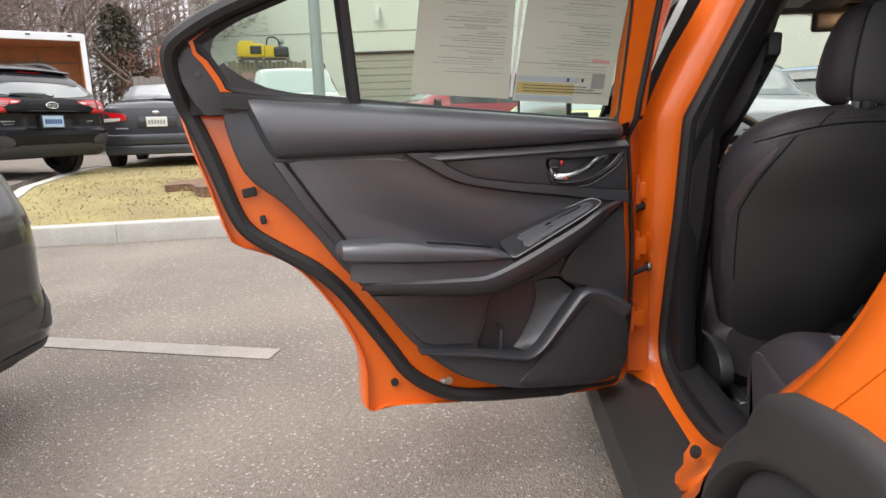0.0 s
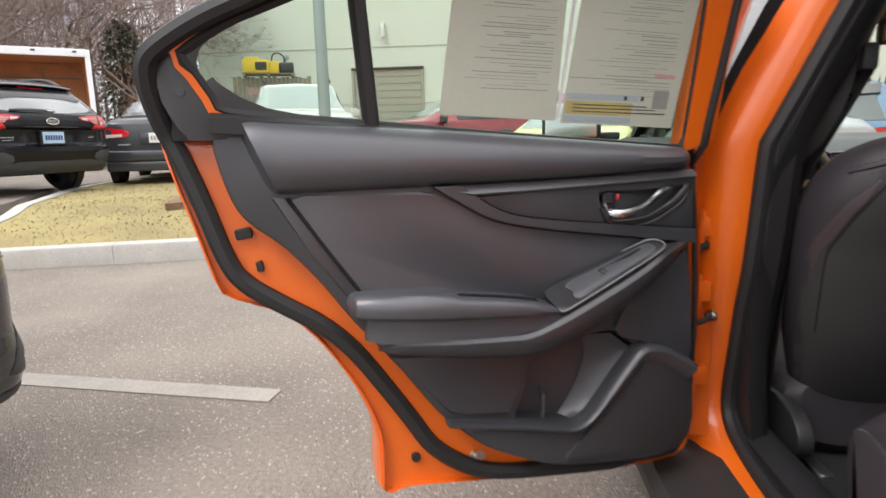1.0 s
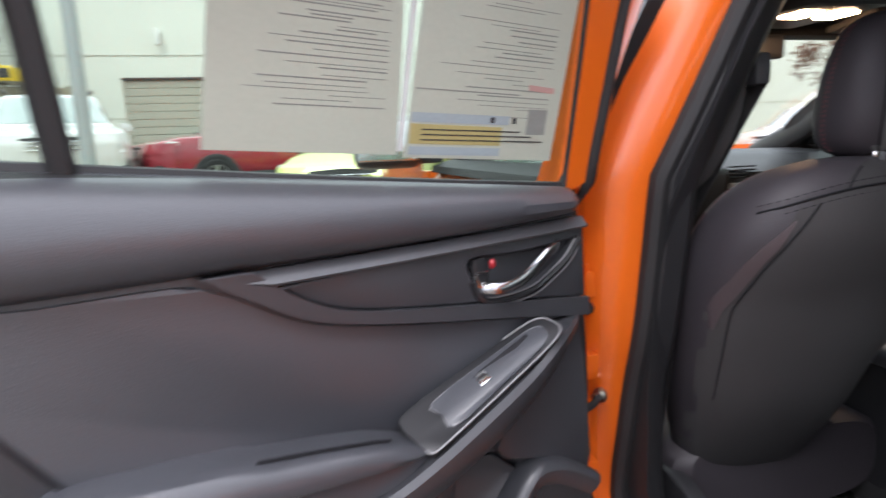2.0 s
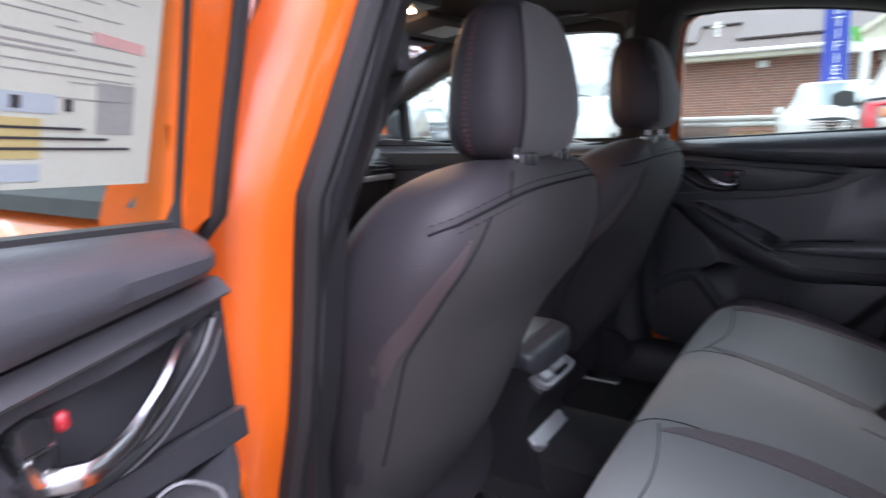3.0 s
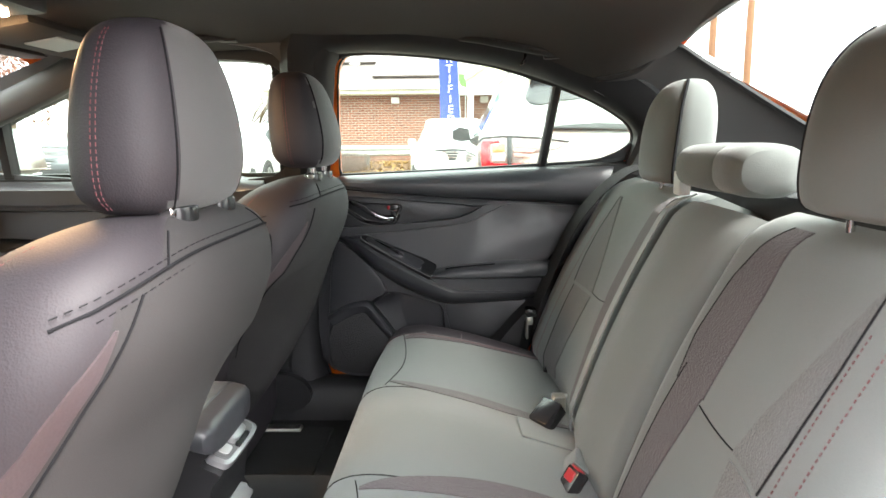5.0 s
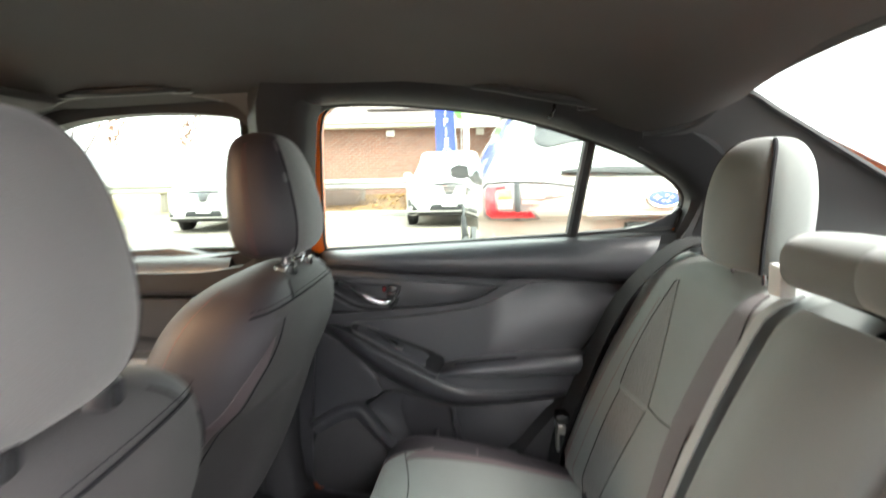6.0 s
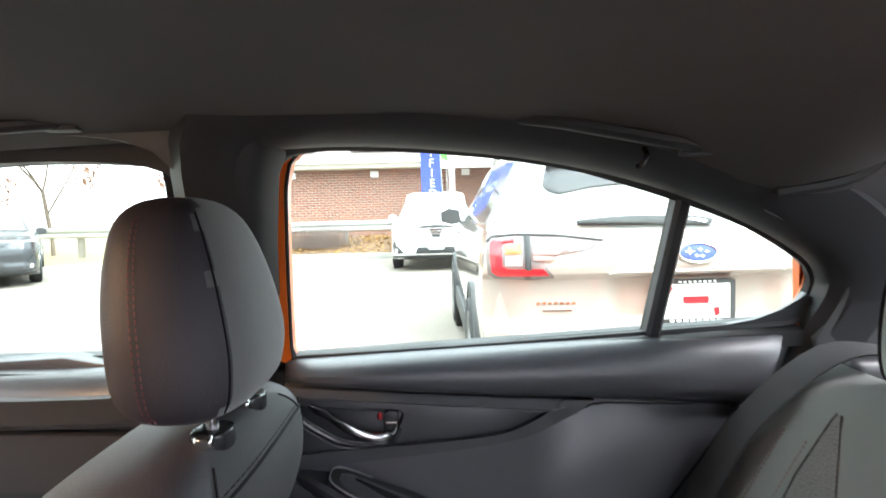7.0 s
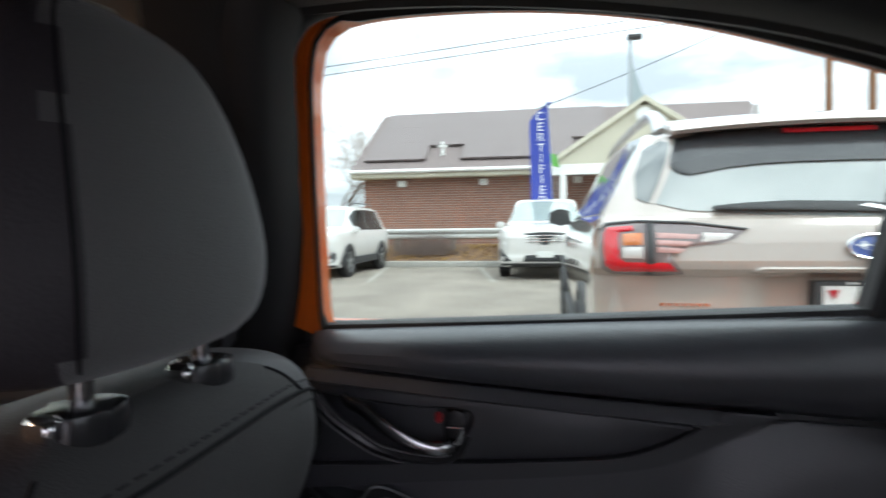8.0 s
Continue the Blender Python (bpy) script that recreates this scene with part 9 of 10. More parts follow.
tube(bm, [roof_at(2.85, 0.20), roof_at(2.85, 0.20) + Vector((0, 0, 0.42))], 0.05, 8)
box(bm, roof_at(2.85, 0.2).x - 0.05, roof_at(2.85, 0.2).x + 0.05, 2.70, 3.0, roof_at(2.85, 0.2).z + 0.26, roof_at(2.85, 0.2).z + 0.32)
part("vent_pipe", bm, WHITE_WOOD, office, "white vent pipe")
for y in (4.05, 1.55, -1.2):
    bm = bmesh.new()
    box(bm, XF - 0.16, XF, y - 0.12, y + 0.12, 2.28, 2.46, 0.01, 1)
    part("eave_lamp", bm, WHITE_WOOD, office, "white eave lamp box")
# porch with a cream lap-sided gable and white posts
bm = bmesh.new()
PX, AY, AZ, HW, EZ = 16.75, -2.85, 4.42, 2.55, 2.72
prism(bm, [(AY + HW, EZ), (AY, AZ), (AY - HW, EZ), (AY - HW, EZ - 0.12), (AY, AZ - 0.14), (AY + HW, EZ - 0.12)], lambda p, d: (d, p[0], p[1]), PX - 0.15, 20.5)
part("porch_roof", bm, SIDING, office, "cream edged porch roof")
n = 11
for i in range(n):
    z0, z1 = EZ - 0.06 + (AZ - 0.18 - EZ) * i / n, EZ - 0.06 + (AZ - 0.18 - EZ) * (i + 1) / n
    w0 = HW * (AZ - z0 - 0.14) / (AZ - EZ)
    bm = bmesh.new()
    box(bm, PX - 0.02, PX + 0.06, AY - w0, AY + w0, z0, z1, 0, 1, Matrix.Translation((PX, 0, z0)) @ Matrix.Rotation(radians(-7), 4, "Y") @ Matrix.Translation((-PX, 0, -z0)))
    part("siding_board", bm, SIDING, office)
bm = bmesh.new()
box(bm, PX - 0.06, PX + 0.18, AY - HW + 0.1, AY + HW - 0.1, 2.40, 2.68, 0.01, 1)
part("porch_beam", bm, WHITE_WOOD, office)
for y in (AY + HW - 0.45, AY - HW + 0.45):
    bm = bmesh.new()
    box(bm, PX - 0.06, PX + 0.10, y - 0.08, y + 0.08, 0.3, 2.42, 0.01, 1)
    part("porch_post", bm, WHITE_WOOD, office, "white porch post")
bm = bmesh.new()
disc(bm, (PX - 0.05, AY, 3.9), (1, 0, 0), 0.22, 0.06, 20)
part("gable_vent", bm, WHITE_WOOD, office)


# ---- upright sail banner with lettering
def letters(word, size, mat, parent, place, name):
    cu = bpy.data.curves.new(name, "FONT")
    cu.body, cu.size, cu.align_x, cu.align_y, cu.extrude = word, size, "CENTER", "CENTER", 0.002
    cu.materials.append(mat)
    ob = new(name, cu)
    ob.parent = parent
    ob.matrix_basis = place
    return ob


flag = thing("sail_banner", "royal blue sail banner lettered CERTIFIED on a bent pole", "banner")
bm = bmesh.new()
rows = []
for t in np.linspace(0, 1, 22):
    z = 0.75 + 3.07 * t
    right = 13.6 * 0 - 0.50 + 0.16 * t
    left = right + 0.52 * (1 - max(0, (t - 0.86) / 0.14) ** 1.6) - 0.0 * t
    sway = 0.04 * math.sin(5 * t)
    rows.append([(14.0 + sway, left - 0.28 * t * 0.4, z), (14.02 + sway, (left + right) / 2 - 0.05 * t, z), (14.0 + sway, right, z), (14.006 + sway, right, z), (14.026 + sway, (left + right) / 2 - 0.05 * t, z), (14.006 + sway, left - 0.28 * t * 0.4, z)])
loft(bm, rows)
part("banner_cloth", bm, FLAG_BLUE, flag, "royal blue banner cloth")
bm = bmesh.new()
tube(bm, catmull([(14.02, -0.50, 0.0), (14.02, -0.46, 1.5), (14.03, -0.36, 3.5), (14.03, -0.33, 3.84)], 5), 0.012, 6)
part("banner_pole", bm, POLE_GREY, flag)
for i, ch in enumerate("CERTIFIED"):
    z = 3.50 - i * 0.235
    t = (z - 0.75) / 3.07
    yc = -0.50 + 0.16 * t + 0.25 * (1 - 0.3 * t)
    letters(ch, 0.27, FLAG_WHITE, flag, Matrix.Translation((13.985 + 0.04 * math.sin(5 * t), yc, z)) @ Euler((radians(90), 0, radians(-90))).to_matrix().to_4x4(), "banner_letter")
g = thing("green_pennant", "small bright green pennant cloth beside the porch", "banner")
bm = bmesh.new()
prism(bm, [(-0.35, 2.95), (-0.55, 2.90), (-0.66, 2.55), (-0.48, 2.60)], lambda p, d: (16.2 + d, p[0], p[1]), 0, 0.01)
part("pennant_cloth", bm, FLAG_GREEN, g)
bm = bmesh.new()
tube(bm, [(16.22, -0.6, 0.3), (16.22, -0.6, 2.98)], 0.012, 6)
part("pennant_pole", bm, POLE_GREY, g)


# ---- poles and wire
def lamp_post(x, y, h, banner, label):
    p = thing("lamp_post", label, "street lamp", "lamp posts")
    bm = bmesh.new()
    tube(bm, [(x, y, 0), (x, y, h)], [0.09, 0.065], 12)
    part("post", bm, POLE_GREY, p)
    bm = bmesh.new()
    box(bm, x - 0.18, x + 0.18, y - 0.42, y + 0.12, h - 0.02, h + 0.14, 0.04, 2)
    part("lamp_head", bm, BLACK_MACHINE, p)
    bm = bmesh.new()
    box(bm, x - 0.3, x + 0.3, y - 0.3, y + 0.3, 0, 0.45, 0.02, 1)
    part("post_base", bm, KERB, p)
    if banner:
        bm = bmesh.new()
        prism(bm, [(y - 0.08, h - 0.9), (y - 0.62, h - 2.6), (y - 0.62, h - 4.2), (y - 0.08, h - 3.9)], lambda q, d: (x + d, q[0], q[1]), 0, 0.012)
        part("post_banner", bm, INK_BLUE, p, "pale blue post banner")


lamp_post(23.8, -3.40, 7.95, True, "galvanised lamp post with a pale blue banner")
lamp_post(-3.66, 7.42, 8.0, False, "galvanised lamp post beside the lawn")
lamp_post(12.0, 11.56, 6.4, True, "galvanised lamp post with a blue banner by the verge")
for x, y, w in ((27.7, -11.85, 0.17), (27.1, -13.2, 0.17), (15.5, -15.5, 0.15), (19, -21, 0.15)):
    up_ = thing("utility_pole", "brown wooden utility pole behind the office", "utility pole", "utility poles")
    bm = bmesh.new()
    tube(bm, [(x, y, 0), (x - 0.05, y + 0.1, 11.5)], [w, w * 0.8], 10)
    part("pole", bm, UTILITY, up_)
    bm = bmesh.new()
    box(bm, x - 0.06, x + 0.06, y - 1.0, y + 1.0, 10.6, 10.75, 0.01, 1)
    part("cross_arm", bm, UTILITY, up_)
wire = thing("overhead_wire", "thin black overhead wires between the poles", "wire")
for y0, z0, y1, z1, x in ((-11.8, 10.8, 3.0, 5.2, 27), (40, 6.5, -11.8, 10.6, 27.5), (45, 5.8, -11.8, 10.2, 27.6)):
    bm = bmesh.new()
    tube(bm, [(x, y0 + (y1 - y0) * t, z0 + (z1 - z0) * t - 1.2 * t * (1 - t)) for t in np.linspace(0, 1, 14)], 0.018, 5)
    part("wire_strand", bm, RUBBER, wire)


# ==== ahead: metal building, fences, trailer ====
hall = thing("metal_building", "tall pale green metal building with a tan roller shutter", "building")
bm = bmesh.new()
BX0, BX1, BY = -15.1, 34.0, 27.6
box(bm, BX0, BX1, BY, BY + 14, 0, 9.6)
part("metal_wall", bm, WALL_GREEN, hall, "pale green metal siding wall")
for z in (2.6, 5.15, 7.6):
    bm = bmesh.new()
    box(bm, BX0 - 0.02, BX1, BY - 0.02, BY, z, z + 0.03)
    part("wall_joint", bm, DOOR_TAN, hall)
bm = bmesh.new()
box(bm, BX0 - 0.05, BX1, BY - 0.06, BY + 0.1, 9.5, 9.75, 0.01, 1)
part("roof_edge", bm, WHITE_WOOD, hall)
sh = None
for i in range(13):
    bm = bmesh.new()
    box(bm, -7.65, -4.55, BY - 0.05, BY - 0.004, i * 0.32, i * 0.32 + 0.30, 0.012, 1)
    part("shutter_slat", bm, DOOR_TAN, hall)
bm = bmesh.new()
box(bm, -7.8, -4.4, BY - 0.14, BY - 0.001, 4.16, 4.26, 0.01, 1)
part("shutter_head", bm, BLACK_MACHINE, hall)
for x in (-7.72, -4.48):
    bm = bmesh.new()
    box(bm, x - 0.06, x + 0.06, BY - 0.10, BY - 0.001, 0, 4.18, 0.01, 1)
    part("shutter_jamb", bm, DOOR_TAN, hall)
bm = bmesh.new()
box(bm, -6.36, -6.14, BY - 0.22, BY, 6.02, 6.22, 0.02, 1)
box(bm, -6.32, -6.16, BY - 0.30, BY - 0.1, 5.55, 6.04, 0.02, 1)
part("wall_lamp", bm, WHITE_WOOD, hall, "white wall lamp")
bm = bmesh.new()
box(bm, -12.75, -12.55, BY - 0.25, BY, 4.75, 4.9, 0.02, 1)
part("wall_lamp", bm, WHITE_WOOD, hall)


def board_fence(x0, y0, x1, y1, h, board, mat, label):
    f = thing("board_fence", label, "fence", "board fences")
    d = Vector((x1 - x0, y1 - y0))
    n = int(d.length / board)
    ang = math.atan2(d.y, d.x)
    me_src = None
    for i in range(n):
        c = Vector((x0, y0)) + d * ((i + 0.5) / n)
        m = Matrix.Translation((c.x, c.y, 0)) @ Matrix.Rotation(ang, 4, "Z")
        if me_src is None:
            bm = bmesh.new()
            box(bm, -board * 0.47, board * 0.47, -0.015, 0.015, 0.02, h, 0.006, 1)
            ob = part("board", bm, mat, f, m=m)
            me_src = ob.data
        else:
            ob = new("board", me_src)
            ob.parent, ob.matrix_basis = f, m
        ob.scale = (1, 1, 1 + 0.012 * math.sin(i * 2.3))
    bm = bmesh.new()
    for z in (0.4, h - 0.3):
        box(bm, 0, d.length, 0.015, 0.06, z, z + 0.09, 0, 1, Matrix.Translation((x0, y0, 0)) @ Matrix.Rotation(ang, 4, "Z"))
    part("fence_rail", bm, mat, f)


board_fence(-11.75, 23.4, -8.8, 24.4, 3.6, 0.17, FENCE_WOOD, "tan board fence round a yard enclosure")
board_fence(-11.6, 16.2, -7.6, 19.2, 2.5, 0.15, FENCE_GREY, "weathered grey board fence before the trees")
sign = thing("fence_sign", "small faded red sign on the board fence", "sign")
bm = bmesh.new()
box(bm, -0.22, 0.22, -0.03, -0.01, 2.75, 3.2, 0.01, 1, Matrix.Translation((-11.0, 23.6, 0)) @ Matrix.Rotation(radians(18.7), 4, "Z"))
part("sign_plate", bm, INK_PINK, sign)

gen = thing("yellow_machine", "yellow engine unit with a black hood on a wooden pallet", "machine", m=Matrix.Translation((-10.45, 24.0, 3.62)) @ Matrix.Rotation(radians(18), 4, "Z"))
bm = bmesh.new()
for i in range(5):
    box(bm, -1.05, 1.05, -0.5 + i * 0.22, -0.38 + i * 0.22, 0.09, 0.12)
for x in (-0.95, 0, 0.95):
    box(bm, x - 0.05, x + 0.05, -0.5, 0.5, 0, 0.09)
part("pallet", bm, FENCE_WOOD, gen, "wooden pallet")
bm = bmesh.new()
box(bm, -1.0, 0.05, -0.42, 0.42, 0.14, 0.66, 0.06, 2)
box(bm, -0.9, -0.35, -0.40, 0.40, 0.60, 0.76, 0.04, 2)
part("machine_body", bm, YELLOW, gen, "yellow painted body")
bm = bmesh.new()
box(bm, -0.50, -0.05, -0.445, -0.40, 0.24, 0.56, 0.02, 1)
part("side_louvre", bm, BLACK_MACHINE, gen)
bm = bmesh.new()
box(bm, 0.05, 0.45, -0.34, 0.34, 0.14, 0.60, 0.05, 2)
part("machine_front", bm, YELLOW, gen)
bm = bmesh.new()
box(bm, 0.42, 1.02, -0.40, 0.40, 0.12, 0.56, 0.12, 3)
part("engine_hood", bm, BLACK_MACHINE, gen, "black engine hood")
bm = bmesh.new()
tube(bm, catmull([(0.15, -0.2, 0.55), (0.2, -0.2, 0.85), (0.42, -0.2, 0.93), (0.62, -0.2, 0.80), (0.66, -0.2, 0.55)], 5), 0.03, 8)
part("hose", bm, BLACK_MACHINE, gen, "black hose")
bm = bmesh.new()
box(bm, 0.62, 0.85, -0.15, 0.15, 0.72, 0.86, 0.03, 2)
tube(bm, [(0.72, 0, 0.5), (0.72, 0, 0.74)], 0.03, 8)
part("air_filter", bm, POLE_GREY, gen)

# open box trailer
tr = thing("box_trailer", "white box trailer with its doors open on a plywood lining", "trailer", m=Matrix.Translation((-12.72, 13.68, 0.19)) @ Matrix.Rotation(radians(36.5), 4, "Z"))
W2, TH, TL = 1.18, 3.24, 5.5
bm = bmesh.new()
for x0, x1, y0, y1, z0, z1 in ((-W2, -W2 + 0.05, 0, TL, 0.6, TH), (W2 - 0.05, W2, 0, TL, 0.6, TH), (-W2, W2, 0, TL, TH - 0.05, TH), (-W2, W2, TL - 0.05, TL, 0.6, TH), (-W2, W2, 0, TL, 0.55, 0.62)):
    box(bm, x0, x1, y0, y1, z0, z1)
part("trailer_box", bm, TRAILER_WHITE, tr, "white sheet trailer box")
bm = bmesh.new()
for x0, x1, y0, y1, z0, z1 in ((-W2 + 0.055, -W2 + 0.07, 0.05, TL - 0.06, 0.65, TH - 0.08), (W2 - 0.07, W2 - 0.055, 0.05, TL - 0.06, 0.65, TH - 0.08), (-W2 + 0.07, W2 - 0.07, 2.2, 2.22, 0.65, TH - 0.08), (-W2 + 0.07, W2 - 0.07, 0.05, 2.2, TH - 0.09, TH - 0.07)):
    box(bm, x0, x1, y0, y1, z0, z1)
part("plywood_lining", bm, PLY, tr, "reddish plywood lining")
bm = bmesh.new()
for z in (1.25, 2.0, 2.7):
    box(bm, -W2 + 0.1, W2 - 0.1, 2.17, 2.20, z, z + 0.05)
box(bm, 0.1, 0.16, 2.15, 2.20, 0.8, 3.0)
part("lining_batten", bm, FENCE_WOOD, tr)
for x in (-W2, W2):
    bm = bmesh.new()
    box(bm, x - 0.06, x + 0.06, -0.03, 0.05, 0.55, TH + 0.02, 0.01, 1)
    part("door_post", bm, TRAILER_WHITE, tr)
bm = bmesh.new()
box(bm, -W2, W2, -0.04, 0.05, TH - 0.16, TH + 0.03, 0.01, 1)
part("door_header", bm, TRAILER_WHITE, tr)
for x in (-0.9, 0.0, 0.9):
    bm = bmesh.new()
    box(bm, x - 0.05, x + 0.05, -0.06, -0.04, TH - 0.06, TH - 0.02, 0.006, 1)
    part("marker_lamp", bm, PLASTIC_DARK, tr)
bm = bmesh.new()
box(bm, W2 + 0.01, W2 + 0.06, 0.0, 2.2, 0.6, TH - 0.05, 0.01, 1)
part("open_door", bm, TRAILER_WHITE, tr)
for x in (-W2 + 0.1, W2 - 0.1):
    for y in (2.4, 3.2):
        bm = bmesh.new()
        disc(bm, (x, y, 0.34), (1, 0, 0), 0.34, 0.22, 24, 0.04)
        part("trailer_wheel", bm, TYRE, tr)


# ==== trees ====
def grow(rnd, tips, segs, p, d, r, depth, maxd, up):
    n = 3
    for i in range(n):
        d2 = (d + Vector((rnd.gauss(0, 0.13), rnd.gauss(0, 0.13), rnd.gauss(0, 0.08) + up * 0.05))).normalized()
        q = p + d2 * (0.42 * (0.74 ** depth) * rnd.uniform(0.8, 1.2) * 3.2 / n)
        r2 = r * (0.90 if depth < maxd else 0.7)
        segs.append((p, q, r, r2))
        if depth < maxd and i > 0 and rnd.random() < 0.55:
            side = d2.orthogonal().normalized()
            side.rotate(Matrix.Rotation(rnd.uniform(0, math.tau), 3, d2))
            grow(rnd, tips, segs, q, (d2 * 0.55 + side * 0.75 + Vector((0, 0, 0.1))).normalized(), r2 * 0.55, depth + 1, maxd, up)
        p, d, r = q, d2, r2
    if depth < maxd:
        for _ in range(rnd.choice((2, 2, 3))):
            side = d.orthogonal().normalized()
            side.rotate(Matrix.Rotation(rnd.uniform(0, math.tau), 3, d))
            grow(rnd, tips, segs, p, (d * 0.8 + side * 0.55).normalized(), r * 0.66, depth + 1, maxd, up)
    else:
        tips.append((p, d))


def stick(verts, faces, a, b, r0, r1, n):
    t = (b - a).normalized()
    s = t.orthogonal().normalized()
    w = t.cross(s)
    k = len(verts)
    for c, r in ((a, r0), (b, r1)):
        for i in range(n):
            verts.append(tuple(c + (s * math.cos(i * math.tau / n) + w * math.sin(i * math.tau / n)) * r))
    for i in range(n):
        faces.append((k + i, k + (i + 1) % n, k + n + (i + 1) % n, k + n + i))


def bare_tree(seed, height, label, leafy=None, depth=5):
    rnd = random.Random(seed)
    tips, segs = [], []
    grow(rnd, tips, segs, Vector((0, 0, 0)), Vector((0, 0, 1)), 0.052, 0, depth, 1.0)
    top = max(s[1].z for s in segs)
    k = height / top
    t = thing("tree", label, "tree", "bare trees")
    for name, keep, n, mat in (("trunk", lambda r: r > 0.009, 7, BARK), ("crown", lambda r: r <= 0.009, 3, TWIG)):
        verts, faces = [], []
        for a, b, r0, r1 in segs:
            if keep(r0):
                stick(verts, faces, a * k, b * k, max(r0 * k, 0.006), max(r1 * k, 0.005), n)
        if name == "crown":
            for p, d in tips:
                for _ in range(5):
                    e = (d + Vector((rnd.gauss(0, 0.6), rnd.gauss(0, 0.6), rnd.gauss(0.1, 0.4)))).normalized()
                    stick(verts, faces, p * k, (p + e * rnd.uniform(0.05, 0.14)) * k, 0.006, 0.003, 3)
        me = bpy.data.meshes.new(name)
        me.from_pydata(verts, [], faces)
        me.materials.append(mat)
        ob = new(name, me)
        ob.parent = t
    if leafy:
        verts, faces = [], []
        for p, d in tips:
            for _ in range(9):
                c = (p + Vector((rnd.gauss(0, 0.09), rnd.gauss(0, 0.09), rnd.gauss(0, 0.07)))) * k
                s = rnd.uniform(0.04, 0.10)
                q = Euler((rnd.uniform(0, 6), rnd.uniform(0, 6), rnd.uniform(0, 6))).to_matrix()
                b = len(verts)
                verts += [tuple(c + q @ Vector(v)) for v in ((-s, 0, 0), (0, -s * 0.6, 0), (s, 0, 0), (0, s * 0.6, 0))]
                faces.append((b, b + 1, b + 2, b + 3))
        me = bpy.data.meshes.new("leaves")
        me.from_pydata(verts, [], faces)
        me.materials.append(leafy)
        ob = new("leaves", me)
        ob.parent = t
    return t


t1 = bare_tree(3, 11.0, "tall leafless tree with fine brown twigs behind the fence")
t2 = bare_tree(8, 9.0, "leafless tree with a forked grey trunk")
t1.matrix_basis = Matrix.Translation((-16.5, 22.5, 0))
t2.matrix_basis = Matrix.Translation((-14.4, 21.5, 0))
rt = random.Random(21)
for i in range(44):
    src = t1 if i % 2 else t2
    a = radians(125 + (i % 22) * 2.3 + rt.uniform(-1, 1))
    d = 25 + 8 * rt.random() + (9 if i >= 22 else 0)
    copy_thing(src, Matrix.Translation((-1.2 + math.cos(a) * d, -1.5 + math.sin(a) * d, 0)) @ Matrix.Rotation(rt.uniform(0, 6), 4, "Z") @ Matrix.Scale(rt.uniform(0.85, 1.35), 4))
copy_thing(t2, Matrix.Translation((-11.9, 17.6, 0)) @ Matrix.Rotation(1.1, 4, "Z") @ Matrix.Scale(0.75, 4))
red_tree = bare_tree(14, 6.0, "small tree with sparse russet leaves by the guard rail", TWIG_RED)
red_tree.matrix_basis = Matrix.Translation((18.6, 11.6, 0.1))
copy_thing(red_tree, Matrix.Translation((14.3, 12.3, 0.1)) @ Matrix.Rotation(1, 4, "Z") @ Matrix.Scale(0.75, 4))
copy_thing(red_tree, Matrix.Translation((-12.7, 19.2, 0)) @ Matrix.Rotation(3, 4, "Z") @ Matrix.Scale(0.6, 4))
copy_thing(red_tree, Matrix.Translation((18.2, 13.6, 0.1)) @ Matrix.Rotation(2, 4, "Z") @ Matrix.Scale(1.15, 4))
copy_thing(red_tree, Matrix.Translation((10.5, 19.0, 0.1)) @ Matrix.Rotation(4, 4, "Z") @ Matrix.Scale(1.3, 4))
copy_thing(t2, Matrix.Translation((25.5, 8.2, 0)) @ Matrix.Rotation(2, 4, "Z") @ Matrix.Scale(0.62, 4))
copy_thing(t1, Matrix.Translation((27.5, 9.6, 0)) @ Matrix.Rotation(3, 4, "Z") @ Matrix.Scale(0.5, 4))
for x, y, s in ((16, -12.0, 0.6), (12.5, -15.0, 0.5), (10.5, -18, 0.62), (7.5, -18, 0.6)):
    copy_thing(t1, Matrix.Translation((x, y, 0)) @ Matrix.Rotation(x, 4, "Z") @ Matrix.Scale(s, 4))


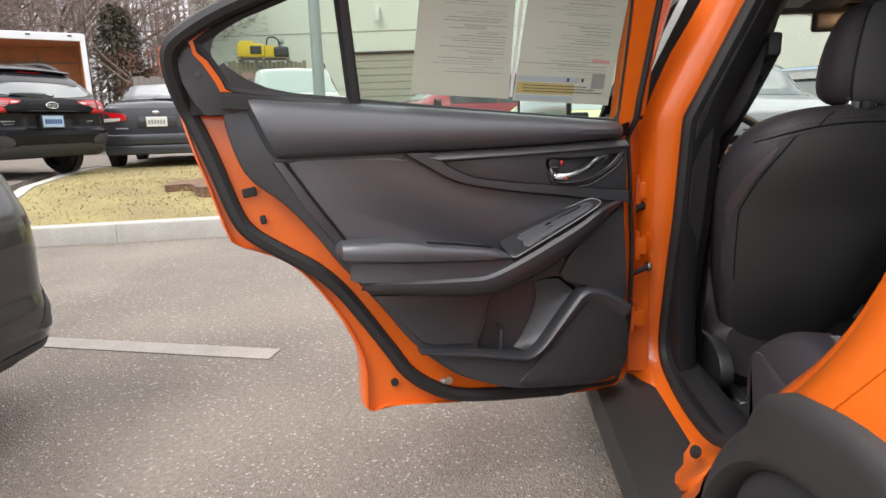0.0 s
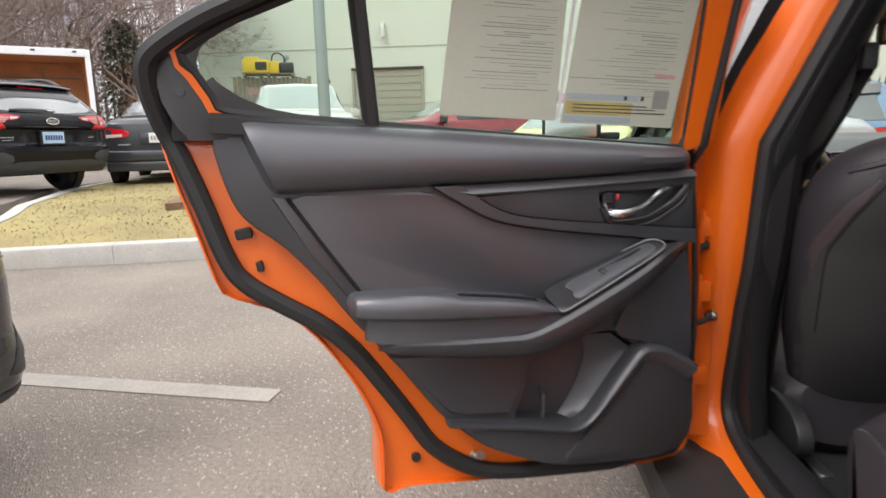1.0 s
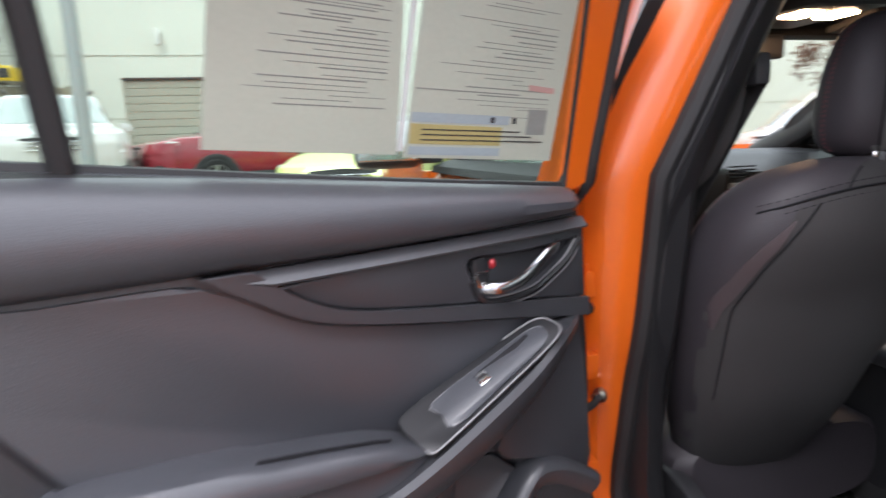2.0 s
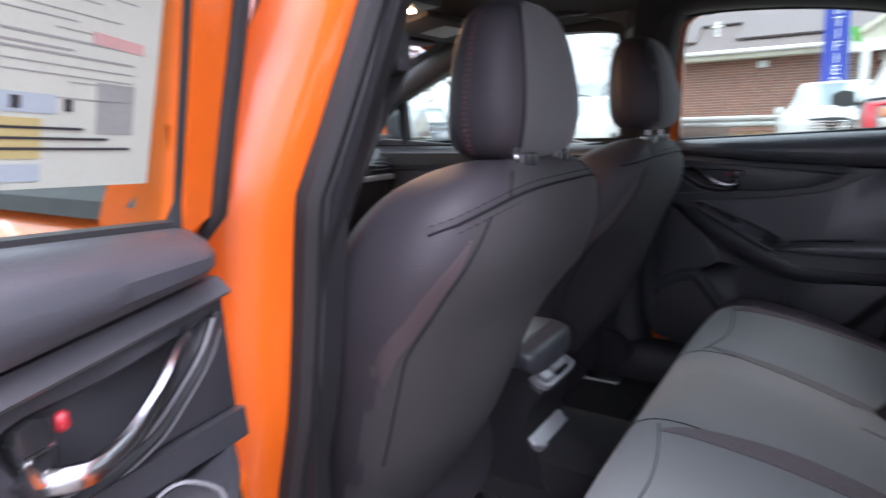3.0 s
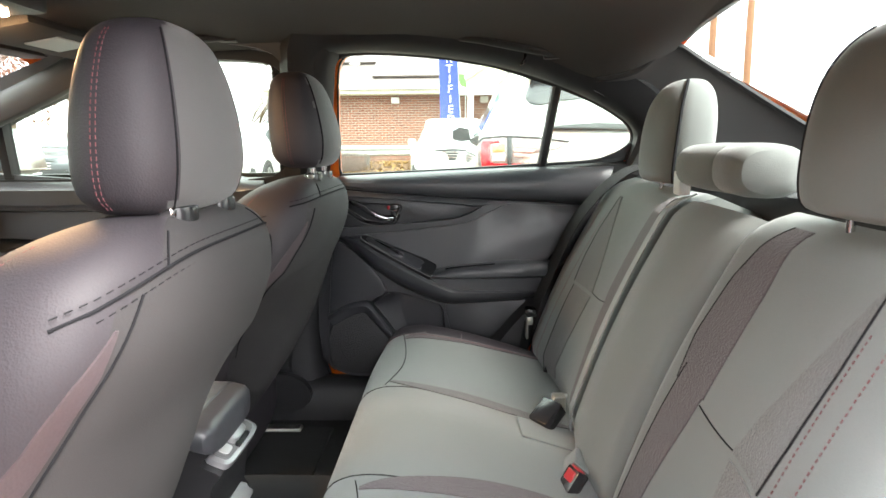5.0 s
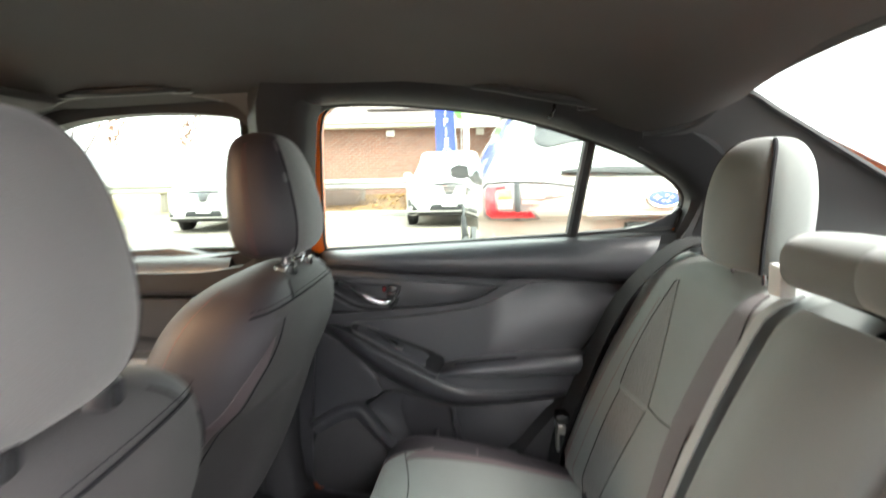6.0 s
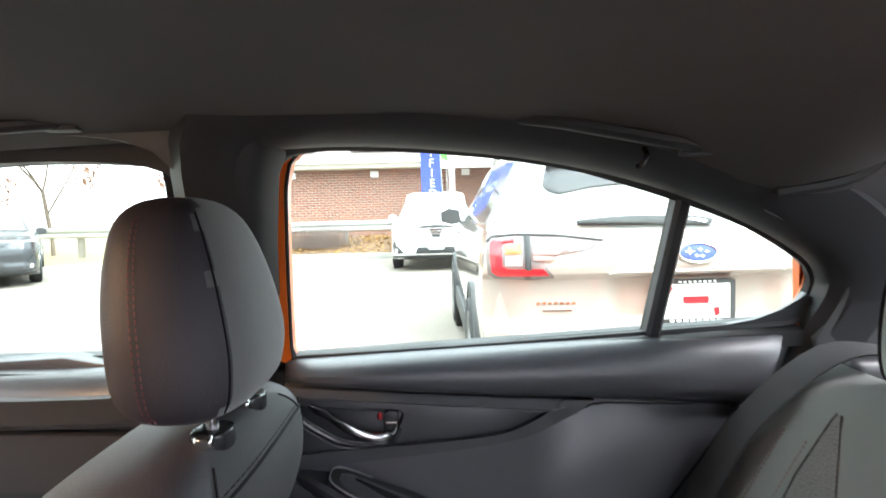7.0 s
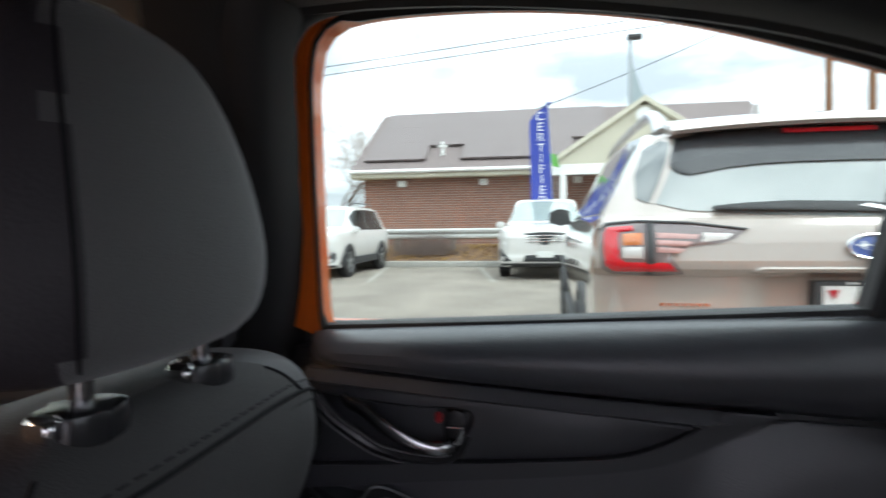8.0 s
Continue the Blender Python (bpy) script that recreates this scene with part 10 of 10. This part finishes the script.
def conifer(x, y, h, label):
    t = thing("conifer", label, "tree", m=Matrix.Translation((x, y, 0)))
    bm = bmesh.new()
    tube(bm, [(0, 0, 0), (0, 0, h)], [0.16, 0.02], 8)
    part("trunk", bm, BARK, t)
    r = random.Random(int(x * 10))
    verts, faces = [], []
    for i in range(7000):
        z = h * (0.06 + 0.94 * r.random() ** 0.8)
        rad = (1 - z / h) ** 0.5 * h * 0.31 * (0.35 + 0.65 * r.random()) + 0.05
        a = r.uniform(0, math.tau)
        c = Vector((math.cos(a) * rad, math.sin(a) * rad, z - rad * 0.25))
        q = Vector((math.cos(a + r.gauss(0, 0.5)), math.sin(a + r.gauss(0, 0.5)), r.gauss(-0.2, 0.3))) * r.uniform(0.12, 0.28)
        w = q.cross(Vector((0, 0, 1))).normalized() * r.uniform(0.02, 0.05)
        b = len(verts)
        verts += [tuple(c - w), tuple(c + w), tuple(c + q)]
        faces.append((b, b + 1, b + 2))
    me = bpy.data.meshes.new("needles")
    me.from_pydata(verts, [], faces)
    me.materials.append(NEEDLE)
    ob = new("needles", me)
    ob.parent = t


conifer(-13.65, 19.05, 5.1, "dark green conifer beside the board fence")
conifer(13.2, -16.5, 3.2, "pale green conifer beyond the rear window")
conifer(10.2, -17.0, 3.0, "grey green conifer beyond the rear window")

# orange trunk beyond the rear window
ot = thing("orange_sign", "tall orange sign post standing behind the car", "sign")
bm = bmesh.new()
box(bm, 4.9, 5.4, -8.6, -8.5, 0.0, 3.1, 0.04, 2)
part("sign_board", bm, ORANGE, ot)


# distant woods: thin trunks and a haze of twigs, far behind the fence
rw = random.Random(77)
verts, faces = [], []
for i in range(420):
    a, d = radians(rw.uniform(105, 178)), rw.uniform(38, 70)
    p = Vector((-1.2 + math.cos(a) * d, -1.5 + math.sin(a) * d, 0))
    h = rw.uniform(9, 16)
    q = p + Vector((rw.gauss(0, 0.5), rw.gauss(0, 0.5), h))
    stick(verts, faces, p, q, rw.uniform(0.06, 0.16), 0.02, 4)
    for _ in range(46):
        t = rw.uniform(0.12, 1.0)
        b = p.lerp(q, t)
        e = Vector((rw.gauss(0, 1), rw.gauss(0, 1), rw.uniform(0.1, 1.2))).normalized() * rw.uniform(0.8, 2.8) * (1.25 - t * 0.6)
        stick(verts, faces, b, b + e, 0.022, 0.008, 3)
me = bpy.data.meshes.new("distant_woods")
me.from_pydata(verts, [], faces)
me.materials.append(TWIG)
tagged(new("distant_woods", me), "hazy leafless brown woods far behind the fence", "woods", kind="stuff")
